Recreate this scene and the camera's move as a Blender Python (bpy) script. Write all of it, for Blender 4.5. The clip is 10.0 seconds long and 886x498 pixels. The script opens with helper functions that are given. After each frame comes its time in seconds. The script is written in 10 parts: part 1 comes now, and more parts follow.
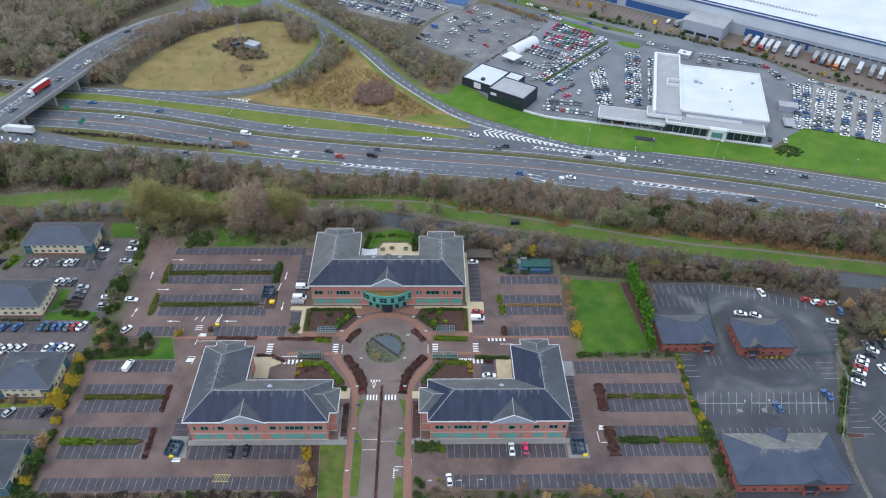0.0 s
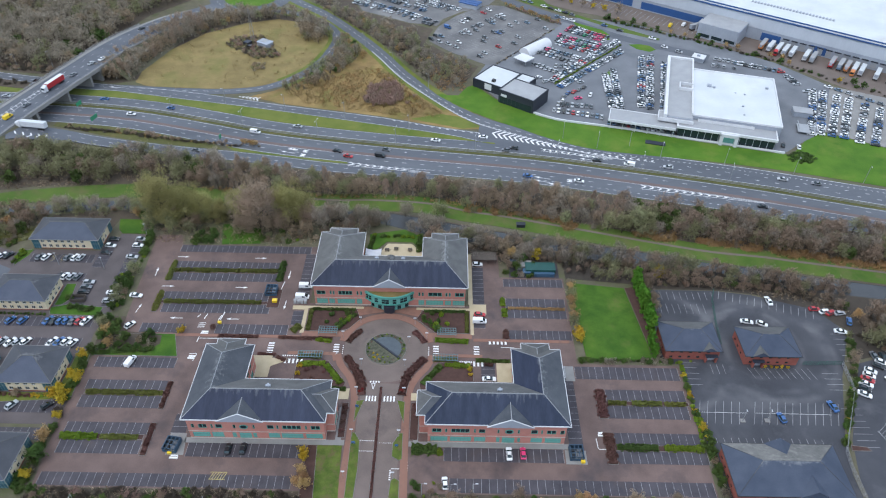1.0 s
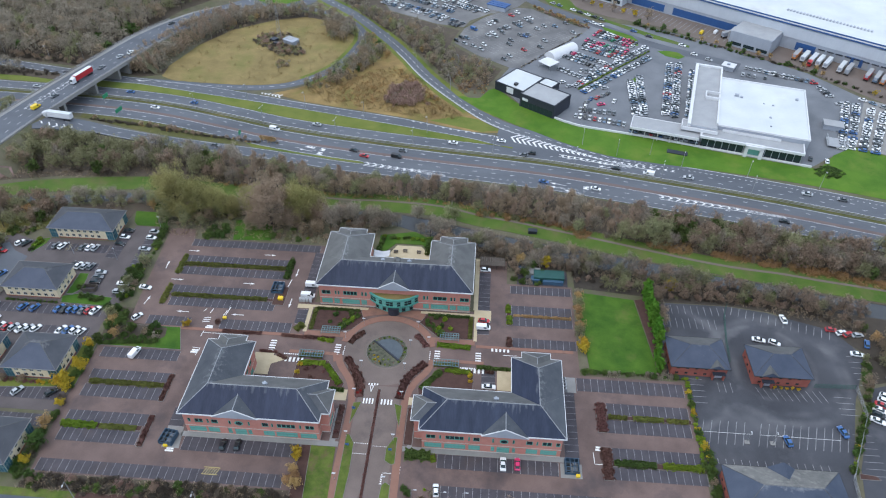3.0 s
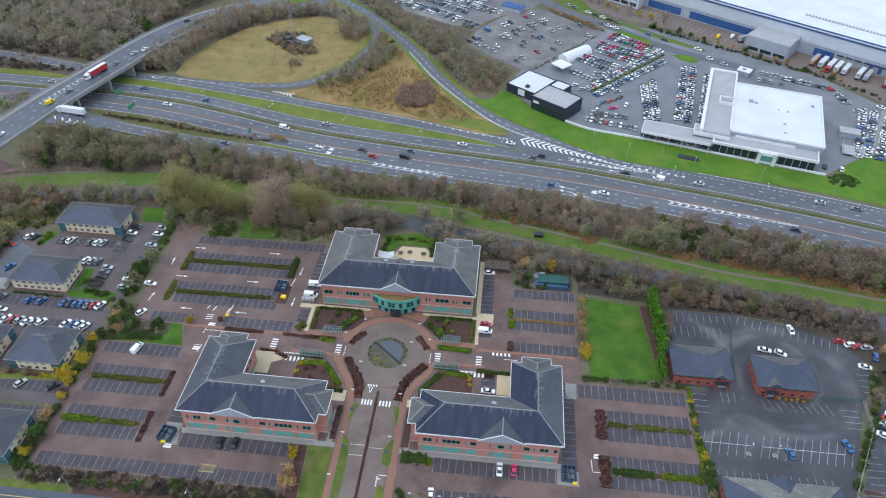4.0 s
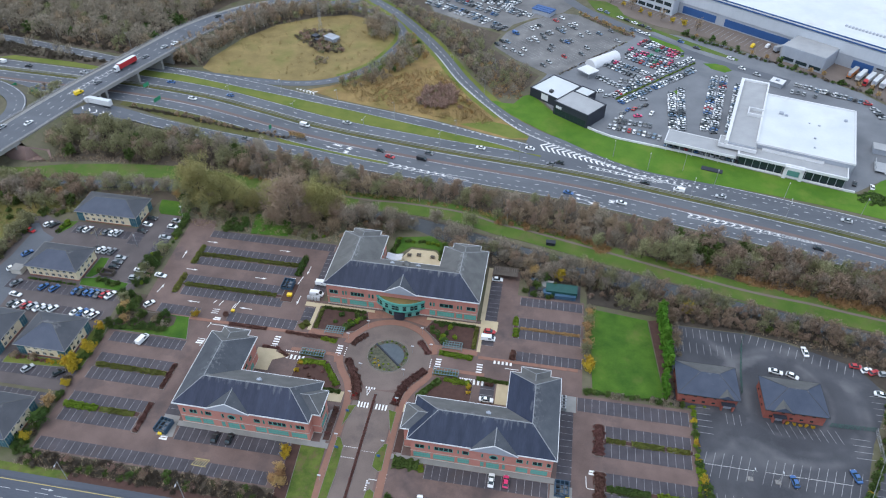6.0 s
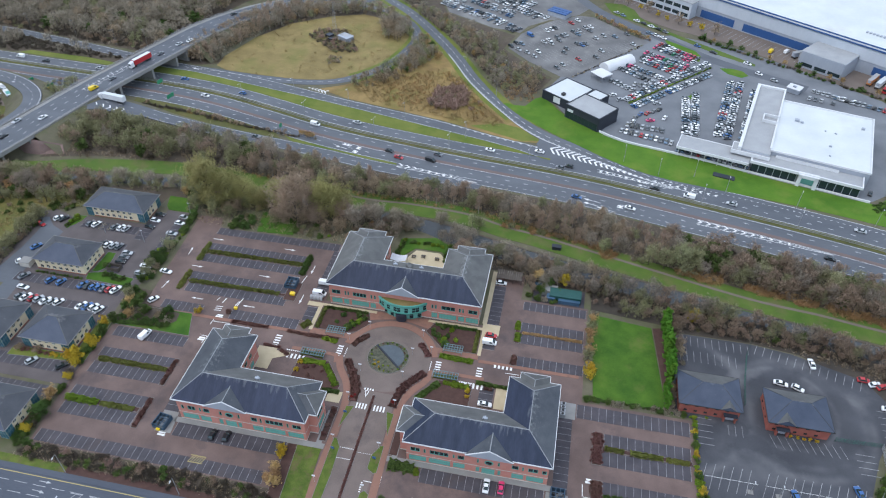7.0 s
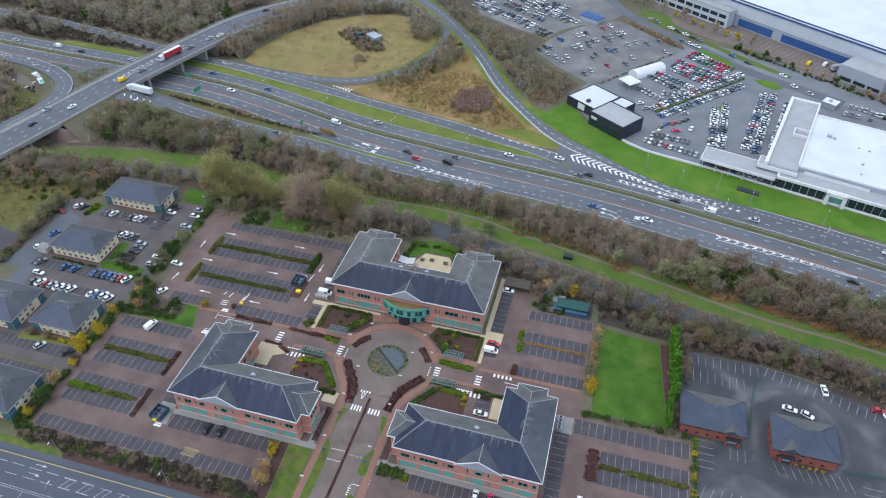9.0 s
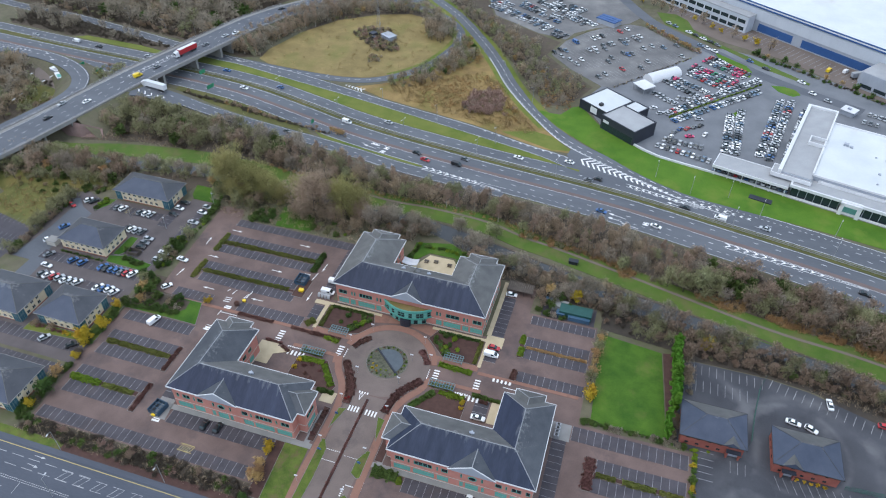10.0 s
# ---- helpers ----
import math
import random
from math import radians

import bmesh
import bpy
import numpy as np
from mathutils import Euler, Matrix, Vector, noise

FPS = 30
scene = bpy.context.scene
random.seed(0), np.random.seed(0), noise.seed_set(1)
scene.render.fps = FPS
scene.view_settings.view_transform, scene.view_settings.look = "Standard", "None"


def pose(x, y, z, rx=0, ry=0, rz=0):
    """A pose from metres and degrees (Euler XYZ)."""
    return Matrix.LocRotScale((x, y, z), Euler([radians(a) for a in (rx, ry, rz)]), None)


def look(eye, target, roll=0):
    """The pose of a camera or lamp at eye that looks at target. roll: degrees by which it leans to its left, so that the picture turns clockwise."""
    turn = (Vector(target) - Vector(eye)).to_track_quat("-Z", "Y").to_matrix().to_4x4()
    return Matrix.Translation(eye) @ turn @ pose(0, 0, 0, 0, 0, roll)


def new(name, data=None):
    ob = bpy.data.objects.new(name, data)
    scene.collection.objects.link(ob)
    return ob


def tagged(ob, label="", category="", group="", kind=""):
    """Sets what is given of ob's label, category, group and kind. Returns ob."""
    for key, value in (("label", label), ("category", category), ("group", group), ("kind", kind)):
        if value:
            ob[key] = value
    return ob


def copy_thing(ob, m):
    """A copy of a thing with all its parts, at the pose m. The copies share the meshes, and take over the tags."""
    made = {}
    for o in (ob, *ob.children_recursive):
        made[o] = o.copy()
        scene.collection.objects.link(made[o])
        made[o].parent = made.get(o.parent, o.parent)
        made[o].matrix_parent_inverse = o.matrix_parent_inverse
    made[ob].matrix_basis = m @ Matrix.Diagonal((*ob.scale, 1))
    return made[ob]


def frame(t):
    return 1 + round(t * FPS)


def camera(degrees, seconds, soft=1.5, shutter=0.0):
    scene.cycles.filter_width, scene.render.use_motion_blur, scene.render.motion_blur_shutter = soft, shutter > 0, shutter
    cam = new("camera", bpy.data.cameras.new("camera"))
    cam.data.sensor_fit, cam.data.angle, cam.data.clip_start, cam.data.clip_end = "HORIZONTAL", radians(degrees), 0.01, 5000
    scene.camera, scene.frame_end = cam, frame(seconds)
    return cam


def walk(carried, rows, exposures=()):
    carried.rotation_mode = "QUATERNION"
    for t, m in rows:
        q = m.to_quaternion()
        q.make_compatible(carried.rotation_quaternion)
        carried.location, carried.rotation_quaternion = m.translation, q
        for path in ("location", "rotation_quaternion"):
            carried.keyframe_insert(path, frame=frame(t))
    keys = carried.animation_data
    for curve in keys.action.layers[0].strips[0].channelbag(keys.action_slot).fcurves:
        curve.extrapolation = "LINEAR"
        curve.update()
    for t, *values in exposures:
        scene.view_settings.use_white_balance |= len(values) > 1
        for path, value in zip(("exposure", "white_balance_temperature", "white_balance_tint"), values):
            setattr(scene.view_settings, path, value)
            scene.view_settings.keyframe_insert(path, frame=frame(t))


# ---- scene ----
# camera: a slow sideways drift high over the site, turning to keep the roundabout in the middle
cam = camera(64.16, 10.0, soft=1.12)


def along(t, a, b, c):
    """Quadratic through a at 0 s, b at 5 s and c at 10 s."""
    u = t / 10
    return a + (4 * b - 3 * a - c) * u + (2 * a + 2 * c - 4 * b) * u * u


ROWS = []
for step in range(11):
    eye = [along(step, *v) for v in ((-0.79, 23.96, 49.96), (-130.68, -122.76, -109.42), (193.12, 192.88, 192.43))]
    pitch, yaw, lean = [along(step, *v) for v in ((-40.63, -40.74, -40.85), (-1.88, 7.05, 16.91), (1.29, 1.00, 0.85))]
    ROWS.append((float(step), pose(*eye, 90 + pitch, 0, yaw) @ pose(0, 0, 0, 0, 0, lean)))
walk(cam, ROWS)

# light: an overcast winter sky with a weak, very soft sun
world = bpy.data.worlds.new("overcast_sky")
scene.world = world
world.use_nodes = True
wn = world.node_tree
sky = wn.nodes.new("ShaderNodeTexSky")
sky.sky_type = "NISHITA"
sky.sun_disc = False
sky.sun_elevation, sky.sun_rotation = radians(63), radians(-120)
sky.air_density, sky.dust_density, sky.ozone_density = 1.0, 4.0, 1.0
soft_sky = wn.nodes.new("ShaderNodeMix")
soft_sky.data_type = "RGBA"
soft_sky.inputs["Factor"].default_value = 0.7
soft_sky.inputs["B"].default_value = (8.6, 10.3, 12.9, 1)
wn.links.new(sky.outputs["Color"], soft_sky.inputs["A"])
wn.links.new(soft_sky.outputs["Result"], wn.nodes["Background"].inputs["Color"])
wn.nodes["Background"].inputs["Strength"].default_value = 0.148
sun = new("sun", bpy.data.lights.new("sun", "SUN"))
sun.data.energy, sun.data.angle, sun.data.color = 0.8, radians(45), (1.0, 0.96, 0.90)
sun.matrix_world = look((-84, -48, 190), (0, 0, 0))
scene.view_settings.exposure = 0.0


# ---- materials ----
def material(name, low, high, scale=0.5, rough=0.9, fine=6.0, bump=0.25, metal=0.0, per_object=0.0, stretch=(1, 1, 1), spec=0.3, big=0.04, contrast=0.5, bloom=None, patch=(0.5, 0.6, 0.85), ridge=None, glow=0.0):
    """Two noise scales between two colours; grain, patches and relief in metres."""
    m = bpy.data.materials.new(name)
    m.use_nodes = True
    nt = m.node_tree
    bsdf = nt.nodes["Principled BSDF"]
    geo = nt.nodes.new("ShaderNodeNewGeometry")
    mp = nt.nodes.new("ShaderNodeMapping")
    mp.inputs["Scale"].default_value = stretch
    nt.links.new(geo.outputs["Position"], mp.inputs["Vector"])
    values = []
    for s, d in ((scale, 3), (fine, 2), (big, 4)):
        n = nt.nodes.new("ShaderNodeTexNoise")
        n.inputs["Scale"].default_value, n.inputs["Detail"].default_value = s, d
        nt.links.new(mp.outputs["Vector"], n.inputs["Vector"])
        values.append(n)
    a = nt.nodes.new("ShaderNodeMath")
    a.operation = "ADD"
    nt.links.new(values[0].outputs["Fac"], a.inputs[0])
    nt.links.new(values[2].outputs["Fac"], a.inputs[1])
    b = nt.nodes.new("ShaderNodeMath")
    b.operation = "MULTIPLY_ADD"
    b.inputs[1].default_value = 0.45
    nt.links.new(values[1].outputs["Fac"], b.inputs[0])
    nt.links.new(a.outputs[0], b.inputs[2])
    ramp = nt.nodes.new("ShaderNodeMapRange")
    mid = 1.22
    ramp.inputs["From Min"].default_value, ramp.inputs["From Max"].default_value = mid - contrast, mid + contrast
    nt.links.new(b.outputs[0], ramp.inputs["Value"])
    mix = nt.nodes.new("ShaderNodeMix")
    mix.data_type = "RGBA"
    mix.inputs["A"].default_value, mix.inputs["B"].default_value = (*low, 1), (*high, 1)
    nt.links.new(ramp.outputs["Result"], mix.inputs["Factor"])
    out = mix.outputs["Result"]
    if bloom:
        cloud = nt.nodes.new("ShaderNodeTexNoise")
        cloud.inputs["Scale"].default_value, cloud.inputs["Detail"].default_value, cloud.inputs["Roughness"].default_value = patch[0], 6, 0.65
        nt.links.new(mp.outputs["Vector"], cloud.inputs["Vector"])
        cut = nt.nodes.new("ShaderNodeMapRange")
        cut.inputs["From Min"].default_value, cut.inputs["From Max"].default_value = patch[1], patch[2]
        cut.inputs["To Max"].default_value = 0.8
        grown = cloud.outputs["Fac"]
        if ridge:
            # lichen and lime streaks thicken towards the ridge
            xyz = nt.nodes.new("ShaderNodeSeparateXYZ")
            nt.links.new(geo.outputs["Position"], xyz.inputs["Vector"])
            lift = nt.nodes.new("ShaderNodeMapRange")
            lift.inputs["From Min"].default_value, lift.inputs["From Max"].default_value = ridge
            lift.inputs["To Min"].default_value, lift.inputs["To Max"].default_value = 0.0, 0.27
            nt.links.new(xyz.outputs["Z"], lift.inputs["Value"])
            both = nt.nodes.new("ShaderNodeMath")
            both.operation = "ADD"
            nt.links.new(grown, both.inputs[0])
            nt.links.new(lift.outputs["Result"], both.inputs[1])
            grown = both.outputs[0]
        nt.links.new(grown, cut.inputs["Value"])
        pale = nt.nodes.new("ShaderNodeMix")
        pale.data_type = "RGBA"
        pale.inputs["B"].default_value = (*bloom, 1)
        nt.links.new(cut.outputs["Result"], pale.inputs["Factor"])
        nt.links.new(out, pale.inputs["A"])
        out = pale.outputs["Result"]
    if per_object:
        info = nt.nodes.new("ShaderNodeObjectInfo")
        hsv = nt.nodes.new("ShaderNodeHueSaturation")
        r1 = nt.nodes.new("ShaderNodeMapRange")
        r1.inputs["To Min"].default_value, r1.inputs["To Max"].default_value = 1 - per_object, 1 + per_object
        nt.links.new(info.outputs["Random"], r1.inputs["Value"])
        nt.links.new(r1.outputs["Result"], hsv.inputs["Value"])
        r2 = nt.nodes.new("ShaderNodeMapRange")
        r2.inputs["To Min"].default_value, r2.inputs["To Max"].default_value = 0.5 - per_object * 0.06, 0.5 + per_object * 0.06
        w1 = nt.nodes.new("ShaderNodeMath")
        w1.operation = "FRACT"
        w0 = nt.nodes.new("ShaderNodeMath")
        w0.operation = "MULTIPLY"
        w0.inputs[1].default_value = 7.31
        nt.links.new(info.outputs["Random"], w0.inputs[0])
        nt.links.new(w0.outputs[0], w1.inputs[0])
        nt.links.new(w1.outputs[0], r2.inputs["Value"])
        nt.links.new(r2.outputs["Result"], hsv.inputs["Hue"])
        nt.links.new(out, hsv.inputs["Color"])
        out = hsv.outputs["Color"]
    nt.links.new(out, bsdf.inputs["Base Color"])
    bsdf.inputs["Roughness"].default_value = rough
    bsdf.inputs["Metallic"].default_value = metal
    bsdf.inputs["Specular IOR Level"].default_value = spec
    if bump:
        bp = nt.nodes.new("ShaderNodeBump")
        bp.inputs["Strength"].default_value, bp.inputs["Distance"].default_value = bump, 0.05
        nt.links.new(b.outputs[0], bp.inputs["Height"])
        nt.links.new(bp.outputs["Normal"], bsdf.inputs["Normal"])
    if glow:
        # thin blades let some light through
        thin = nt.nodes.new("ShaderNodeBsdfTranslucent")
        both = nt.nodes.new("ShaderNodeMixShader")
        both.inputs["Fac"].default_value = glow
        nt.links.new(out, thin.inputs["Color"])
        nt.links.new(bsdf.outputs["BSDF"], both.inputs[1])
        nt.links.new(thin.outputs["BSDF"], both.inputs[2])
        nt.links.new(both.outputs["Shader"], nt.nodes["Material Output"].inputs["Surface"])
    return m


def plain(name, colour, rough=0.5, metal=0.0, spec=0.5, emit=0.0):
    m = bpy.data.materials.new(name)
    m.use_nodes = True
    b = m.node_tree.nodes["Principled BSDF"]
    b.inputs["Base Color"].default_value = (*colour, 1)
    b.inputs["Roughness"].default_value, b.inputs["Metallic"].default_value = rough, metal
    b.inputs["Specular IOR Level"].default_value = spec
    return m


def tyre_stains(m, rings, dust):
    """Soft pale tyre tracks swept round some centres: (x, y, radius, half width), broken up by noise."""
    nt = m.node_tree
    bsdf = nt.nodes["Principled BSDF"]
    old = bsdf.inputs["Base Color"].links[0].from_socket
    geo = nt.nodes.new("ShaderNodeNewGeometry")
    noise = nt.nodes.new("ShaderNodeTexNoise")
    noise.inputs["Scale"].default_value, noise.inputs["Detail"].default_value = 0.09, 5
    nt.links.new(geo.outputs["Position"], noise.inputs["Vector"])
    cut = nt.nodes.new("ShaderNodeMapRange")
    cut.inputs["From Min"].default_value, cut.inputs["From Max"].default_value = 0.38, 0.62
    nt.links.new(noise.outputs["Fac"], cut.inputs["Value"])
    for x, y, r, half in rings:
        far = nt.nodes.new("ShaderNodeVectorMath")
        far.operation = "DISTANCE"
        far.inputs[1].default_value = (x, y, 0.05)
        nt.links.new(geo.outputs["Position"], far.inputs[0])
        gap = nt.nodes.new("ShaderNodeMath")
        gap.operation = "SUBTRACT"
        gap.inputs[1].default_value = r
        nt.links.new(far.outputs["Value"], gap.inputs[0])
        size = nt.nodes.new("ShaderNodeMath")
        size.operation = "ABSOLUTE"
        nt.links.new(gap.outputs[0], size.inputs[0])
        soft = nt.nodes.new("ShaderNodeMapRange")
        soft.interpolation_type = "SMOOTHSTEP"
        soft.inputs["From Min"].default_value, soft.inputs["From Max"].default_value = half, 0.0
        soft.inputs["To Min"].default_value, soft.inputs["To Max"].default_value = 0.0, 0.5
        nt.links.new(size.outputs[0], soft.inputs["Value"])
        worn = nt.nodes.new("ShaderNodeMath")
        worn.operation = "MULTIPLY"
        nt.links.new(soft.outputs["Result"], worn.inputs[0])
        nt.links.new(cut.outputs["Result"], worn.inputs[1])
        mix = nt.nodes.new("ShaderNodeMix")
        mix.data_type = "RGBA"
        mix.inputs["B"].default_value = (*dust, 1)
        nt.links.new(worn.outputs[0], mix.inputs["Factor"])
        nt.links.new(old, mix.inputs["A"])
        old = mix.outputs["Result"]
    nt.links.new(old, bsdf.inputs["Base Color"])


SCRUB = material("scrub_ground", (0.075, 0.07, 0.045), (0.155, 0.14, 0.092), 0.25, fine=2.5, bump=0.6, bloom=(0.085, 0.10, 0.04), patch=(0.07, 0.5, 0.68))
GRASS = material("mown_grass", (0.026, 0.08, 0.006), (0.075, 0.148, 0.015), 0.16, fine=2.5, bump=0.4, contrast=0.34, bloom=(0.12, 0.125, 0.035), patch=(0.1, 0.54, 0.76))
WORN_GRASS = material("worn_grass", (0.05, 0.085, 0.012), (0.125, 0.155, 0.03), 0.35, fine=3, bump=0.4, contrast=0.3, bloom=(0.12, 0.09, 0.045), patch=(0.3, 0.5, 0.66))
BANK_GRASS = material("bank_grass", (0.044, 0.118, 0.008), (0.095, 0.187, 0.016), 0.12, fine=2, bump=0.3, contrast=0.36, bloom=(0.14, 0.18, 0.03), patch=(0.07, 0.52, 0.75))
ROUGH_GRASS = material("rough_grass", (0.085, 0.118, 0.018), (0.175, 0.185, 0.042), 0.15, fine=2.2, bump=0.5, bloom=(0.075, 0.118, 0.014), patch=(0.05, 0.5, 0.66))
DULL_GRASS = material("dull_verge_grass", (0.055, 0.062, 0.02), (0.125, 0.122, 0.04), 0.3, fine=2.2, bump=0.5, bloom=(0.15, 0.125, 0.05), patch=(0.1, 0.52, 0.7))
MEADOW = material("winter_meadow", (0.07, 0.082, 0.02), (0.16, 0.145, 0.042), 0.22, fine=1.6, bump=0.6, contrast=0.3, bloom=(0.2, 0.15, 0.05), patch=(0.07, 0.5, 0.66))
STRAW = material("straw_grass", (0.16, 0.12, 0.046), (0.285, 0.218, 0.09), 0.12, fine=1.2, bump=0.6, contrast=0.32, bloom=(0.13, 0.13, 0.034), patch=(0.04, 0.5, 0.68))
OCHRE = material("ochre_bracken_field", (0.165, 0.108, 0.042), (0.31, 0.215, 0.085), 0.14, fine=1.2, bump=0.7, contrast=0.3, bloom=(0.15, 0.135, 0.035), patch=(0.06, 0.5, 0.64))
TOW_GRASS = material("towpath_grass", (0.045, 0.10, 0.012), (0.105, 0.15, 0.028), 0.15, fine=2.5, bump=0.4, contrast=0.4, bloom=(0.125, 0.115, 0.05), patch=(0.11, 0.49, 0.68))
PAVING = material("brown_paving", (0.084, 0.055, 0.048), (0.177, 0.118, 0.102), 0.14, 0.65, fine=3.0, bump=0.15, spec=0.4, contrast=0.38, bloom=(0.055, 0.043, 0.046), patch=(0.055, 0.52, 0.68))
HUB_PAVING = material("pale_brown_paving", (0.105, 0.08, 0.07), (0.195, 0.15, 0.131), 0.14, 0.65, fine=3.0, bump=0.15, spec=0.4, contrast=0.4, bloom=(0.075, 0.06, 0.056), patch=(0.06, 0.54, 0.7))
WEST_YARD = material("worn_brown_tarmac", (0.062, 0.052, 0.052), (0.13, 0.107, 0.105), 0.14, 0.75, fine=3.0, bump=0.15, spec=0.4, contrast=0.42)
BAY = material("bay_tarmac", (0.033, 0.03, 0.038), (0.078, 0.07, 0.081), 0.25, 0.7, fine=4.0, bump=0.2, spec=0.4, contrast=0.38, bloom=(0.072, 0.055, 0.055), patch=(0.09, 0.54, 0.72))
TARMAC = material("old_tarmac", (0.108, 0.118, 0.133), (0.20, 0.211, 0.227), 0.1, 0.8, fine=3.0, bump=0.2, spec=0.35, contrast=0.42)
COURT = material("court_tarmac", (0.03, 0.032, 0.04), (0.07, 0.072, 0.083), 0.1, 0.7, fine=3.0, bump=0.2, spec=0.4, contrast=0.4, bloom=(0.115, 0.115, 0.122), patch=(0.045, 0.55, 0.72))
tyre_stains(COURT, [(124, 44, 20, 2.2), (123, 43, 23.5, 2.6), (119, 46, 17, 1.6), (75, 44, 33, 2.6), (109, 22, 0, 13), (100, 26, 0, 9), (100, 6, 0, 10), (128, 62, 0, 11)], (0.14, 0.14, 0.148))
PALE_TARMAC = material("pale_tarmac", (0.095, 0.095, 0.098), (0.205, 0.203, 0.2), 0.1, 0.85, fine=2.0, bump=0.2, spec=0.3, contrast=0.4, bloom=(0.25, 0.245, 0.235), patch=(0.04, 0.54, 0.72))
ROAD = material("road_asphalt", (0.07, 0.078, 0.093), (0.122, 0.132, 0.15), 0.1, 0.75, fine=2.5, bump=0.15, spec=0.4, stretch=(0.25, 1, 1), contrast=0.42)
DARK_ROAD = material("dark_blue_asphalt", (0.042, 0.05, 0.068), (0.082, 0.093, 0.118), 0.1, 0.7, fine=2.5, bump=0.15, spec=0.4, stretch=(0.25, 1, 1), contrast=0.42)
RED_ROAD = material("red_asphalt", (0.12, 0.088, 0.082), (0.175, 0.13, 0.122), 0.15, 0.8, fine=2.5, bump=0.15)
SERVICE = material("service_yard", (0.13, 0.105, 0.09), (0.19, 0.155, 0.135), 0.12, 0.85, fine=2.5, bump=0.2)
PATH_RED = material("red_path", (0.195, 0.1, 0.074), (0.285, 0.152, 0.112), 0.3, 0.8, fine=4, bump=0.15, bloom=(0.15, 0.09, 0.07), patch=(0.3, 0.52, 0.7))
CREAM = material("cream_paving", (0.40, 0.33, 0.21), (0.55, 0.46, 0.31), 0.4, 0.8, fine=4, bump=0.15)
CONCRETE = material("concrete", (0.20, 0.195, 0.185), (0.29, 0.285, 0.275), 0.3, 0.85, fine=3, bump=0.2)
KERB = material("kerb_stone", (0.15, 0.14, 0.135), (0.24, 0.23, 0.22), 0.5, 0.85, fine=4, bump=0.1)
SOIL = material("bark_mulch", (0.048, 0.025, 0.021), (0.098, 0.054, 0.044), 0.6, fine=5, bump=0.7)
PAINT = material("road_paint", (0.62, 0.62, 0.61), (0.85, 0.85, 0.84), 0.8, 0.6, fine=5, bump=0.05)
ROAD_PAINT = material("worn_lane_paint", (0.40, 0.405, 0.41), (0.68, 0.685, 0.69), 0.6, 0.65, fine=4, bump=0.05, contrast=0.35)
WORN_PAINT = material("worn_road_paint", (0.24, 0.245, 0.255), (0.5, 0.505, 0.51), 0.6, 0.65, fine=4, bump=0.05, contrast=0.35)
FADED = material("faded_bay_paint", (0.13, 0.13, 0.14), (0.40, 0.405, 0.415), 0.5, 0.7, fine=4, bump=0.05, contrast=0.35)
YELLOW_PAINT = material("yellow_paint", (0.32, 0.26, 0.1), (0.5, 0.41, 0.16), 0.8, 0.6, fine=4, bump=0.05)
WATER = material("river_water", (0.045, 0.05, 0.055), (0.075, 0.08, 0.085), 0.2, 0.2, fine=1.5, bump=0.08, spec=0.25)
POND = material("roundabout_slate", (0.06, 0.075, 0.09), (0.11, 0.13, 0.145), 0.5, 0.5, fine=3, bump=0.2)
DARK_LITTER = material("dark_leaf_litter", (0.034, 0.029, 0.024), (0.078, 0.064, 0.05), 0.4, fine=3, bump=0.6)
LITTER = material("leaf_litter", (0.055, 0.043, 0.032), (0.118, 0.094, 0.07), 0.4, fine=3, bump=0.6, bloom=(0.085, 0.09, 0.038), patch=(0.12, 0.55, 0.72))
GRAVEL = material("grey_gravel", (0.045, 0.05, 0.035), (0.15, 0.145, 0.10), 0.9, fine=2, bump=0.5, contrast=0.3)
LEAF_SCARLET = material("scarlet_leaves", (0.22, 0.015, 0.015), (0.36, 0.03, 0.03), 0.6, fine=3, bump=0, per_object=0.1, glow=0.3)
# dark, mid and light slate: sky light on the slopes put into their colour
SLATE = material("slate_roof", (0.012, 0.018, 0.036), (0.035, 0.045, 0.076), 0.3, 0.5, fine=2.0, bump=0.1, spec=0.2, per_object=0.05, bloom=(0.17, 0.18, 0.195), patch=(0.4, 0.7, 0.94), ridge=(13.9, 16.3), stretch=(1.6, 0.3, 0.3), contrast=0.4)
SLATE_MID = material("mid_tone_slate", (0.036, 0.042, 0.053), (0.08, 0.088, 0.1), 0.3, 0.5, fine=3.0, bump=0.12, spec=0.3, per_object=0.05, bloom=(0.19, 0.2, 0.205), patch=(0.8, 0.66, 0.9), ridge=(13.6, 16.3), contrast=0.38)
SLATE_LIGHT = material("light_streaked_slate", (0.068, 0.07, 0.071), (0.135, 0.136, 0.132), 0.3, 0.6, fine=4.5, bump=0.15, spec=0.3, per_object=0.05, bloom=(0.24, 0.25, 0.25), patch=(0.8, 0.68, 0.88), ridge=(14.4, 16.2), contrast=0.38)
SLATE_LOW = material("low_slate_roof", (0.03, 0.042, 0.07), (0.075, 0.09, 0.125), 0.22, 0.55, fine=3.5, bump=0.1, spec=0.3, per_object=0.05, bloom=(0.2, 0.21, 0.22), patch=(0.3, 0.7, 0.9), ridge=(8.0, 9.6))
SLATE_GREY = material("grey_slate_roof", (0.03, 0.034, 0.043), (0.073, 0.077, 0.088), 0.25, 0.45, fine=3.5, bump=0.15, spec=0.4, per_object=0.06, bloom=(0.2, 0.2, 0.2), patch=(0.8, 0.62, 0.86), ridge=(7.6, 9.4))
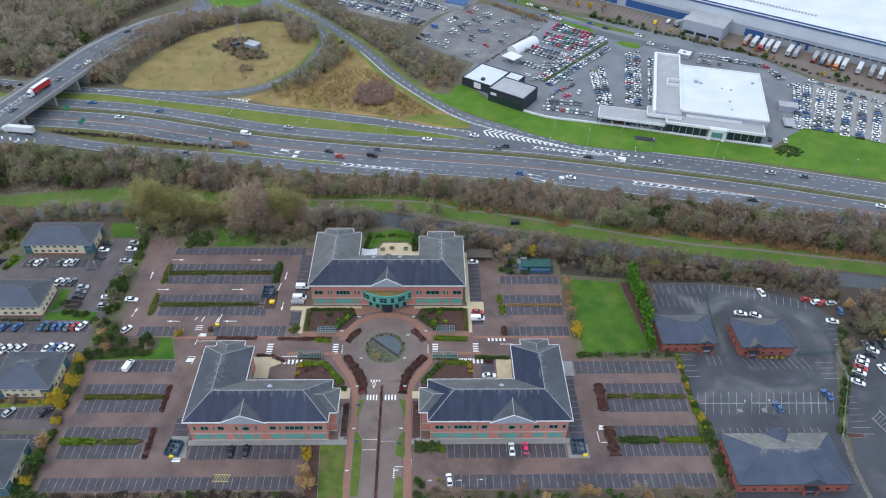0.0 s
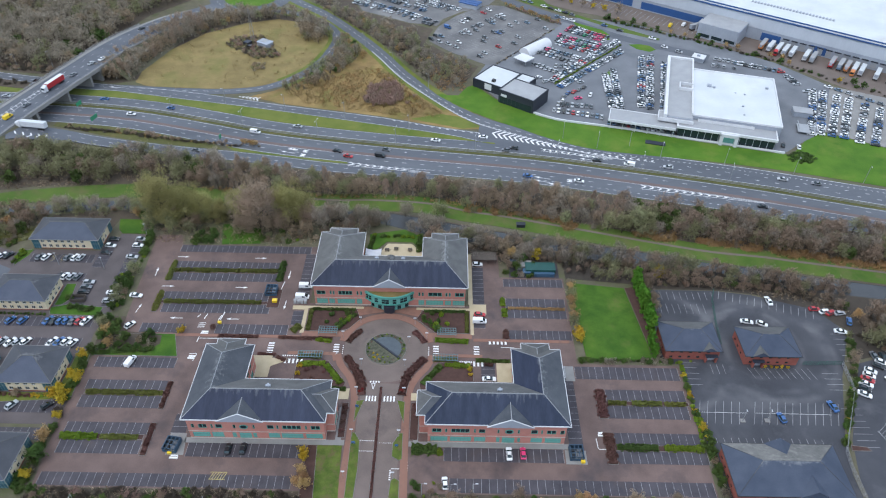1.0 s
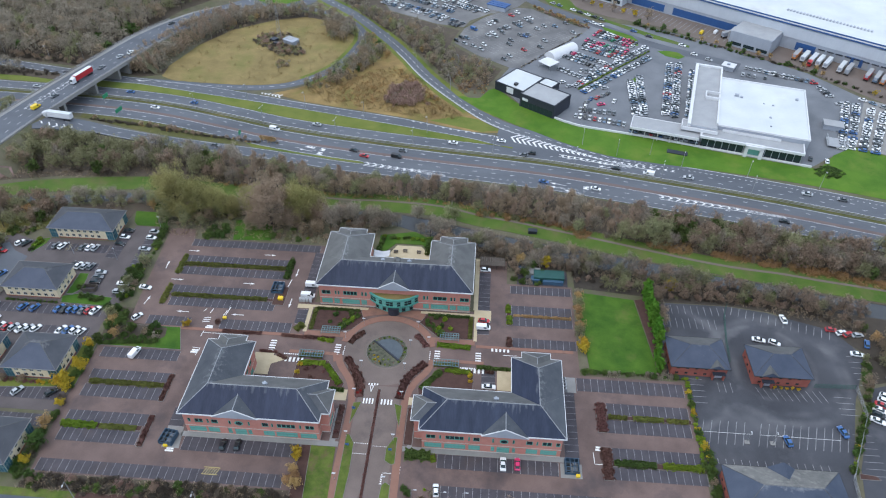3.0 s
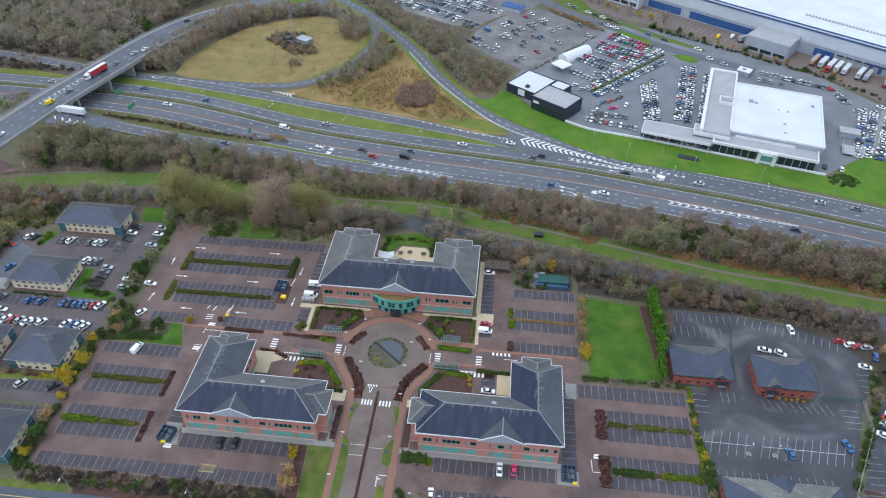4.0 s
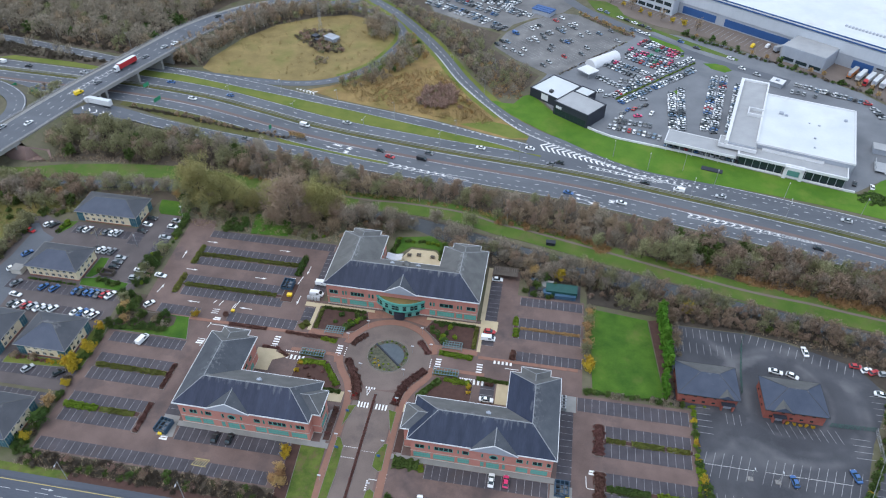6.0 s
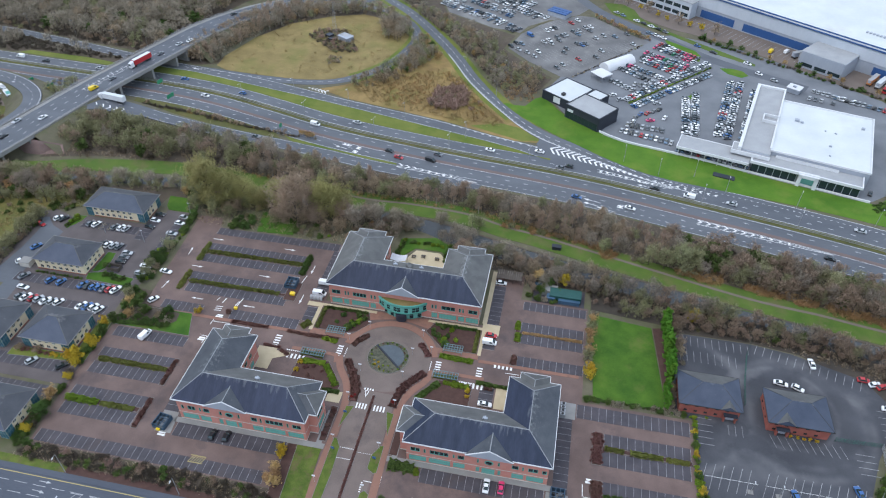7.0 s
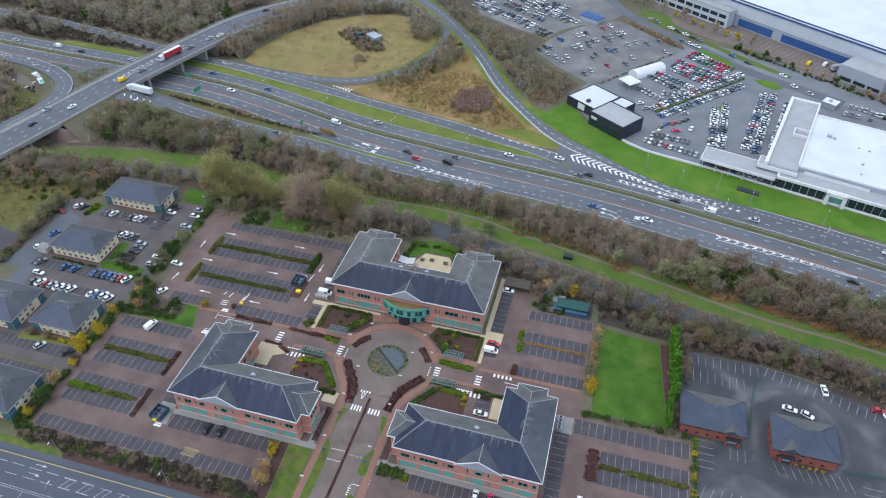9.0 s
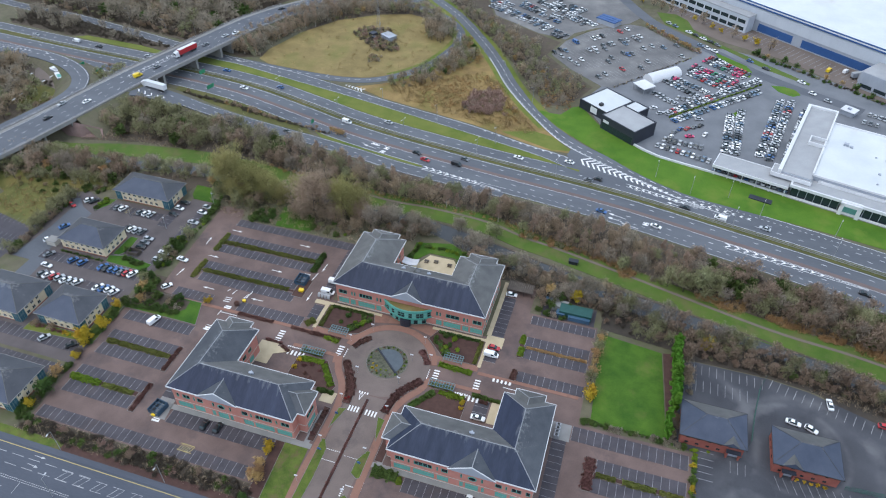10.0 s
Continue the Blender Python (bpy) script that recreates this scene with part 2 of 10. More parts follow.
SLATE_PALE = material("pale_tan_slate", (0.1, 0.1, 0.095), (0.21, 0.205, 0.19), 0.3, 0.6, fine=3.0, bump=0.15, spec=0.3, bloom=(0.3, 0.29, 0.26), patch=(0.5, 0.5, 0.75), contrast=0.36)
LEAD = material("lead_capping", (0.21, 0.22, 0.235), (0.33, 0.34, 0.355), 0.5, 0.6, fine=4, bump=0.1)
BRICK = material("red_brick", (0.41, 0.165, 0.13), (0.55, 0.255, 0.205), 0.5, 0.85, fine=5, bump=0.2, per_object=0.05)
DARK_BRICK = material("dark_red_brick", (0.24, 0.072, 0.055), (0.34, 0.118, 0.09), 0.5, 0.85, fine=5, bump=0.2)
WING_BRICK = material("weathered_pink_brick", (0.16, 0.105, 0.095), (0.28, 0.195, 0.175), 0.3, 0.85, fine=4, bump=0.2)
STONE = material("buff_stone", (0.60, 0.51, 0.345), (0.76, 0.665, 0.48), 0.4, 0.85, fine=4, bump=0.15)
PALE_STONE = material("pale_band_stone", (0.42, 0.40, 0.36), (0.56, 0.53, 0.48), 0.5, 0.85, fine=4, bump=0.15)
WHITE = material("white_coated_metal", (0.55, 0.56, 0.575), (0.69, 0.70, 0.715), 0.2, 0.45, fine=1.5, bump=0.03)
PALE_CLAD = material("pale_grey_cladding", (0.40, 0.44, 0.49), (0.52, 0.555, 0.60), 0.15, 0.45, fine=1.2, bump=0.04, stretch=(1, 1, 0.3))
GREY_METAL = material("grey_cladding", (0.27, 0.30, 0.345), (0.37, 0.40, 0.45), 0.15, 0.45, fine=1.2, bump=0.04, stretch=(1, 1, 0.3))
DARK_CLAD = material("dark_cladding", (0.018, 0.022, 0.032), (0.04, 0.045, 0.06), 0.2, 0.45, fine=1.5, bump=0.05)
BLUE_CLAD = material("blue_cladding", (0.022, 0.07, 0.20), (0.04, 0.105, 0.27), 0.2, 0.45, fine=1.5, bump=0.04)
GREY_ROOF = material("grey_membrane_roof", (0.27, 0.28, 0.29), (0.38, 0.39, 0.40), 0.2, 0.75, fine=1.6, bump=0.08)
WHITE_ROOF = material("white_membrane_roof", (0.49, 0.525, 0.54), (0.61, 0.64, 0.65), 0.08, 0.6, fine=0.8, bump=0.05, bloom=(0.46, 0.455, 0.43), patch=(0.05, 0.56, 0.78))
TEAL = material("teal_frame", (0.06, 0.25, 0.21), (0.11, 0.36, 0.30), 0.5, 0.4, fine=4, bump=0.03)
GLASS = plain("dark_glass", (0.02, 0.035, 0.04), 0.06, 0.0, 0.6)
TEAL_GLASS = plain("teal_glass", (0.16, 0.40, 0.35), 0.1, 0.0, 0.6)
BLUE_GLASS = plain("blue_glass", (0.05, 0.13, 0.17), 0.08, 0.0, 0.6)
SOLAR = plain("frame_blue_grey", (0.13, 0.21, 0.22), 0.4)
STEEL = material("galvanised_steel", (0.30, 0.31, 0.32), (0.42, 0.43, 0.44), 0.8, 0.5, fine=4, bump=0.03, metal=0.4)
TYRE = plain("tyre_rubber", (0.015, 0.015, 0.016), 0.8)
BARK = material("bark", (0.06, 0.05, 0.04), (0.13, 0.11, 0.095), 0.9, fine=6, bump=0.4)
TWIG_BROWN = material("brown_twigs", (0.315, 0.242, 0.168), (0.51, 0.4, 0.292), 0.3, fine=2, bump=0, per_object=0.2, glow=0.5)
TWIG_GREY = material("grey_twigs", (0.3, 0.262, 0.205), (0.49, 0.425, 0.34), 0.3, fine=2, bump=0, per_object=0.18, glow=0.5)
TWIG_OLIVE = material("olive_twigs", (0.265, 0.27, 0.145), (0.43, 0.43, 0.24), 0.3, fine=2, bump=0, per_object=0.2, glow=0.5)
TWIG_DARK = material("dark_thicket_twigs", (0.085, 0.072, 0.058), (0.175, 0.148, 0.118), 0.3, fine=2, bump=0, per_object=0.2, glow=0.35)
TWIG_STRAW = material("dry_grass_blades", (0.29, 0.215, 0.10), (0.43, 0.335, 0.165), 0.3, fine=2, bump=0, per_object=0.1, glow=0.35)
TWIG_PURPLE = material("purple_brown_twigs", (0.345, 0.255, 0.19), (0.53, 0.407, 0.31), 0.3, fine=2, bump=0, per_object=0.15, glow=0.5)
TWIG_PLUM = material("plum_twigs", (0.34, 0.225, 0.185), (0.52, 0.365, 0.305), 0.3, fine=2, bump=0, per_object=0.12, glow=0.5)
BIRCH = material("birch_bark", (0.36, 0.33, 0.29), (0.56, 0.53, 0.48), 0.9, fine=6, bump=0.3)
TWIG_WILLOW = material("willow_twigs", (0.36, 0.335, 0.135), (0.5, 0.465, 0.21), 0.3, fine=2, bump=0, per_object=0.12, glow=0.5)
TWIG_RUST = material("rust_bracken", (0.42, 0.27, 0.12), (0.58, 0.39, 0.19), 0.4, fine=2, bump=0, per_object=0.2, glow=0.4)
LEAF_GREEN = material("evergreen_leaves", (0.045, 0.085, 0.02), (0.105, 0.165, 0.04), 0.5, fine=3, bump=0, per_object=0.25, glow=0.3)
LEAF_BRIGHT = material("lime_leaves", (0.12, 0.20, 0.014), (0.22, 0.31, 0.035), 0.5, fine=3, bump=0, per_object=0.2, glow=0.3)
LEAF_YELLOW = material("yellow_leaves", (0.44, 0.30, 0.02), (0.66, 0.48, 0.06), 0.6, fine=3, bump=0, per_object=0.15, glow=0.35)
LEAF_RED = material("maroon_leaves", (0.125, 0.062, 0.055), (0.225, 0.12, 0.1), 0.6, fine=3, bump=0, per_object=0.2, glow=0.35)
LEAF_CYPRESS = material("cypress_foliage", (0.07, 0.19, 0.015), (0.13, 0.29, 0.035), 0.6, fine=3, bump=0, per_object=0.15, glow=0.3)
HEDGE_LEAF = material("hedge_leaves", (0.095, 0.112, 0.025), (0.195, 0.205, 0.055), 0.5, fine=3, bump=0, per_object=0.2, glow=0.3)
BLACK = plain("black_plastic", (0.02, 0.02, 0.022), 0.5)
LAMP_GLASS = plain("lamp_lens", (0.5, 0.51, 0.53), 0.3)
CAR_PAINT = {n: plain("paint_" + n, c, 0.28, 0.0, 0.6) for n, c in dict(
    white=(0.78, 0.79, 0.80), silver=(0.42, 0.44, 0.46), grey=(0.14, 0.15, 0.165), black=(0.018, 0.019, 0.022), blue=(0.035, 0.115, 0.30), steel=(0.13, 0.2, 0.28),
    red=(0.42, 0.025, 0.03), pink=(0.65, 0.05, 0.16), orange=(0.55, 0.20, 0.06), yellow=(0.75, 0.52, 0.02), green=(0.03, 0.25, 0.12)).items()}


# ---- shapes ----
def mesh_of(name, verts, faces, mat):
    me = bpy.data.meshes.new(name)
    me.from_pydata([tuple(v) for v in verts], [], faces)
    me.update()
    for m in (mat if isinstance(mat, (list, tuple)) else [mat]):
        me.materials.append(m)
    return me


class Build:
    """Collects vertices and faces of one mesh."""

    def __init__(self):
        self.v, self.f = [], []

    def box(self, x0, y0, z0, x1, y1, z1, m=None):
        n = len(self.v)
        pts = [(x0, y0, z0), (x1, y0, z0), (x1, y1, z0), (x0, y1, z0), (x0, y0, z1), (x1, y0, z1), (x1, y1, z1), (x0, y1, z1)]
        self.v += [tuple(m @ Vector(p)) for p in pts] if m else pts
        self.f += [tuple(n + i for i in q) for q in ((0, 3, 2, 1), (4, 5, 6, 7), (0, 1, 5, 4), (1, 2, 6, 5), (2, 3, 7, 6), (3, 0, 4, 7))]
        return self

    def quad(self, a, b, c, d):
        n = len(self.v)
        self.v += [tuple(a), tuple(b), tuple(c), tuple(d)]
        self.f.append((n, n + 1, n + 2, n + 3))
        return self

    def tri(self, a, b, c):
        n = len(self.v)
        self.v += [tuple(a), tuple(b), tuple(c)]
        self.f.append((n, n + 1, n + 2))
        return self

    def prism(self, pts, z0, z1):
        """An upright prism on a polygon given anticlockwise."""
        n, k = len(self.v), len(pts)
        area = sum(pts[i][0] * pts[(i + 1) % k][1] - pts[(i + 1) % k][0] * pts[i][1] for i in range(k))
        pts = pts if area > 0 else pts[::-1]
        self.v += [(p[0], p[1], z0) for p in pts] + [(p[0], p[1], z1) for p in pts]
        self.f.append(tuple(n + k + i for i in range(k)))
        self.f += [(n + i, n + (i + 1) % k, n + k + (i + 1) % k, n + k + i) for i in range(k)]
        return self

    def tube(self, a, b, ra, rb, sides=6):
        a, b = Vector(a), Vector(b)
        d = (b - a).normalized()
        u = d.orthogonal().normalized()
        w = d.cross(u)
        n = len(self.v)
        for c, r in ((a, ra), (b, rb)):
            self.v += [tuple(c + (u * math.cos(2 * math.pi * i / sides) + w * math.sin(2 * math.pi * i / sides)) * r) for i in range(sides)]
        self.f += [(n + i, n + (i + 1) % sides, n + sides + (i + 1) % sides, n + sides + i) for i in range(sides)]
        self.f.append(tuple(n + sides + i for i in range(sides)))
        return self

    def put(self, name, mat, parent=None, label="", category="", kind="", group=""):
        ob = new(name, mesh_of(name, self.v, self.f, mat))
        if parent is not None:
            ob.parent = parent
        return tagged(ob, label, category, group, kind)


def part(name, build, mat, parent, label=""):
    return build.put(name, mat, parent, label)


def base(name, label, category, group="", kind="", m=None):
    ob = new(name)
    if m is not None:
        ob.matrix_world = m
    return tagged(ob, label, category, group, kind)


def spline(pts, step=4.0):
    """A smooth curve through the points, sampled about every step metres (x, y and any further values)."""
    out = []
    p = [pts[0]] + list(pts) + [pts[-1]]
    for i in range(1, len(p) - 2):
        a, b, c, d = (np.array(q, float) for q in p[i - 1:i + 3])
        n = max(1, int(np.linalg.norm((c - b)[:2]) / step))
        for k in range(n):
            u = k / n
            out.append(0.5 * (2 * b + (c - a) * u + (2 * a - 5 * b + 4 * c - d) * u * u + (3 * b - a - 3 * c + d) * u ** 3))
    out.append(np.array(pts[-1], float))
    return out


def sides(curve, off):
    """The curve moved off metres to its left."""
    out = []
    for i, q in enumerate(curve):
        d = curve[min(i + 1, len(curve) - 1)][:2] - curve[max(i - 1, 0)][:2]
        d = d / (np.linalg.norm(d) + 1e-9)
        s = q.copy()
        s[0] -= d[1] * off
        s[1] += d[0] * off
        out.append(s)
    return out


def strip(build, left, right, z, thick=0.1):
    """A road-like slab between two rows of as many points; a third value of a point is its height above z."""
    n = len(build.v)
    k = len(left)
    for q in list(left) + list(right):
        h = q[2] if len(q) > 2 else 0
        build.v.append((q[0], q[1], z + h))
    for q in list(left) + list(right):
        h = q[2] if len(q) > 2 else 0
        build.v.append((q[0], q[1], z + h - thick))
    for i in range(k - 1):
        build.f.append((n + i, n + k + i, n + k + i + 1, n + i + 1))
        build.f.append((n + i, n + i + 1, n + 2 * k + i + 1, n + 2 * k + i))
        build.f.append((n + k + i, n + 3 * k + i, n + 3 * k + i + 1, n + k + i + 1))
    return build


def ribbon(build, curve, a, b, z, thick=0.1):
    return strip(build, sides(curve, b), sides(curve, a), z, thick)


def dashes(build, curve, off, on, gap, width, z, start=0.0):
    """Paint marks along a curve."""
    line = sides(curve, off)
    run = -start
    for i in range(len(line) - 1):
        a, b = line[i], line[i + 1]
        d = (b - a)
        length = np.linalg.norm(d[:2])
        if length < 1e-6:
            continue
        s = (-run) % (on + gap)
        s = s - (on + gap) if s > gap + 1e-9 else s
        while s < length:
            s0, s1 = max(s, 0), min(s + on, length)
            if s1 > s0:
                p, q = a + d * (s0 / length), a + d * (s1 / length)
                t = np.array((-d[1], d[0])) / length * width / 2
                h = (p[2], q[2]) if len(p) > 2 else (0, 0)
                build.quad((p[0] - t[0], p[1] - t[1], z + h[0]), (q[0] - t[0], q[1] - t[1], z + h[1]), (q[0] + t[0], q[1] + t[1], z + h[1]), (p[0] + t[0], p[1] + t[1], z + h[0]))
            s += on + gap
        run += length
    return build


def slab(name, pts, z0, z1, mat, label="", category="", kind="structure"):
    return Build().prism(pts, z0, z1).put(name, mat, None, label, category, kind)


def rect(x0, y0, x1, y1):
    return [(x0, y0), (x1, y0), (x1, y1), (x0, y1)]


def inside(x, y, pts):
    hit, n = False, len(pts)
    for i in range(n):
        (x0, y0), (x1, y1) = pts[i], pts[(i + 1) % n]
        if (y0 > y) != (y1 > y) and x < (x1 - x0) * (y - y0) / (y1 - y0) + x0:
            hit = not hit
    return hit


# ---- the ground ----
slab("ground", rect(-1400, -900, 1400, 1900), -2.0, 0.0, SCRUB, "rough winter scrub ground, brown and olive", "ground")

# office park paving: one brown sheet with dark bays laid on it
slab("paved_court", [(-116.5, 101), (-106, 101), (-104, 95), (-46, 95), (-46, 62), (16, 62), (16, 92), (27.5, 92), (27.5, 78.5), (53, 78.5), (53, 34.2), (88.6, 34.2),
                     (88.6, -17), (-6, -17), (-5, -27), (-26, -27), (-25, -17), (-117, -17), (-119, 8), (-118.5, 34.2), (-112.5, 45)], -0.5, 0.05, PAVING,
     "brown block paving of the office park roads", "paving")
slab("west_court", [(-188, 87), (-181, 92), (-166, 86.5), (-166, 90), (-139, 90), (-132, 90), (-132, 101), (-120.5, 101), (-119.5, 57), (-122, 45), (-119, 20), (-119, 5), (-172, 5), (-172, 45), (-186, 45), (-186, 60)],
     -0.5, 0.04, WEST_YARD, "brown and grey tarmac yard between small offices", "paving")
slab("west_drive", [(-184, 84), (-179, 79), (-178.6, 65.3), (-179.6, 55), (-181, 45.4), (-172.2, 45), (-172, 30), (-164.6, 34), (-165.6, 45), (-168.9, 53.1), (-168.4, 64.4), (-168, 78), (-174.8, 81), (-180, 86)],
     -0.5, 0.055, ROAD, "worn grey tarmac drive beside the small offices", "road")
slab("grey_court", [(83.5, 73), (112, 73), (126, 71), (148.5, 63.6), (156, 52), (148.5, 36.5), (145.5, 31), (136, 6), (132.5, -8), (132, -40), (90.5, -40), (89.5, 35), (83, 35.5)], -0.5, 0.05, COURT,
     "pale grey tarmac car park with faint tyre marks", "paving")
slab("east_court", [(147, 24), (154, 37), (170, 42), (215, 42), (215, -60), (134, -60), (134, -10), (137.5, 4)], -0.5, 0.045, COURT, "grey tarmac yard behind a fence", "paving")
slab("far_west_court", rect(-230, 40, -184, 68), -0.5, 0.046, BAY, "dark tarmac car park beyond the small offices", "paving")


def bays(name, rows, label, paint=FADED, pitch=2.4, tarmac=BAY, width=0.095):
    """Rows of parking bays: dark tarmac and painted lines. A row is x0, y0, x1, y1 and the way its lines run."""
    for x0, y0, x1, y1, way, *skew in rows:
        t, p = Build(), Build()
        lean = skew[0] if skew else 0.0
        across = way == "y"
        n = max(1, round(((x1 - x0) if across else (y1 - y0)) / pitch))
        for i in range(n + 1):
            if across:
                x = x0 + (x1 - x0) * i / n
                p.quad((x - width / 2 - lean, y0, 0.1), (x + width / 2 - lean, y0, 0.1), (x + width / 2, y1, 0.1), (x - width / 2, y1, 0.1))
            else:
                y = y0 + (y1 - y0) * i / n
                p.quad((x0, y - width / 2, 0.1), (x1, y - width / 2, 0.1), (x1, y + width / 2, 0.1), (x0, y + width / 2, 0.1))
        if tarmac:
            ob = t.prism(rect(x0, y0, x1, y1), -0.2, 0.08).put("parking_bays", tarmac, None, label, "parking bays", "structure")
            p.put("bay_lines", paint, ob)
        else:
            p.put("bay_lines", paint, None, label, "road marking", "structure")


bays("north west", [(-104, 90.4, -50, 94.7, "y"), (-103.6, 80.2, -60.6, 84.6, "y"), (-102.6, 73.2, -60.6, 77.7, "y"), (-102.6, 62.4, -62.4, 66.9, "y"), (-101.4, 55.8, -60.8, 60.3, "y"),
                     (-106, 45.5, -90, 50.1, "y"), (-78.4, 45.4, -52, 50.2, "y"), (-51.6, 63.4, -46.9, 90.2, "x"), (-51.4, 50.4, -47.4, 57.6, "x")],
     "dark tarmac bays with worn white lines")
bays("south west", [(-116, 28.9, -88.2, 33.5, "y"), (-115.4, 19.4, -88, 23.4, "y"), (-115.2, 11.9, -88.4, 16.9, "y"), (-115.4, 1.8, -88.8, 6.2, "y"), (-115, -5.4, -89.2, -0.5, "y"),
                     (-116, -16.4, -40, -12.0, "y"), (-74.4, -5.9, -37.4, -0.9, "y"), (-81.4, 2.6, -76.6, 9.8, "x")], "dark tarmac bays with worn white lines")
bays("south east", [(51.6, 27.5, 87.8, 33.0, "y"), (60.8, 18.5, 87.6, 23.1, "y"), (60.2, 11.3, 87.3, 16.4, "y"), (60.8, 1.2, 88.5, 5.7, "y"), (60.2, -5.6, 89, -1.2, "y"), (7.8, -16.6, 88, -11.8, "y"),
                     (6.1, -5.9, 43.6, -1.0, "y"), (45.9, -1.5, 50.4, 27.6, "x")], "dark tarmac bays with worn white lines")
bays("east", [(28.9, 73.1, 52.4, 77.5, "y"), (29.3, 61.6, 52.0, 66.5, "y"), (29.7, 56.0, 52.0, 60.6, "y"), (29.6, 45.3, 52.6, 49.8, "y"), (16.6, 63, 21.0, 84, "x"), (16.6, 50.6, 21.0, 57.5, "x"), (18.8, 26, 23.6, 33.6, "x")],
     "dark tarmac bays with worn white lines", tarmac=BAY)
bays("small offices", [(-163, 82.5, -137.5, 87.4, "y"), (-136.5, 80, -131.5, 99, "x"), (-124.6, 58, -119.8, 99, "x"), (-170, 47.4, -124.5, 52.2, "y"), (-162, 37.0, -125, 41.8, "y"), (-147, 71.4, -137, 76.0, "y"),
                        (-136.5, 59, -131.5, 72.5, "x"), (-160, 9.4, -122, 14.2, "y"), (-160, -1, -122, 3.6, "y")], "grey tarmac bays between the small offices")
bays("grey yard", [(88, 67.6, 110.5, 72.0, "y"), (86.4, 60.2, 105.6, 65.2, "y"), (92.4, 14.6, 105.7, 19.1, "y", 1.4), (91, 10.0, 104.2, 14.4, "y", 1.3), (111.0, 14.6, 139.0, 19.0, "y", 1.6), (109.4, 10.0, 137.2, 14.4, "y", 1.6),
                    (90.4, 26.0, 95.2, 36, "x"), (113, 29.2, 134.4, 34, "y", -1.6), (138.6, 24.8, 144.4, 32, "x"), (100.2, 31, 104.6, 35.2, "y"), (88.8, 2.6, 127.7, 4.6, "y"), (149.4, 38, 153.6, 51, "x")],
     "painted white bay lines on grey tarmac", FADED, 2.5, None, 0.16)
slanted = Build()
for i in range(14):
    x, y = 114 + 33.5 * i / 13, 72.9 - 9.9 * i / 13
    slanted.quad((x - 1.5, y - 4.3, 0.1), (x - 1.34, y - 4.3, 0.1), (x + 0.16, y, 0.1), (x, y, 0.1))
slanted.put("bay_lines", FADED, None, "worn white bay lines along the hedge", "road marking", "structure")
bays("fenced yard", [(139.2, 2, 145.4, 17, "x")], "painted bay lines on grey tarmac", FADED, 2.5, None, 0.12)
bays("far west", [(-205, 62, -186, 66, "y"), (-205, 46, -188, 56, "y")], "painted bay lines on dark tarmac", FADED, 2.5, None, 0.12)


def bed(name, pts, mat, label, category, height=0.17, edge=True):
    """A raised piece of ground with a stone kerb round it."""
    ob = Build().prism(pts, -0.3, height).put(name, mat, None, label, category, "structure")
    if edge:
        k, n = Build(), len(pts)
        for i in range(n):
            a, b = Vector(pts[i]), Vector(pts[(i + 1) % n])
            d = (b - a)
            if d.length < 0.05:
                continue
            angle = math.atan2(d.y, d.x)
            k.box(-0.06, -0.06, -0.2, d.length + 0.06, 0.06, height + 0.02, Matrix.Translation((a.x, a.y, 0)) @ Matrix.Rotation(angle, 4, "Z"))
        k.put("kerb", KERB, ob)
    return ob


def arc(cx, cy, r, a0, a1, n=12):
    return [(cx + r * math.cos(radians(a0 + (a1 - a0) * i / n)), cy + r * math.sin(radians(a0 + (a1 - a0) * i / n))) for i in range(n + 1)]


AXIS = -15.3    # the avenue's middle; the two front blocks mirror each other across it
HUB = (-15.2, 39.6)


def mirrored(pts):
    return [(2 * AXIS - x, y) for x, y in pts][::-1]


slab("hub_paving", arc(*HUB, 15.2, 0, 350, 35), -0.3, 0.054, HUB_PAVING, "worn pale brown paving round the roundabout", "paving")
slab("avenue_paving", rect(-22.4, -27, -8.2, 24), -0.3, 0.058, HUB_PAVING, "worn pale brown paving of the avenue", "paving")

# roundabout island: slate disc with a bar across, planted rim
slab("roundabout_apron", arc(*HUB, 8.3, 0, 350, 35), -0.2, 0.075, SERVICE, "worn brown sett ring round the island", "paving")
bed("roundabout_island", arc(*HUB, 7.3, 0, 350, 35), GRAVEL, "round gravel island planted with low shrubs", "traffic island", 0.2)
slab("island_slate", [(HUB[0] + 5.6 * math.cos(a), HUB[1] + 5.6 * math.sin(a)) for a in np.linspace(-0.75, 2.45, 20)], 0.1, 0.32, POND, "grey slate paving on the round island", "paving")
Build().box(-7, -0.3, 0.1, 7, 0.3, 0.5, Matrix.Translation((*HUB, 0)) @ Matrix.Rotation(-0.72, 4, "Z")).put("island_wall", DARK_CLAD, None, "low dark wall across the round island", "wall", "structure")

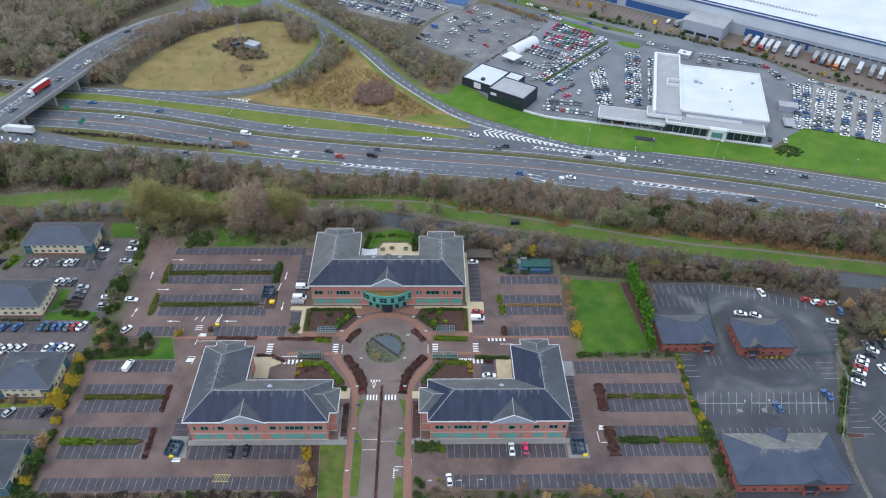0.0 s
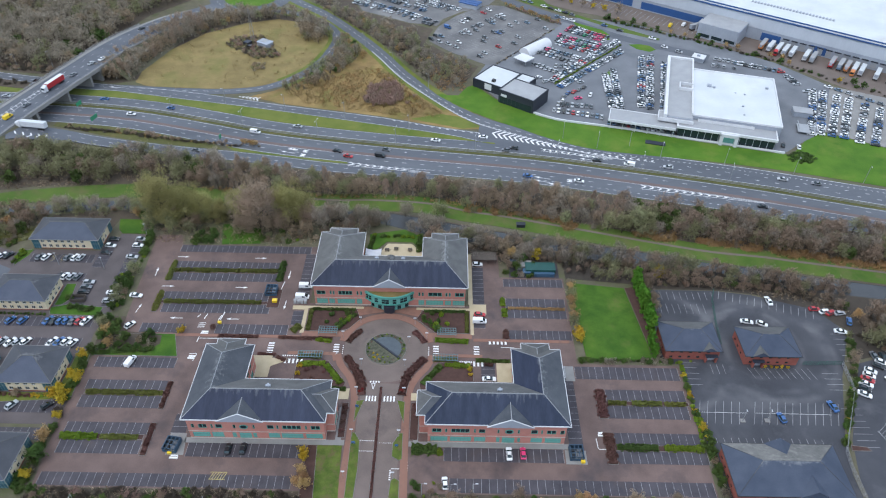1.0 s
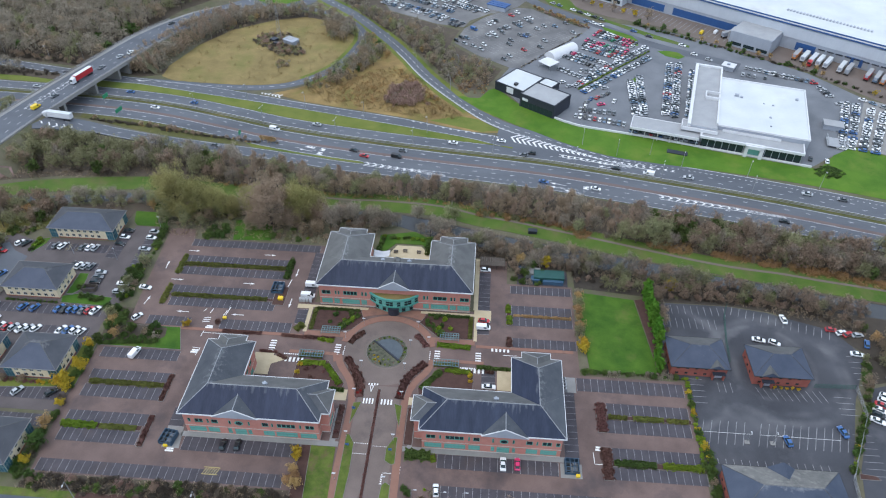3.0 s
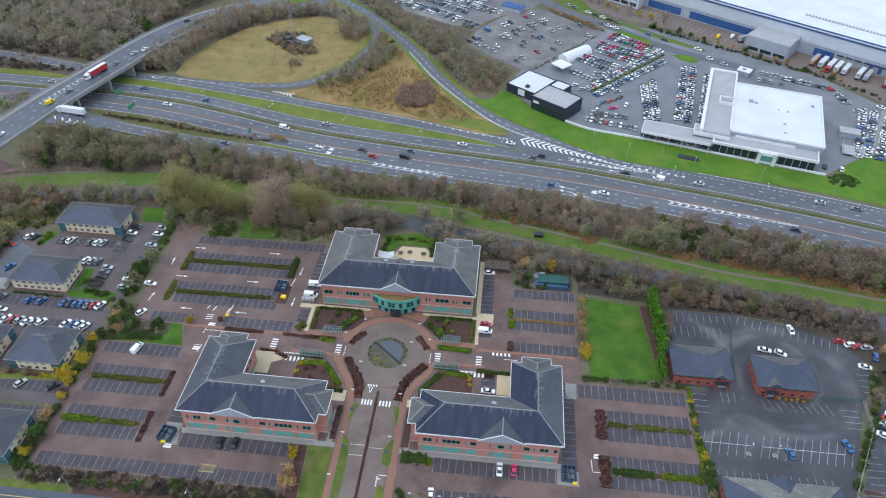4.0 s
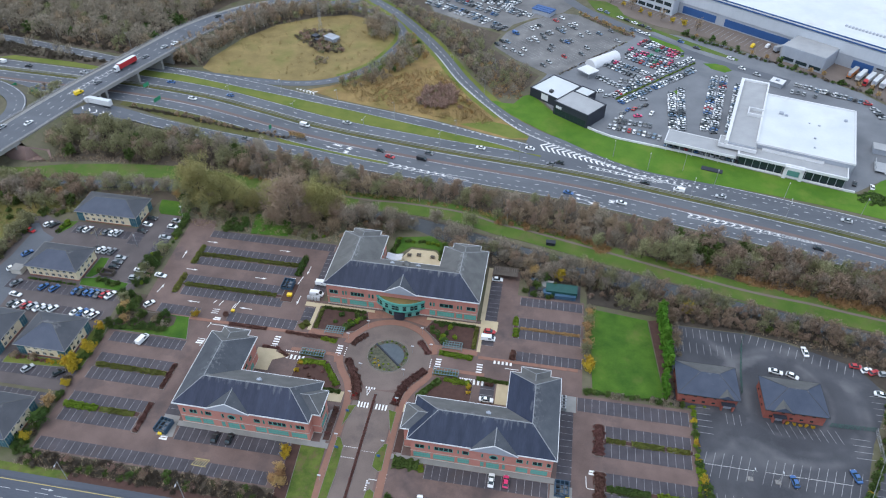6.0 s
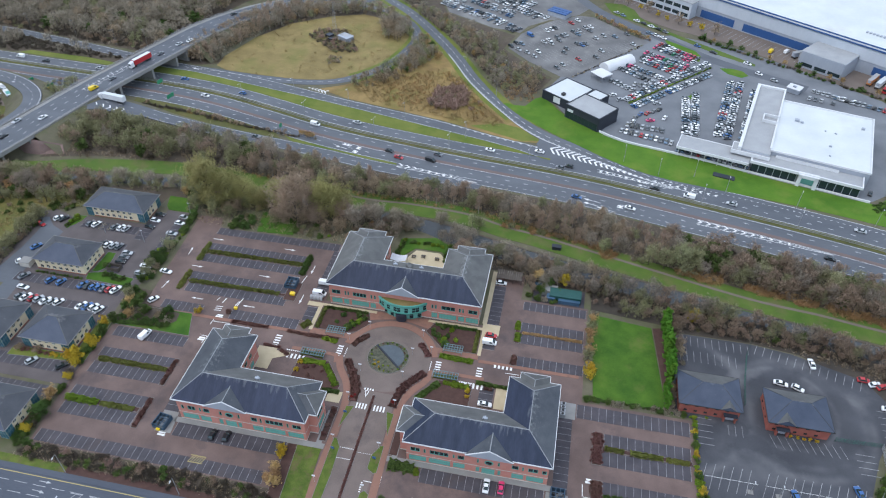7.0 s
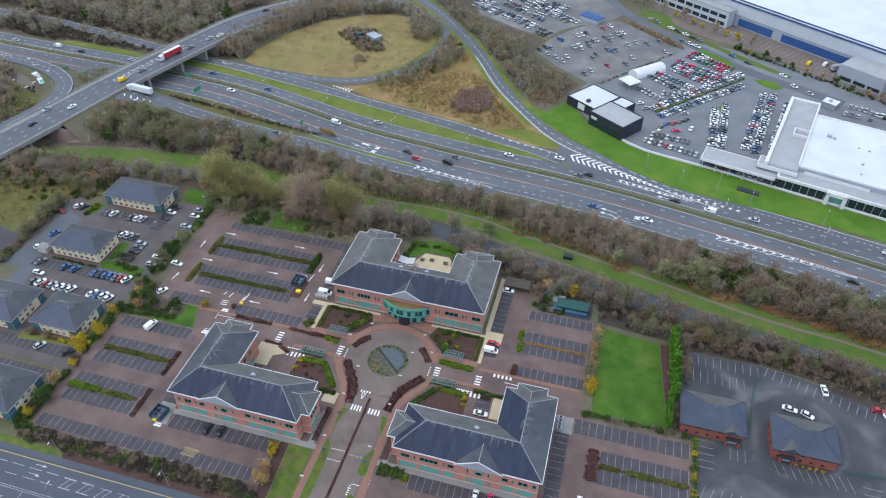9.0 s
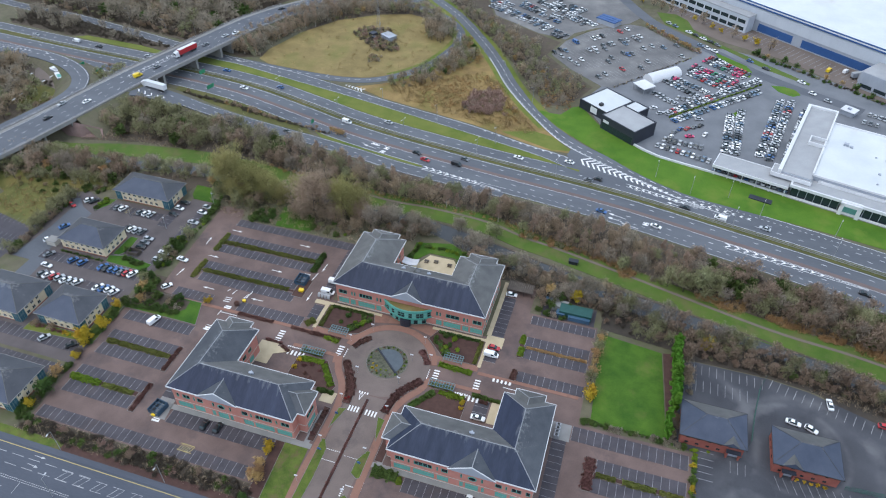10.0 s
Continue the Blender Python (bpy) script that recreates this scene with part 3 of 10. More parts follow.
# red brick footpaths round the hub and down the avenue
paths = Build()
ring_in, ring_out = 14.9, 17.5
for a0, a1 in ((88, 168), (12, 92)):
    paths.prism(arc(*HUB, ring_out, a0, a1) + arc(*HUB, ring_in, a1, a0), -0.2, 0.13 if a0 > 50 else 0.134)
for s in (0, 1):
    walk_line = [(-32.2, 36.8), (-30.4, 31.7), (-26.4, 25.8), (-24.3, 18.7), (-24.0, 5.5), (-24.4, -10), (-24.8, -27)]
    ribbon(paths, spline(mirrored(walk_line) if s else walk_line, 1.5), -1.2, 1.2, 0.128, 0.3)
    for pts in (
                [(-46.5, 45.0), (-31.5, 45.0), (-30.5, 47.6), (-46.5, 47.4)], [(-50, 37.6), (-33, 37.6), (-32.4, 33.8), (-33.4, 33.4), (-34, 36.2), (-50, 36.2)],
                [(-105, 43.9), (-47, 43.9), (-47, 45.2), (-105, 45.2)] if not s else [(-82, 43.9), (-47, 43.9), (-47, 45.2), (-82, 45.2)]):
        paths.prism(mirrored(pts) if s else pts, -0.2, 0.125)
paths.prism([(-27.5, 60.4), (-3, 60.4), (-3.5, 55.5), (-8, 56.8), (-15.3, 58.4), (-22.5, 56.8), (-27, 55.5)], -0.2, 0.12)
paths.put("footpath", PATH_RED, None, "red brick footpaths round the roundabout and along the avenue", "footpath", "structure")
cream = Build()
for pts in ([(-52, 60.5), (-25, 60.5), (-25, 59.3), (-46, 59.3), (-46, 46.6), (-47.4, 46.6), (-47.4, 58.4), (-52, 58.4)],
            [(21.6, 62.8), (15.2, 62.8), (15.2, 60.5), (-5, 60.5), (-5, 59.3), (15.4, 59.3), (15.4, 47), (16.6, 47), (16.6, 57.6), (21.6, 57.6)],
            rect(-61.8, 25.8, -55, 35.4), [(-55, 30.6), (-49.8, 33.2), (-49.8, 34.4), (-55, 34.4)], rect(24.2, 25.4, 29.6, 34), [(-31, 17), (-26.2, 17), (-26.2, 21.5), (-31, 21.5)],
            [(-5.2, 17), (-0.8, 17), (-0.8, 20), (-5.2, 20)], rect(14.8, 62.8, 16.5, 92), [(-26, 87), (-22, 91), (-18.5, 98), (-8.5, 98), (-3.6, 92.5), (-4, 78), (-26, 78)]):
    cream.prism(pts, -0.2, 0.14)
cream.put("cream_paving", CREAM, None, "cream stone flags round the office blocks", "paving", "structure")
plinth = Build()
for pts in (rect(-76, -0.9, -25.6, 1.0), rect(-5.2, -0.9, 45.9, 1.0), rect(-28.6, 1.0, -26.8, 13.6), rect(-3.8, 1.0, -2.2, 13.6), [(-80.6, -5.4), (-75.0, -5.4), (-76.0, 2.5), (-81.2, 2.5)], rect(45, 26.5, 51.2, 33), rect(44.2, -6.2, 50.8, -1.2)):
    plinth.prism(pts, -0.2, 0.15)
plinth.put("pavement", CONCRETE, None, "pale concrete pavement along the office fronts", "pavement", "structure")

# lawns and planting beds
bed("avenue_verge", [(-23.4, 16.4), (-20.8, 17), (-22.4, 11), (-23.4, 8)], WORN_GRASS, "small grass verge beside the avenue", "lawn")
bed("avenue_verge", mirrored([(-23.4, 16.4), (-20.8, 17), (-22.4, 11), (-23.4, 8)]), WORN_GRASS, "small grass verge beside the avenue", "lawn")
bed("avenue_verge", [(-23.6, 4), (-22.6, 4), (-20.8, 1), (-20.4, -9), (-20.8, -19), (-23.4, -19)], WORN_GRASS, "long grass verge beside the avenue", "lawn")
bed("avenue_verge", [(-7.2, 4), (-8.2, 4), (-10.2, 0), (-10.2, -4.6), (-8, -6), (-7.0, -5.5)], WORN_GRASS, "grass verge beside the avenue", "lawn")
bed("avenue_verge", [(-10.0, -13), (-9.0, -12), (-7.4, -13), (-7.2, -22), (-10.6, -22)], WORN_GRASS, "grass verge beside the avenue", "lawn")
bed("median_bed", rect(-16.1, -24, -15.0, 22.6), SOIL, "long narrow mulch bed down the avenue", "planting bed")
bed("front_lawn", [(-34, -1), (-26.2, -1), (-25.2, -21), (-32.6, -21)], WORN_GRASS, "lawn beside the footpath", "lawn", edge=False)
bed("mulch_bed", [(-37, -1), (-34, -1), (-32.6, -21), (-37, -21)], SOIL, "dark mulch bed beside a lawn", "planting bed", 0.19)
bed("mulch_bed", [(-28, 2), (-25.8, 2), (-25.8, 15.5), (-28, 15.5)], SOIL, "dark mulch bed along an office wall", "planting bed", 0.16)
bed("mulch_bed", [(-5.0, 1.5), (-2.4, 1.5), (-2.4, 16), (-5.0, 16)], SOIL, "dark mulch bed along an office wall", "planting bed", 0.16)
bed("garden_bed", [(-45, 59), (-27.6, 59), (-25.8, 54), (-29.8, 48.8), (-33.4, 47.8), (-44.6, 47.6)], SOIL, "square mulched garden bed before the offices", "planting bed")
bed("garden_bed", [(-4.8, 54.5), (-2.6, 59), (14.6, 59), (14.6, 47.6), (2.6, 47.6)], SOIL, "square mulched garden bed before the offices", "planting bed")
bed("garden_bed", [(-46, 32.6), (-35, 33.4), (-28, 24), (-28.5, 21.8), (-46, 21.8)], SOIL, "mulched garden bed beside an office block", "planting bed")
bed("garden_bed", [(16, 33), (4.4, 33.4), (-2.6, 24), (-2, 20.2), (16, 20.2)], SOIL, "mulched garden bed beside an office block", "planting bed")
HUB_BEDS = [([(-28.8, 35.6), (-27.4, 33.2), (-25.8, 30.8), (-23.6, 27.0), (-22.4, 23.4), (-21.9, 18.8)], 3.0), ([(-0.9, 35.4), (-3.5, 32.4), (-6.5, 28.2), (-7.9, 23.4), (-8.5, 19.0)], 3.0),
            ([(-24.6, 48.2), (-26.6, 46.2), (-28.0, 44.2), (-28.9, 42.2)], 2.3), ([(-5.4, 48.2), (-3.5, 46.0), (-2.1, 44.2), (-1.2, 42.6)], 2.3)]
for pts, wide in HUB_BEDS:
    run = spline(pts, 1.0)
    bed("hub_bed", [tuple(q) for q in sides(run, wide / 2)] + [tuple(q) for q in sides(run, -wide / 2)][::-1], SOIL, "curved mulch bed beside the roundabout", "planting bed")
bed("east_lawn", [(54.6, 76), (76.5, 73.4), (80, 42), (80, 36.4), (56.6, 36.6)], GRASS, "broad mown lawn with pale stripes", "lawn", edge=False)
slab("lawn_margin", [(77, 73.6), (83.4, 75), (83, 36.6), (80.4, 36.6), (80.4, 42)], -0.2, 0.052, SOIL, "dark bare soil between a lawn and a cypress row", "planting bed")
bed("west_lawn", [(-117, 44.5), (-92.4, 44.8), (-88.6, 34.2), (-118.4, 34.2)], GRASS, "curved lawn with a shrub island", "lawn")
bed("back_lawn", [(-90.5, 109), (-74, 107), (-72, 96.5), (-88, 95.6)], GRASS, "lawn behind the car park", "lawn", edge=False)
bed("corner_lawn", [(-136, 111), (-121, 111), (-119, 101.5), (-131.8, 101.5), (-134, 104)], GRASS, "small lawn beside an office", "lawn", edge=False)
bed("terrace_lawn", [(-26, 90), (-26.5, 104), (-12, 107.5), (-3, 102), (-3, 93), (-8, 99.2), (-19, 99.2)], GRASS, "lawn round a terrace", "lawn", edge=False)
bed("office_lawn", [(-136.5, 59), (-139.5, 58), (-143, 57), (-142, 53.5), (-124, 53), (-123.5, 57.5), (-131, 58.5)], GRASS, "lawn beside a small office", "lawn")
bed("office_lawn", [(-142.2, 58.2), (-142.2, 70), (-138.6, 70), (-137.4, 62), (-139.6, 58.4)], GRASS, "lawn beside a small office", "lawn", 0.16)
bed("office_lawn", [(-147, 13), (-126, 14.5), (-118.5, 16), (-119.5, 36), (-124, 36), (-124, 17.6), (-147, 17.2)], ROUGH_GRASS, "shabby verge round a small office", "lawn")
bed("office_bed", [(-168, 80), (-164.5, 86), (-164, 90), (-170, 89)], GRASS, "small verge beside an office", "lawn")
slab("west_meadow", [(-225, 70), (-186, 62), (-188, 88), (-170, 96), (-166, 104), (-200, 104), (-230, 92)], -0.3, 0.06, MEADOW, "yellowing rough meadow", "meadow")
slab("tow_verge", [(-124, 112), (-46, 112), (-46, 96), (-72, 96), (-92, 96), (-104, 96), (-106, 102), (-119, 102)], -0.3, 0.055, SCRUB, "leaf-littered ground below trees", "ground")
for row in ((-103.6, 78.3, -60.4, 79.8), (-102.8, 60.8, -62.2, 62.0), (-114.8, 17.2, -87.6, 18.9), (-116, -0.2, -89.4, 1.6), (59.4, 16.7, 88, 18.2), (59.8, -1.0, 88.6, 1.0), (29, 60.8, 52, 61.4)):
    bed("hedge_bed", rect(*row), SOIL, "narrow mulch strip between parking rows", "planting bed")
for pts in ([(-104.6, 84.6), (-103, 84.6), (-103, 72.8), (-104.6, 72.8)], [(-60.6, 85), (-59, 85), (-59, 73), (-60.6, 73)], [(-104.8, 67), (-103, 67), (-103, 55.8), (-104.8, 55.8)], [(-62.2, 69), (-57.6, 69), (-57.6, 59), (-62.2, 59)],
            [(-88, 23.4), (-86.6, 23.4), (-86.4, 11.6), (-88.2, 11.6)], [(-88.4, 6.2), (-86.8, 6.2), (-86.6, -6), (-88.6, -6)], [(57.2, 23.2), (60.4, 23.2), (60.2, 11.2), (57.2, 11.2)], [(57.4, 5.8), (60.4, 5.8), (60.4, -6), (57.4, -6)],
            [(27.2, 66.6), (28.8, 66.6), (29.2, 55.8), (27.6, 55.8)], [(27.4, 50), (29, 50), (29.2, 45), (27.6, 45)]):
    bed("end_bed", pts, SOIL, "planted kerbed island at the end of parking rows", "planting bed")

def stretch_of(curve, x0, x1):
    return [q for q in curve if x0 <= q[0] <= x1]


# the river and its grassy towpath bank
RIVER = spline([(-420, 92), (-300, 104), (-240, 110), (-190, 113.5), (-150, 120.0), (-120, 121.5), (-80, 120.5), (-31, 116.5), (-7, 109), (20, 102), (45, 97), (80, 90.5), (110, 84.5), (150, 76.5), (200, 68), (330, 40)], 5)
north_edge = [sides(RIVER, float(np.interp(q[0], [-31, -7, 60, 400], [3.4, 7.4, 6.6, 5.0])))[i] for i, q in enumerate(RIVER)]
strip(Build(), [q for q in sides(north_edge, 0.9) if q[0] > -28], [q for q in north_edge if q[0] > -28], 0.13, 0.3).put("reed_edge", LITTER, None, "dark reedy edge of the river bank", "river bank", "structure")
strip(Build(), north_edge, sides(RIVER, -2.7), 0.03).put("water", WATER, None, "dark still river between grassy banks", "river", "structure")
TOW = spline([(-420, 97), (-300, 109), (-240, 114.5), (-212, 117.5), (-196, 122.5), (-182, 126), (-140, 131.5), (-95, 128.5), (-49, 124), (-29, 124.5), (-3, 122.8), (15, 117.5), (30, 114.5), (60, 107), (111, 94), (139, 90), (152, 87.5), (200, 79), (330, 51)], 5)
ribbon(ribbon(Build(), [q for q in TOW if q[0] < -44], -4.6, 5.6, 0.10), [q for q in TOW if q[0] > -49], -3.6, 4.2, 0.098).put("towpath_bank", TOW_GRASS, None, "green grass bank along the river", "grass bank", "structure")
ribbon(Build(), stretch_of(TOW, -64, 400), 4.1, 8.6, 0.07).put("towpath_margin", TOW_GRASS, None, "rough grass margin between towpath and scrub", "verge", "structure")
ribbon(Build(), stretch_of(TOW, -64, 400), 3.3, 4.6, 0.13).put("towpath", SERVICE, None, "brown gravel towpath along the grass bank", "footpath", "structure")

# ---- roads ----
MAIN = spline([(-640, 240), (-420, 225), (-340, 217.5), (-286, 213.5), (-234, 211), (-196, 209.5), (-156, 204.3), (-118, 194.4), (-94, 187.4), (-69, 182), (-40, 177.4), (-9, 173.2), (48.6, 166.2), (98, 156.3), (141, 147), (184, 136), (300, 103), (560, 20)], 6)


road = Build()
ribbon(road, MAIN, 2.0, 10.2, 0.08)
ribbon(road, stretch_of(MAIN, -700, -36), -18.8, -2.0, 0.08)
ribbon(road, stretch_of(MAIN, -44, 600), -22.6, -2.0, 0.085)
ribbon(road, stretch_of(MAIN, 84, 600), 10.0, 16.0, 0.075)
road.put("dual_carriageway", ROAD, None, "grey asphalt dual carriageway with worn lanes", "road", "structure")
ribbon(Build(), MAIN, -11.2, -9.0, 0.10).put("red_margin", RED_ROAD, None, "reddish worn strip between the lanes", "road", "structure")
ribbon(Build(), MAIN, -2.0, 2.0, 0.16, 0.3).put("central_reserve", DULL_GRASS, None, "dull grass central reserve with a barrier", "verge", "structure")
north = Build()
SLIP_S = spline([(-230, 229.5), (-192, 226), (-179, 225), (-143, 218), (-100, 209.7), (-42, 197), (7, 185.4), (30, 177.5), (70, 171)], 6)
SLIP_N = spline([(-230, 238), (-196, 234), (-145, 227), (-110, 219.4), (-85, 213.6), (-30, 202.5), (0, 194), (30, 187), (74, 174.5)], 6)
pick = lambda c: [c[round(i * (len(c) - 1) / 60)] for i in range(61)]
strip(north, pick(SLIP_N), pick(SLIP_S), 0.09)
NE = spline([(-112, 372), (-98.5, 357), (-75.5, 334.5), (-48.5, 298.5), (-33, 274), (-19, 249.5), (0.8, 223.5), (20, 203), (42, 190.5), (74, 175), (100, 167)], 5)
ribbon(north, NE, -3.6, 3.9, 0.092)
north.prism([(22, 190), (24, 201), (40, 195.5), (58, 184), (78, 175), (100, 170.6), (128, 166), (128, 155), (80, 165), (40, 173)], -0.1, 0.088)
LOOP = spline([(-215, 232), (-180, 229.5), (-140, 227), (-112, 228), (-92, 236), (-74, 258), (-66, 286), (-66, 305), (-77.5, 324), (-100, 339), (-131, 342.5), (-158, 331), (-178, 316)], 4)
ribbon(north, LOOP, -3.0, 3.0, 0.094)
north.put("slip_road", ROAD, None, "grey asphalt slip roads curving to the junction", "road", "structure")
edges = Build()
for k, (curve, a, b) in enumerate(((NE, 3.9, 6.6), (NE, -6.2, -3.6), (LOOP, -6.0, -3.0), (LOOP, 3.0, 5.6))):
    ribbon(edges, [q for q in curve if q[1] > 236 or curve is NE and q[1] > 212], a, b, 0.074 + 0.004 * k)
edges.put("verge", ROUGH_GRASS, None, "yellow-green grass verges along the slip roads", "verge", "structure")
green_n = Build()
lo, hi = pick(sides(stretch_of(MAIN, -232, 30), 10.2)), pick(stretch_of(SLIP_S, -232, 30))
strip(green_n, hi, lo, 0.14, 0.2)
green_n.put("verge", ROUGH_GRASS, None, "grass verge between carriageway and slip road", "verge", "structure")
SLIP_W = spline([(-216, 166, 8.0), (-204, 172, 6.6), (-190, 172, 5.2), (-172, 169.5, 3.4), (-150, 168, 1.2), (-123, 165.6, 0), (-100, 162.6, 0), (-75, 158.6, 0), (-54, 154.8, 0), (-30, 152.2, 0), (0, 149.8, 0)], 5)
ribbon(ribbon(Build(), SLIP_W, -4.0, 4.0, 0.09, 0.4), stretch_of(SLIP_W, -214, -178), -7.6, -3.96, 0.086, 0.4).put("slip_road", ROAD, None, "asphalt slip road beside the carriageway", "road", "structure")
for x0, x1, turf, words in ((-200, -104, DULL_GRASS, "dull brown verge beside the slip road"), (-104, -40, ROUGH_GRASS, "grass verge beside the slip road")):
    lo, hi = pick([q[:2] for q in sides(stretch_of(SLIP_W, x0, x1), 4.0)]), pick(sides(stretch_of(MAIN, x0, x1), -18.8))
    strip(Build(), hi, lo, 0.13, 0.2).put("verge", turf, None, words, "verge", "structure")

# loop field, junction triangle, bank below the dealership
slab("loop_field", [tuple(q[:2]) for q in sides(stretch_of(LOOP, -200, 0), 3.2)][8:] + [(-186, 300), (-180, 262), (-172, 236)], -0.2, 0.07, STRAW, "straw-coloured rough grass inside the loop road", "field")
slab("junction_field", [(-104, 222), (-92, 229), (-80, 240), (-68, 262), (-62, 290), (-62, 312), (-52, 297), (-37, 273), (-23, 249), (-4, 223.5), (14, 204), (24, 192), (10, 191.5), (-30, 203.4), (-85, 214.6)], -0.2, 0.065, OCHRE,
     "straw and bramble field between slip roads", "field")
slab("gore_verge", [(-14, 201.2), (2, 207), (12, 204.6), (24, 194.5), (14, 192.2)], -0.2, 0.086, ROUGH_GRASS, "yellow-green grass where two slip roads meet", "verge")
bank = Build()
upper = spline([(2, 229), (12, 228), (20, 240), (35, 222), (52.5, 209.2), (64.4, 202.4), (103, 193.6), (126, 187), (176, 173.8), (215, 168), (300, 150), (420, 112)], 4)
lower = spline([(0, 228.5), (8, 219.5), (17, 212), (30, 202), (42, 194.6), (58, 184.4), (78, 175.4), (100, 171), (145, 164.2), (190, 153.8), (300, 122), (420, 84)], 4)
strip(bank, [upper[round(i * (len(upper) - 1) / 90)] for i in range(91)], [lower[round(i * (len(lower) - 1) / 90)] for i in range(91)], 0.12, 0.3)
bank.prism([(178, 171), (191, 186.4), (204, 195.5), (237, 178.4), (262, 172), (262, 158), (215, 162)], -0.2, 0.125)
bank.put("green_bank", BANK_GRASS, None, "bright green mown bank below the car dealership", "grass bank", "structure")
slab("slip_verge", [(-19, 262), (-4, 238), (10, 222), (22, 207), (12, 215), (0, 228), (-12, 246)], -0.2, 0.11, ROUGH_GRASS, "yellow grass verge beside the slip road", "verge")

# car dealership and yards
slab("dealer_yard", [(20.4, 247), (35, 222.5), (52.5, 209.5), (64.4, 202.6), (103, 193.8), (126, 187.4), (176, 174.2), (191, 186.6), (205, 196), (229, 248), (207, 277), (164, 310), (131, 331), (96, 341), (80, 334), (29, 268)], -0.2, 0.06, TARMAC,
     "grey tarmac display yard full of cars", "paving")
slab("east_yard", [(193, 188), (205, 196.4), (237, 179), (264, 173), (320, 190), (300, 225), (262, 232), (229, 248)], -0.2, 0.058, CONCRETE, "pale gravel and concrete car storage yard", "paving")
NORTH_LOT = [(-1, 320.6), (10, 338), (19, 347.7), (34.8, 359.2), (44.2, 358.2), (65.2, 339), (80.2, 326.4), (74.6, 318.9), (46.4, 284.7), (35, 266.8), (28.5, 266.9), (8.3, 282.3), (-6.4, 298.5)]
slab("north_car_park", NORTH_LOT, -0.2, 0.062, PALE_TARMAC, "grey tarmac car park with faint bays", "paving")
slab("far_car_park", [(-70, 410), (-63, 368), (-53, 345), (-20.5, 326.4), (-6.4, 323.6), (-2, 322), (9, 339), (19, 348.6), (34, 360), (42, 375), (20, 415)], -0.2, 0.058, PALE_TARMAC, "grey tarmac car park", "paving")
slab("lot_island", [(-1.6, 321.4), (9.6, 338.8), (18, 348), (14.5, 346.4), (2, 333)], -0.2, 0.16, SCRUB, "scrubby kerbed strip between car parks", "verge")
slab("service_yard", [(60, 405), (131, 366), (160, 345), (208, 312), (243, 288), (300, 248), (420, 165), (380, 150), (262, 219), (231, 252), (208, 279), (176, 300), (131, 336), (96, 350), (55, 378)], -0.2, 0.057, SERVICE, "brown concrete lorry yard beside the warehouse", "paving")
slab("yard_green", [(121, 299), (128, 300), (134, 297.9), (137, 292.4), (132.4, 288.9), (125, 292.5)], -0.2, 0.1, BANK_GRASS, "small green island in the car yard", "verge")
slab("yard_green", [(98.8, 256.9), (105.6, 266.1), (104.5, 258.6), (99.7, 254.6)], -0.2, 0.1, BANK_GRASS, "small green island in the car yard", "verge")
lorry_bays = Build()
lorry_frame = Matrix.Translation((118, 372.5, 0)) @ Matrix.Rotation(radians(-35.1), 4, "Z")
for i in range(40):
    u = -62 + i * 3.4
    lorry_bays.quad(*[lorry_frame @ Vector(q) for q in ((u, -17, 0.075), (u + 0.22, -17, 0.075), (u + 0.22, -4, 0.075), (u, -4, 0.075))])
lorry_bays.put("lorry_bay_lines", FADED, None, "worn white bay lines in the lorry yard", "road marking", "structure")
north_bays = Build()
for k in range(4):
    m = Matrix.Translation((3 + 11.7 * k, 321.6 - 10.9 * k, 0.075)) @ Matrix.Rotation(radians(47), 4, "Z")
    for i in range(26):
        for v0 in (-4.8, 0.2):
            q = [m @ Vector((-16 + i * 2.5 + du, v0 + dv, 0)) for du, dv in ((0, 0), (0.16, 0), (0.16, 4.6), (0, 4.6))]
            if all(inside(p.x, p.y, NORTH_LOT) for p in q):
                north_bays.quad(*q)
north_bays.put("north_bay_lines", FADED, None, "worn white bay lines in the northern car park", "road marking", "structure")
EAST_ROAD = spline([(20, 412), (43, 375), (59, 358), (91.4, 331.5), (111, 314.5), (127, 303.6), (147, 293.4), (168, 283)], 5)
ribbon(Build(), EAST_ROAD, -4, 4, 0.075).put("yard_road", ROAD, None, "asphalt road between yards", "road", "structure")
slab("yard_verge", [(57, 366.5), (91.4, 342.6), (121, 317.8), (142, 306), (143, 309), (122, 324.5), (91.5, 347.2), (75, 365), (71, 378), (63, 386), (50, 386)], -0.2, 0.1, TOW_GRASS, "green verge beside the yard road", "verge")
slab("yard_verge", [(89.7, 333.5), (108, 320.2), (111, 313.3), (109.8, 305.3), (106, 305.6), (107, 313), (91.4, 327)], -0.2, 0.1, BANK_GRASS, "green kerbed verge round a corner of the car yard", "verge")

# far junction: bridge road, ramp and northern roundabout
slab("north_roundabout", arc(-134, 366, 29, 0, 350, 40), -0.2, 0.09, ROAD, "asphalt roundabout at the junction", "road")
bed("roundabout_green", arc(-134, 366, 19, 0, 350, 40), BANK_GRASS, "green grass centre of the roundabout", "lawn", 0.2)
BRIDGE = spline([(-262, 20, 8), (-246, 60, 8), (-237, 95, 8), (-227.5, 135, 8), (-218, 178, 8), (-202.5, 232, 8), (-190.8, 270, 7.6), (-176, 306, 5.0), (-160, 330, 2.0), (-150, 346, 0.2)], 5)
FAR_SLIP = spline([(-640, 300), (-382, 258), (-316, 252), (-229, 236.5), (-214, 232)], 6)
ribbon(Build(), FAR_SLIP, -3.6, 3.6, 0.09).put("slip_road", ROAD, None, "far asphalt slip road", "road", "structure")
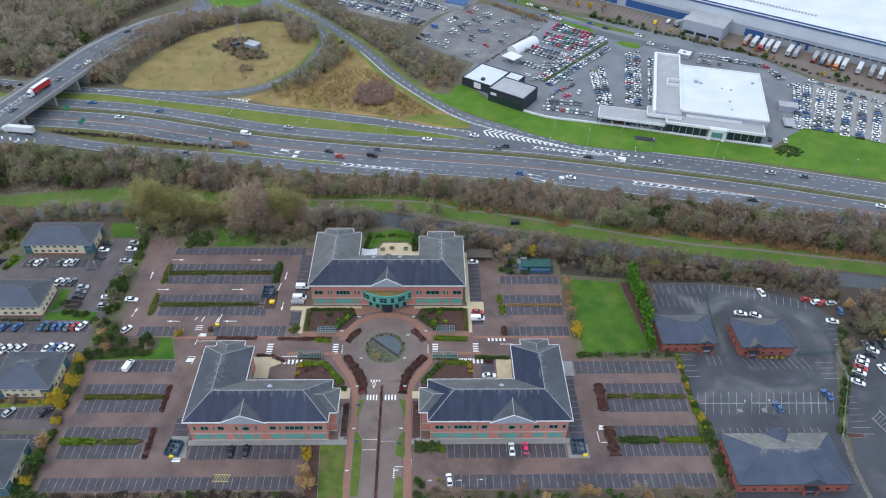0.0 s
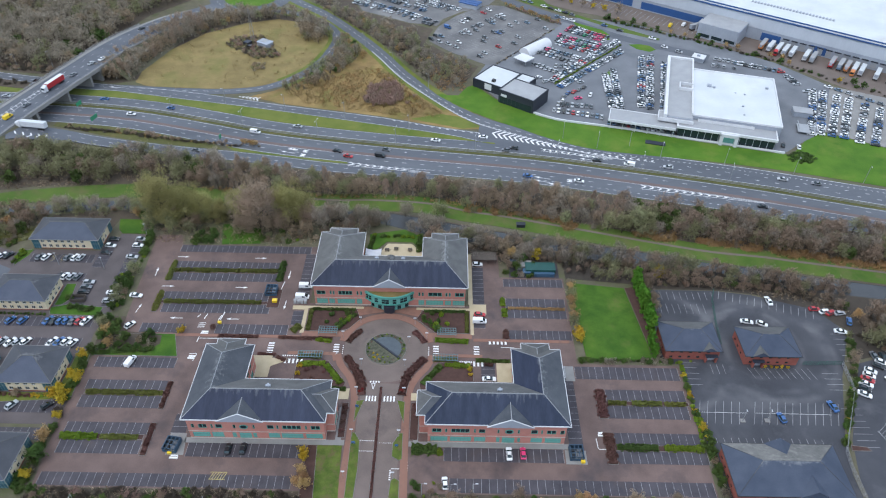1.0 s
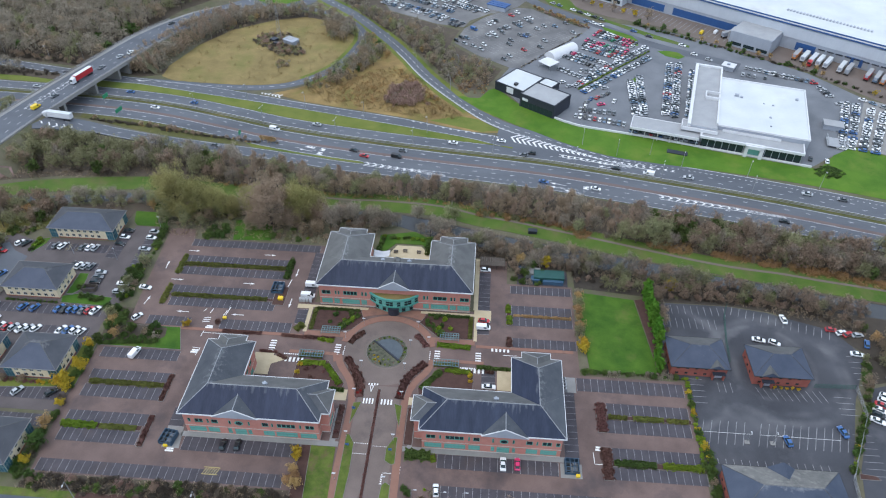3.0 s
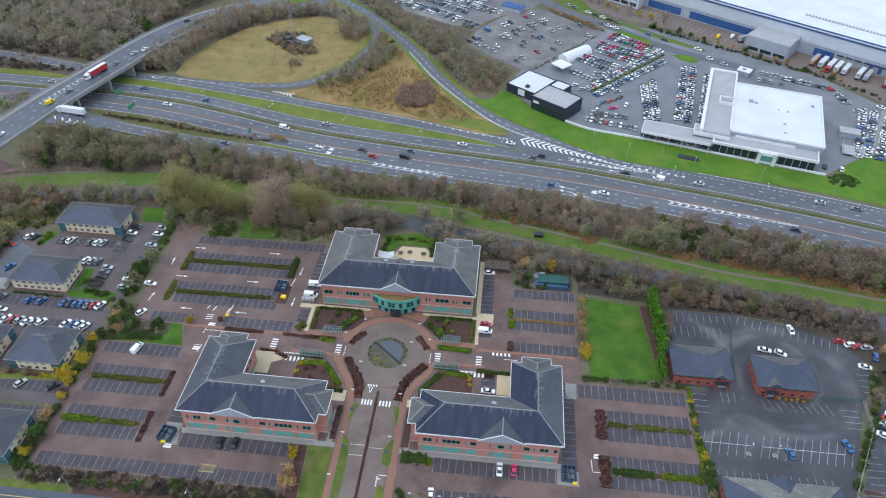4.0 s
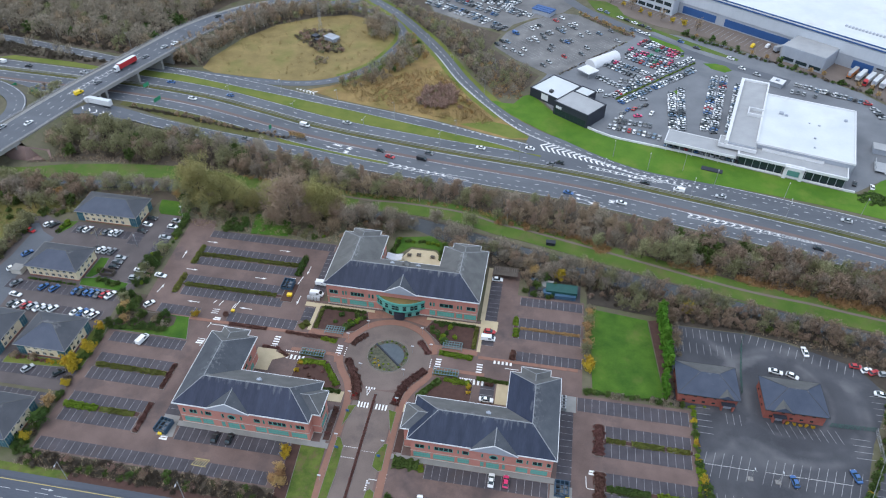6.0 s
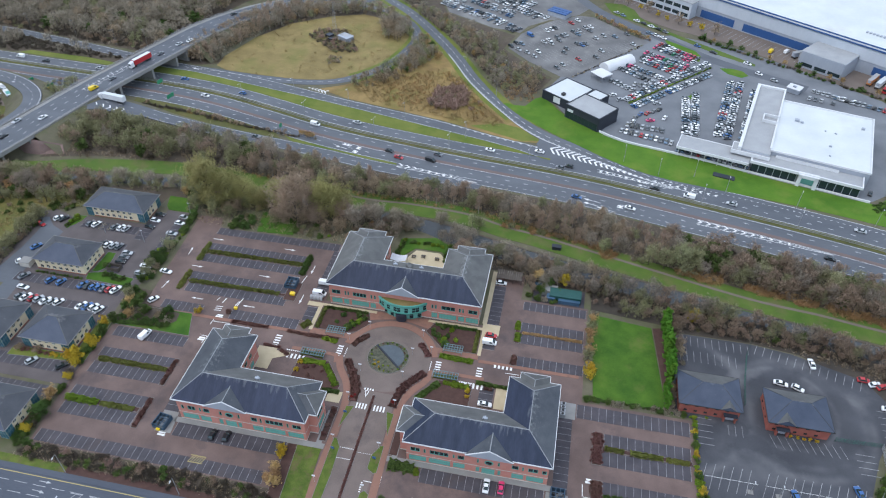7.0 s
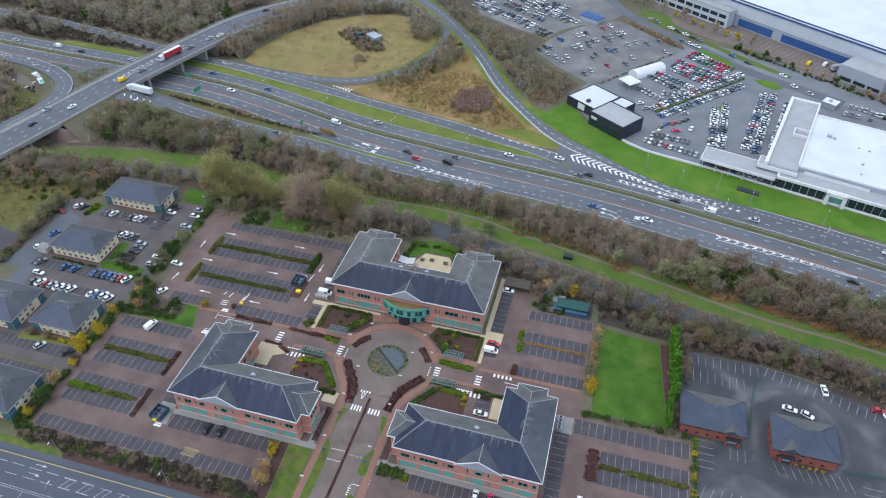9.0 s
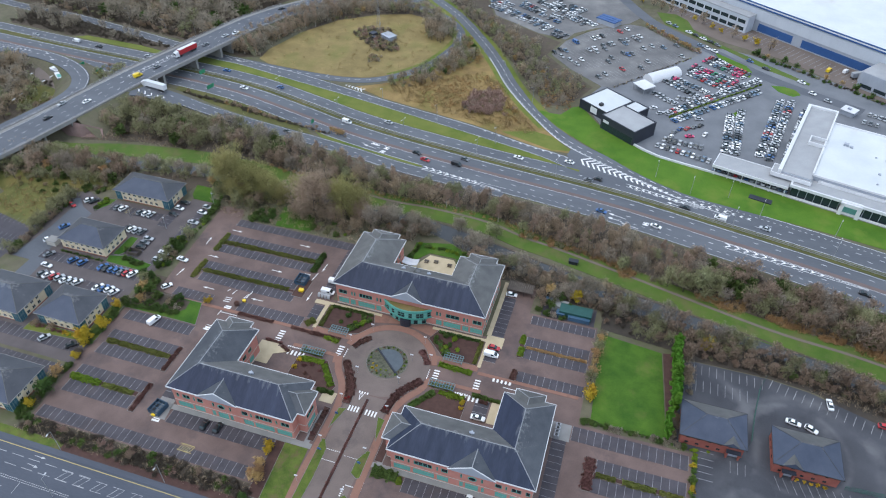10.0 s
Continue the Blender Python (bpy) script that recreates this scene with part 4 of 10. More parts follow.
RAMP = spline([(-520, 214, 0), (-400, 204, 0), (-345, 199, 0), (-327, 198, 0.3), (-311, 197.6, 1.0), (-294, 195.5, 2.0), (-277.5, 190.8, 3.2), (-263, 184.4, 4.5), (-247.5, 173.2, 6.2), (-238.5, 159.5, 7.6), (-237, 146, 7.95), (-240, 131, 7.95), (-245, 112, 7.96), (-252, 86, 7.96), (-263, 52, 7.96), (-280, 10, 7.96)], 5)
ribbon(Build(), RAMP, -4.6, 4.6, 0.09, 0.4).put("ramp_road", ROAD, None, "asphalt ramp climbing to the bridge", "road", "structure")


def embankment(curve, half, mat, name, label, foot=1.7, flanks=(1, -1)):
    """Sloping earth sides below a raised road."""
    b = Build()
    for s in flanks:
        top = sides(curve, s * half)
        low = [np.array((*q[:2], 0.0)) for q in [sides(curve, s * (half + foot * max(0.05, curve[i][2])))[i] for i in range(len(curve))]]
        top = [np.array((*q[:2], q[2] - 0.25)) for q in top]
        strip(b, top if s < 0 else low, low if s < 0 else top, 0.0, 0.05)
    b.put(name, mat, None, label, "embankment", "structure")


slab("verge", [(-296, 225.8), (-262, 223.6), (-226, 221.6), (-226, 225), (-250, 228.6), (-290, 230)], -0.2, 0.088, ROUGH_GRASS, "green verge between two roads", "verge")
slab("leaf_litter", [(-350, 255), (-316, 248.4), (-250, 236.8), (-226, 231.6), (-226, 225.2), (-250, 228.8), (-290, 230.2), (-300, 226.4), (-350, 231)], -0.2, 0.084, LITTER, "dark leaf litter below a roadside thicket", "ground")
embankment(stretch_of(SLIP_W, -216, -176), 7.8, SCRUB, "earth_bank", "scrubby earth bank below the slip road's nose", 1.4, (-1,))
embankment(stretch_of(SLIP_W, -216, -126), 4.2, SCRUB, "earth_bank", "scrubby earth bank below the slip road")
slab("rough_mound", [(-283, 163), (-270, 167), (-261, 166), (-254, 158), (-258, 149), (-270, 146), (-282, 150)], -0.2, 0.12, MEADOW, "yellowing rough grass mound inside the ramp", "meadow")
embankment(RAMP, 4.8, SCRUB, "earth_bank", "scrubby earth bank below the ramp")
embankment([q for q in BRIDGE if 134 <= q[1] <= 186], 10.4, SCRUB, "earth_bank", "scrubby earth bank between two bridge spans")
embankment([q for q in BRIDGE if 240 <= q[1]], 10.4, SCRUB, "earth_bank", "scrubby earth bank below the bridge road")
embankment([q for q in BRIDGE if q[1] <= 86], 10.4, SCRUB, "earth_bank", "scrubby earth bank below the bridge road")

# the road past the site's south side
slab("site_yard", [(-288, 188), (-281, 187), (-268, 178), (-257, 168.5), (-255, 161), (-262, 166), (-276, 172), (-288, 178)], -0.2, 0.07, SERVICE, "bare earth works yard inside the ramp", "paving")
slab("south_road", rect(-420, -46, 420, -27.0), -0.2, 0.06, DARK_ROAD, "dark asphalt road past the office park", "road")
slab("south_pavement", rect(-420, -27.0, -26, -25.0), -0.2, 0.15, DARK_ROAD, "dark tarmac footway along the road", "pavement")
slab("south_grass", rect(-420, -25.0, -99.6, -22.4), -0.2, 0.12, WORN_GRASS, "narrow rough grass verge beside the footway", "verge")
slab("south_verge", rect(-99.6, -25.0, -26, -22.4), -0.2, 0.12, SOIL, "dark mulch strip beside the footway", "planting bed")

# leaf litter below the woods
for pts in ([(-207, 241), (-240, 245), (-300, 254), (-420, 266), (-560, 330), (-420, 470), (-180, 470), (-164, 372), (-194, 330), (-208, 290)], [(-340, 182), (-300, 189), (-288, 182), (-280, 172), (-262, 164), (-250, 140), (-262, 112), (-300, 104), (-380, 150)], [(-92, 366), (-70, 336), (-41, 301), (-25, 278), (-10, 254), (3, 236), (12, 238), (19, 250), (24, 264), (6, 280), (-9, 297), (-4, 317), (-20, 325), (-54, 344), (-66, 372)],
            [(-197, 238), (-184, 234), (-172, 238), (-173, 254), (-166, 276), (-150, 303), (-128, 320), (-108, 328), (-88, 322), (-70, 300), (-70, 310), (-80, 326), (-101, 336), (-131, 338.5), (-155, 328), (-176, 304), (-187, 276)]):
    slab("leaf_litter", pts, -0.2, 0.082, LITTER, "dark leaf litter below bare woods", "ground")
for i, pts in enumerate(([(-213, 127), (-205, 129), (-182, 134.5), (-140, 137.5), (-110, 135), (-60, 130), (-20, 130.6), (10, 127.2), (32, 120), (60, 113.4), (85, 107.6), (112, 102.4), (140, 98.4), (160, 94.4), (200, 86), (300, 62), (320, 74), (240, 98), (190, 112), (145, 123), (115, 129), (60, 140), (30, 145), (-20, 148.4), (-60, 151), (-110, 157.6), (-125, 160.6), (-160, 162), (-206, 160)],
                         [(-121, 103), (-104, 103), (-100, 96.4), (-91, 96.4), (-91, 109.4), (-72, 108), (-72, 96.4), (-47, 96.4), (-45, 112), (-30, 112), (-31, 113), (-80, 117), (-120, 117.8), (-150, 116.4), (-166, 113), (-166, 105.6), (-137, 105.4), (-136, 111.4), (-122, 111.4)],
                         [(-3, 94), (27.4, 92.4), (27.8, 88), (54, 88), (54, 78.6), (80, 76), (84, 73.4), (112, 73.4), (128, 71.4), (146, 63), (158, 52), (151, 37.6), (170, 43), (250, 44), (250, 60), (150, 74), (110, 81.6), (80, 87.6), (45, 94), (20, 99), (-3, 104.6)],
                         [(-118, -17.2), (-34.5, -17.2), (-33, -22.2), (-118, -22.2)], [(-5, -17.1), (92, -17.1), (92, -23), (-5, -23)], [(-121, 53), (-113, 53), (-112.6, 46), (-97, 44), (-96.4, 40), (-100, 36.4), (-119, 34.6)])):
    slab("leaf_litter", pts, -0.2, 0.045 if i < 5 else 0.18, DARK_LITTER if i == 2 else LITTER, "dark leaf litter below bare trees", "ground")


# ---- buildings ----
def hip(b, x0, y0, x1, y1, z, rise, along=None, ends=(True, True), rot=None):
    """A hipped roof over a rectangle; ends False: the ridge runs to that end."""
    w, d = x1 - x0, y1 - y0
    along = along or ("x" if w >= d else "y")
    if along == "x":
        h, ym = d / 2, (y0 + y1) / 2
        r0, r1 = (x0 + (h if ends[0] else 0), ym, z + rise), (x1 - (h if ends[1] else 0), ym, z + rise)
    else:
        h, xm = w / 2, (x0 + x1) / 2
        r0, r1 = (xm, y0 + (h if ends[0] else 0), z + rise), (xm, y1 - (h if ends[1] else 0), z + rise)
    c = [(x0, y0, z), (x1, y0, z), (x1, y1, z), (x0, y1, z)]
    if along == "x":
        b.quad(c[0], c[1], r1, r0).quad(c[2], c[3], r0, r1).tri(c[1], c[2], r1).tri(c[3], c[0], r0)
    else:
        b.quad(c[1], c[2], r1, r0).quad(c[3], c[0], r0, r1).tri(c[0], c[1], r0).tri(c[2], c[3], r1)
    b.quad(c[3], c[2], c[1], c[0])
    return c, r0, r1


def caps(b, edges, r=0.13):
    for p, q in edges:
        b.tube(p, q, r, r, 5)


def facade(b, p0, p1, z0, z1, openings=(), depth=0.22):
    """A wall face from p0 to p1 (outside on its right) with real openings and their reveals."""
    p0, p1 = Vector((*p0, 0)), Vector((*p1, 0))
    length = (p1 - p0).length
    d = (p1 - p0) / length
    n = Vector((d.y, -d.x, 0))
    at = lambda u, v, k=0.0: p0 + d * u + Vector((0, 0, v)) - n * k
    us = sorted({0, length, *[o[0] for o in openings], *[o[1] for o in openings]})
    vs = sorted({z0, z1, *[o[2] for o in openings], *[o[3] for o in openings]})
    for i in range(len(us) - 1):
        for j in range(len(vs) - 1):
            um, vm = (us[i] + us[i + 1]) / 2, (vs[j] + vs[j + 1]) / 2
            if any(o[0] < um < o[1] and o[2] < vm < o[3] for o in openings):
                continue
            b.quad(at(us[i], vs[j]), at(us[i + 1], vs[j]), at(us[i + 1], vs[j + 1]), at(us[i], vs[j + 1]))
    for u0, u1, v0, v1 in openings:
        for q in (((u0, v0), (u1, v0)), ((u1, v0), (u1, v1)), ((u1, v1), (u0, v1)), ((u0, v1), (u0, v0))):
            (a, c), (e, f) = q
            b.quad(at(a, c), at(e, f), at(e, f, depth), at(a, c, depth))
    return at


def window(parent, at, u0, u1, v0, v1, frame_mat, pane_mat, cols=2, rows=1, bar=0.14, depth=0.2, name="window"):
    f = Build()

    def member(a0, a1, c0, c1):
        pts = [at(a0, c0, depth - 0.10), at(a1, c0, depth - 0.10), at(a1, c1, depth - 0.10), at(a0, c1, depth - 0.10)]
        back = [at(a0, c0, depth), at(a1, c0, depth), at(a1, c1, depth), at(a0, c1, depth)]
        f.quad(*pts)
        for i in range(4):
            f.quad(pts[i], back[i], back[(i + 1) % 4], pts[(i + 1) % 4])

    for i in range(cols + 1):
        u = u0 + (u1 - u0) * i / cols
        a0 = min(max(u - bar / 2, u0), u1 - bar)
        member(a0, a0 + bar, v0, v1)
    for j in range(rows + 1):
        v = v0 + (v1 - v0) * j / rows
        c0 = min(max(v - bar / 2, v0), v1 - bar)
        member(u0, u1, c0, c0 + bar)
    ob = part(name, f, frame_mat, parent)
    part("pane", Build().quad(at(u0, v0, depth - 0.02), at(u1, v0, depth - 0.02), at(u1, v1, depth - 0.02), at(u0, v1, depth - 0.02)), pane_mat, ob)
    return ob


EAVE, TOP, RISE = 10.9, 10.35, 5.2


def office_block(name, label, outline, rects, roofs, fronts, gable, vents=()):
    """A two-storey brick office under hipped slate roofs. rects: wall boxes; roofs: hips; fronts: wall faces with windows."""
    home = base(name, label, "office building")
    walls = Build()
    wins = []
    for p0, p1, ops in fronts:
        at = facade(walls, p0, p1, 0.0, TOP, [o[:4] for o in ops if o[4] != "oval"])
        wins.append((at, ops))
    part("wall", walls, BRICK, home)
    # stone bands at the foot and between the storeys
    band = Build()
    for p0, p1, ops in fronts:
        a, c = Vector((*p0, 0)), Vector((*p1, 0))
        d = (c - a).normalized()
        angle = math.atan2(d.y, d.x)
        m = Matrix.Translation(a) @ Matrix.Rotation(angle, 4, "Z")
        band.box(-0.03, -0.05, 0.0, (c - a).length + 0.03, 0.02, 0.5, m)
        band.box(-0.03, -0.04, 3.75, (c - a).length + 0.03, 0.02, 4.0, m)
    part("stone_band", band, PALE_STONE, home)
    for at, ops in wins:
        for u0, u1, v0, v1, kind in ops:
            if kind == "oval":
                mid_u, mid_v = (u0 + u1) / 2, (v0 + v1) / 2
                rim = lambda f, k: [at(mid_u + (u1 - u0) / 2 * f * math.cos(a), mid_v + (v1 - v0) / 2 * f * math.sin(a), k) for a in np.linspace(0, 2 * math.pi, 17)[:-1]]
                e = Build()
                for ring in (rim(1.0, -0.12), rim(0.72, -0.12), rim(1.0, 0.0)):
                    e.v += [tuple(q) for q in ring]
                for i in range(16):
                    j = (i + 1) % 16
                    e.f += [(i, j, 16 + j, 16 + i), (32 + i, 32 + j, j, i)]
                oval = part("oval_window", e, TEAL, home, "oval teal window below the gable")
                g = Build()
                g.v = [tuple(q) for q in rim(0.74, -0.06)]
                g.f = [tuple(range(16))]
                part("pane", g, GLASS, oval)
            elif kind == "glazed":
                window(home, at, u0, u1, v0, v1, TEAL, TEAL_GLASS, max(2, round((u1 - u0) / 1.1)), 2)
            else:
                window(home, at, u0, u1, v0, v1, TEAL, GLASS, max(1, round((u1 - u0) / 1.5)), 1, 0.22)
    for x0, y0, x1, y1, z, rise, along, ends, *open_corners in roofs:
        roof, ridge = Build(), Build()
        c, r0, r1 = hip(roof, x0, y0, x1, y1, z, rise, along, ends)
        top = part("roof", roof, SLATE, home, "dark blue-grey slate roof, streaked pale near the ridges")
        # slopes turned from the south drawn paler: sky light put into the slate
        top.data.materials.append(SLATE_LIGHT)
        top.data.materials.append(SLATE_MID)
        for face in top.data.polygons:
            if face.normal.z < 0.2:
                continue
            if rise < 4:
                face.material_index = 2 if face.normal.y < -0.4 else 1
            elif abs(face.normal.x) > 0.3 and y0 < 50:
                # front offices: the western wing mid-toned both sides, the eastern on its outer side
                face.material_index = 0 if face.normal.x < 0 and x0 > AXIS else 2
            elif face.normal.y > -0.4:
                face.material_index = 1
        caps(ridge, [(r0, r1)])
        for end, r, pair in ((0, r0, (0, 1) if along == "y" else (3, 0)), (1, r1, (2, 3) if along == "y" else (1, 2))):
            if ends[end]:
                caps(ridge, [(c[j], r) for j in pair if j not in open_corners], 0.12)
        part("ridge_capping", ridge, LEAD, top)
    fascia = Build()
    k = len(outline)
    for i in range(k):
        a, c = Vector((*outline[i], 0)), Vector((*outline[(i + 1) % k], 0))
        d = c - a
        m = Matrix.Translation(a) @ Matrix.Rotation(math.atan2(d.y, d.x), 4, "Z")
        fascia.box(-0.12, -0.12, EAVE - 0.38, d.length + 0.12, 0.06, EAVE + 0.05, m)
    part("fascia", fascia, WHITE, home, "white eaves gutter and fascia")
    if gable:
        gx, half, y, rise, back = gable
        g = Build()
        zg = EAVE - 0.05
        g.quad((gx - half, y, zg), (gx, y, zg + rise), (gx, back, zg + rise), (gx - half, back - 1.5, zg)).quad((gx, y, zg + rise), (gx + half, y, zg), (gx + half, back - 1.5, zg), (gx, back, zg + rise))
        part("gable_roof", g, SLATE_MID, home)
        ped = Build().prism([(gx - half, y), (gx + half, y), (gx + half, y + 0.3), (gx - half, y + 0.3)], zg - 0.4, zg)
        ped.tri((gx - half, y, zg), (gx + half, y, zg), (gx, y, zg + rise))
        part("pediment", ped, GREY_METAL, home, "pale grey metal gable")
        caps_b = Build()
        for s in (-1, 1):
            caps_b.tube((gx + s * (half + 0.2), y - 0.05, zg), (gx, y - 0.05, zg + rise + 0.1), 0.16, 0.16, 5)
        part("gable_trim", caps_b, WHITE, home)
        part("ridge_capping", Build().tube((gx, y, zg + rise), (gx, back, zg + rise), 0.15, 0.15, 5), LEAD, home)
    for x, y, z in vents:
        v = Build().box(x - 0.75, y - 0.35, z - 1.0, x + 0.75, y + 0.35, z + 0.4)
        v.box(x - 0.25, y - 0.6, z - 0.8, x + 0.25, y + 0.6, z + 0.55)
        part("roof_vent", v, GREY_METAL, home, "grey louvred roof vent")
    return home


def rows_for(length, start, end, pitch=3.6, glazed=True):
    """Regular windows on a plain side wall."""
    ops, u = [], start
    while u + 2.4 < length - end:
        ops.append((u, u + 2.2, 5.4, 7.3, "plain"))
        ops.append((u - 0.3, u + 2.5, 0.7, 3.2, "glazed" if glazed else "plain"))
        u += pitch
    return ops


def span(pairs, x0, v0, v1, kind):
    return [(a - x0, b - x0, v0, v1, kind) for a, b in pairs]


# west front block (A) and east front block, mirror images
west_front = span([(-73.0, -72.0), (-70.8, -68.1), (-66.9, -66.2), (-65.5, -63.3), (-60.0, -59.1), (-53.8, -53.1), (-49.4, -47.2), (-46.4, -45.7), (-44.6, -38.7), (-37.5, -36.8), (-35.7, -32.7)], -74.2, 5.35, 7.4, "plain") \
    + span([(-73.2, -67.7), (-67.1, -63.4), (-60.7, -59.4), (-54.2, -53.0), (-49.3, -45.7), (-45.2, -38.4), (-37.5, -32.3)], -74.2, 0.7, 3.3, "glazed") + span([(-58.5, -54.7)], -74.2, 0.2, 3.3, "glazed") + span([(-58.0, -55.2)], -74.2, 5.3, 7.5, "oval")
office_block("office_block", "red brick two-storey office with teal windows and slate roof",
             [(-75.15, 0), (-30.6, 0), (-30.6, 3.4), (-28, 3.4), (-28, 12.95), (-30.6, 12.95), (-30.6, 16.35), (-58.75, 16.35), (-58.75, 30.9), (-62.2, 30.9), (-62.2, 33.45), (-71.7, 33.45), (-71.7, 30.9), (-75.15, 30.9)],
             None,
             [(-75.15, 0, -30.6, 16.35, EAVE, RISE, "x", (True, True), 3), (-75.15, 8.18, -58.75, 30.9, EAVE + 0.008, RISE, "y", (False, True)), (-71.7, 20, -62.2, 33.45, EAVE, 3.1, "y", (True, True)), (-44, 3.4, -28, 12.95, EAVE, 3.1, "x", (True, True))],
             [((-74.2, 0.95), (-31.5, 0.95), west_front), ((-31.5, 0.95), (-31.5, 4.3), []), ((-31.5, 4.3), (-28.9, 4.3), []), ((-28.9, 4.3), (-28.9, 12.1), [(1.2, 6.4, 0.7, 3.2, "glazed"), (1.4, 6.2, 5.4, 7.3, "plain")]), ((-28.9, 12.1), (-31.5, 12.1), []),
              ((-31.5, 12.1), (-31.5, 15.4), []), ((-31.5, 15.4), (-59.7, 15.4), rows_for(28.2, 1.5, 1)), ((-59.7, 15.4), (-59.7, 30), rows_for(14.6, 1.2, 0.8)), ((-59.7, 30), (-63.1, 30), []), ((-63.1, 30), (-63.1, 32.5), []),
              ((-63.1, 32.5), (-70.8, 32.5), rows_for(7.7, 1, 0.6)), ((-70.8, 32.5), (-70.8, 30), []), ((-70.8, 30), (-74.2, 30), []), ((-74.2, 30), (-74.2, 0.95), rows_for(29, 1.5, 1))],
             (-56.9, 7.1, -0.35, 3.75, 8.2), [(-49.5, 10.2, 15.2)])
east_front = span([(2.2, 5.2), (6.3, 7.0), (8.2, 14.0), (15.3, 15.9), (16.8, 18.9), (22.7, 23.3), (29.0, 29.7), (33.2, 35.3), (36.3, 36.9), (38.1, 41.1), (42.3, 43.7)], 0.9, 5.35, 7.4, "plain") \
    + span([(1.7, 7.1), (7.9, 14.6), (15.5, 19.1), (22.5, 23.6), (29.2, 30.1), (33.4, 37.0), (37.9, 43.0)], 0.9, 0.7, 3.3, "glazed") + span([(24.3, 28.3)], 0.9, 0.2, 3.3, "glazed") + span([(25.0, 27.8)], 0.9, 5.3, 7.5, "oval")
office_block("office_block", "red brick two-storey office with teal windows and streaked slate roof",
             [(0, 0), (45.08, 0), (45.05, 31.2), (41.5, 31.2), (41.5, 33.8), (31.85, 33.8), (31.85, 31.2), (28.4, 31.2), (28.4, 16.45), (0, 16.45), (0, 12.95), (-2.75, 12.95), (-2.75, 3.35), (0, 3.35)],
             None,
             [(0, 0, 45.08, 16.45, EAVE, RISE, "x", (True, True), 2), (28.4, 8.22, 45.05, 31.2, EAVE + 0.008, RISE, "y", (False, True)), (31.85, 20, 41.5, 33.8, EAVE, 3.1, "y", (True, True)), (-2.75, 3.35, 14, 12.95, EAVE, 3.1, "x", (True, True))],
             [((0.9, 0.95), (44.15, 0.95), east_front), ((44.15, 0.95), (44.15, 30.3), rows_for(29, 1.5, 1)), ((44.15, 30.3), (40.6, 30.3), []), ((40.6, 30.3), (40.6, 32.9), []), ((40.6, 32.9), (32.75, 32.9), rows_for(7.7, 1, 0.6)),
              ((32.75, 32.9), (32.75, 30.3), []), ((32.75, 30.3), (29.3, 30.3), []), ((29.3, 30.3), (29.3, 15.5), rows_for(14.8, 1.2, 0.8)), ((29.3, 15.5), (0.9, 15.5), rows_for(28.4, 1.5, 1)), ((0.9, 15.5), (0.9, 12.05), []),
              ((0.9, 12.05), (-1.85, 12.05), []), ((-1.85, 12.05), (-1.85, 4.25), [(1.4, 6.4, 0.7, 3.2, "glazed"), (1.6, 6.2, 5.4, 7.3, "plain")]), ((-1.85, 4.25), (0.9, 4.25), []), ((0.9, 4.25), (0.9, 0.95), [])],
             (26.4, 7.05, -0.6, 3.75, 8.2), [(23.3, 10.2, 15.2)])
main_front = span([(-42.7, -39.3), (-37.7, -37.0), (-36.6, -35.9), (-34.5, -29.2), (-27.6, -26.9), (-26.3, -25.5)], -43.6, 5.35, 7.4, "plain") + span([(-42.9, -38.8), (-38.2, -36.1), (-35.1, -28.4), (-27.8, -25.7)], -43.6, 0.7, 3.3, "glazed")
main_front += span([(-4.3, -3.5), (-3.0, -2.3), (-0.6, 4.6), (5.9, 6.7), (7.2, 7.9), (9.5, 12.9)], -43.6, 5.35, 7.4, "plain") + span([(-4.3, -2.1), (-1.4, 5.1), (5.8, 8.1), (8.7, 13.3)], -43.6, 0.7, 3.3, "glazed")
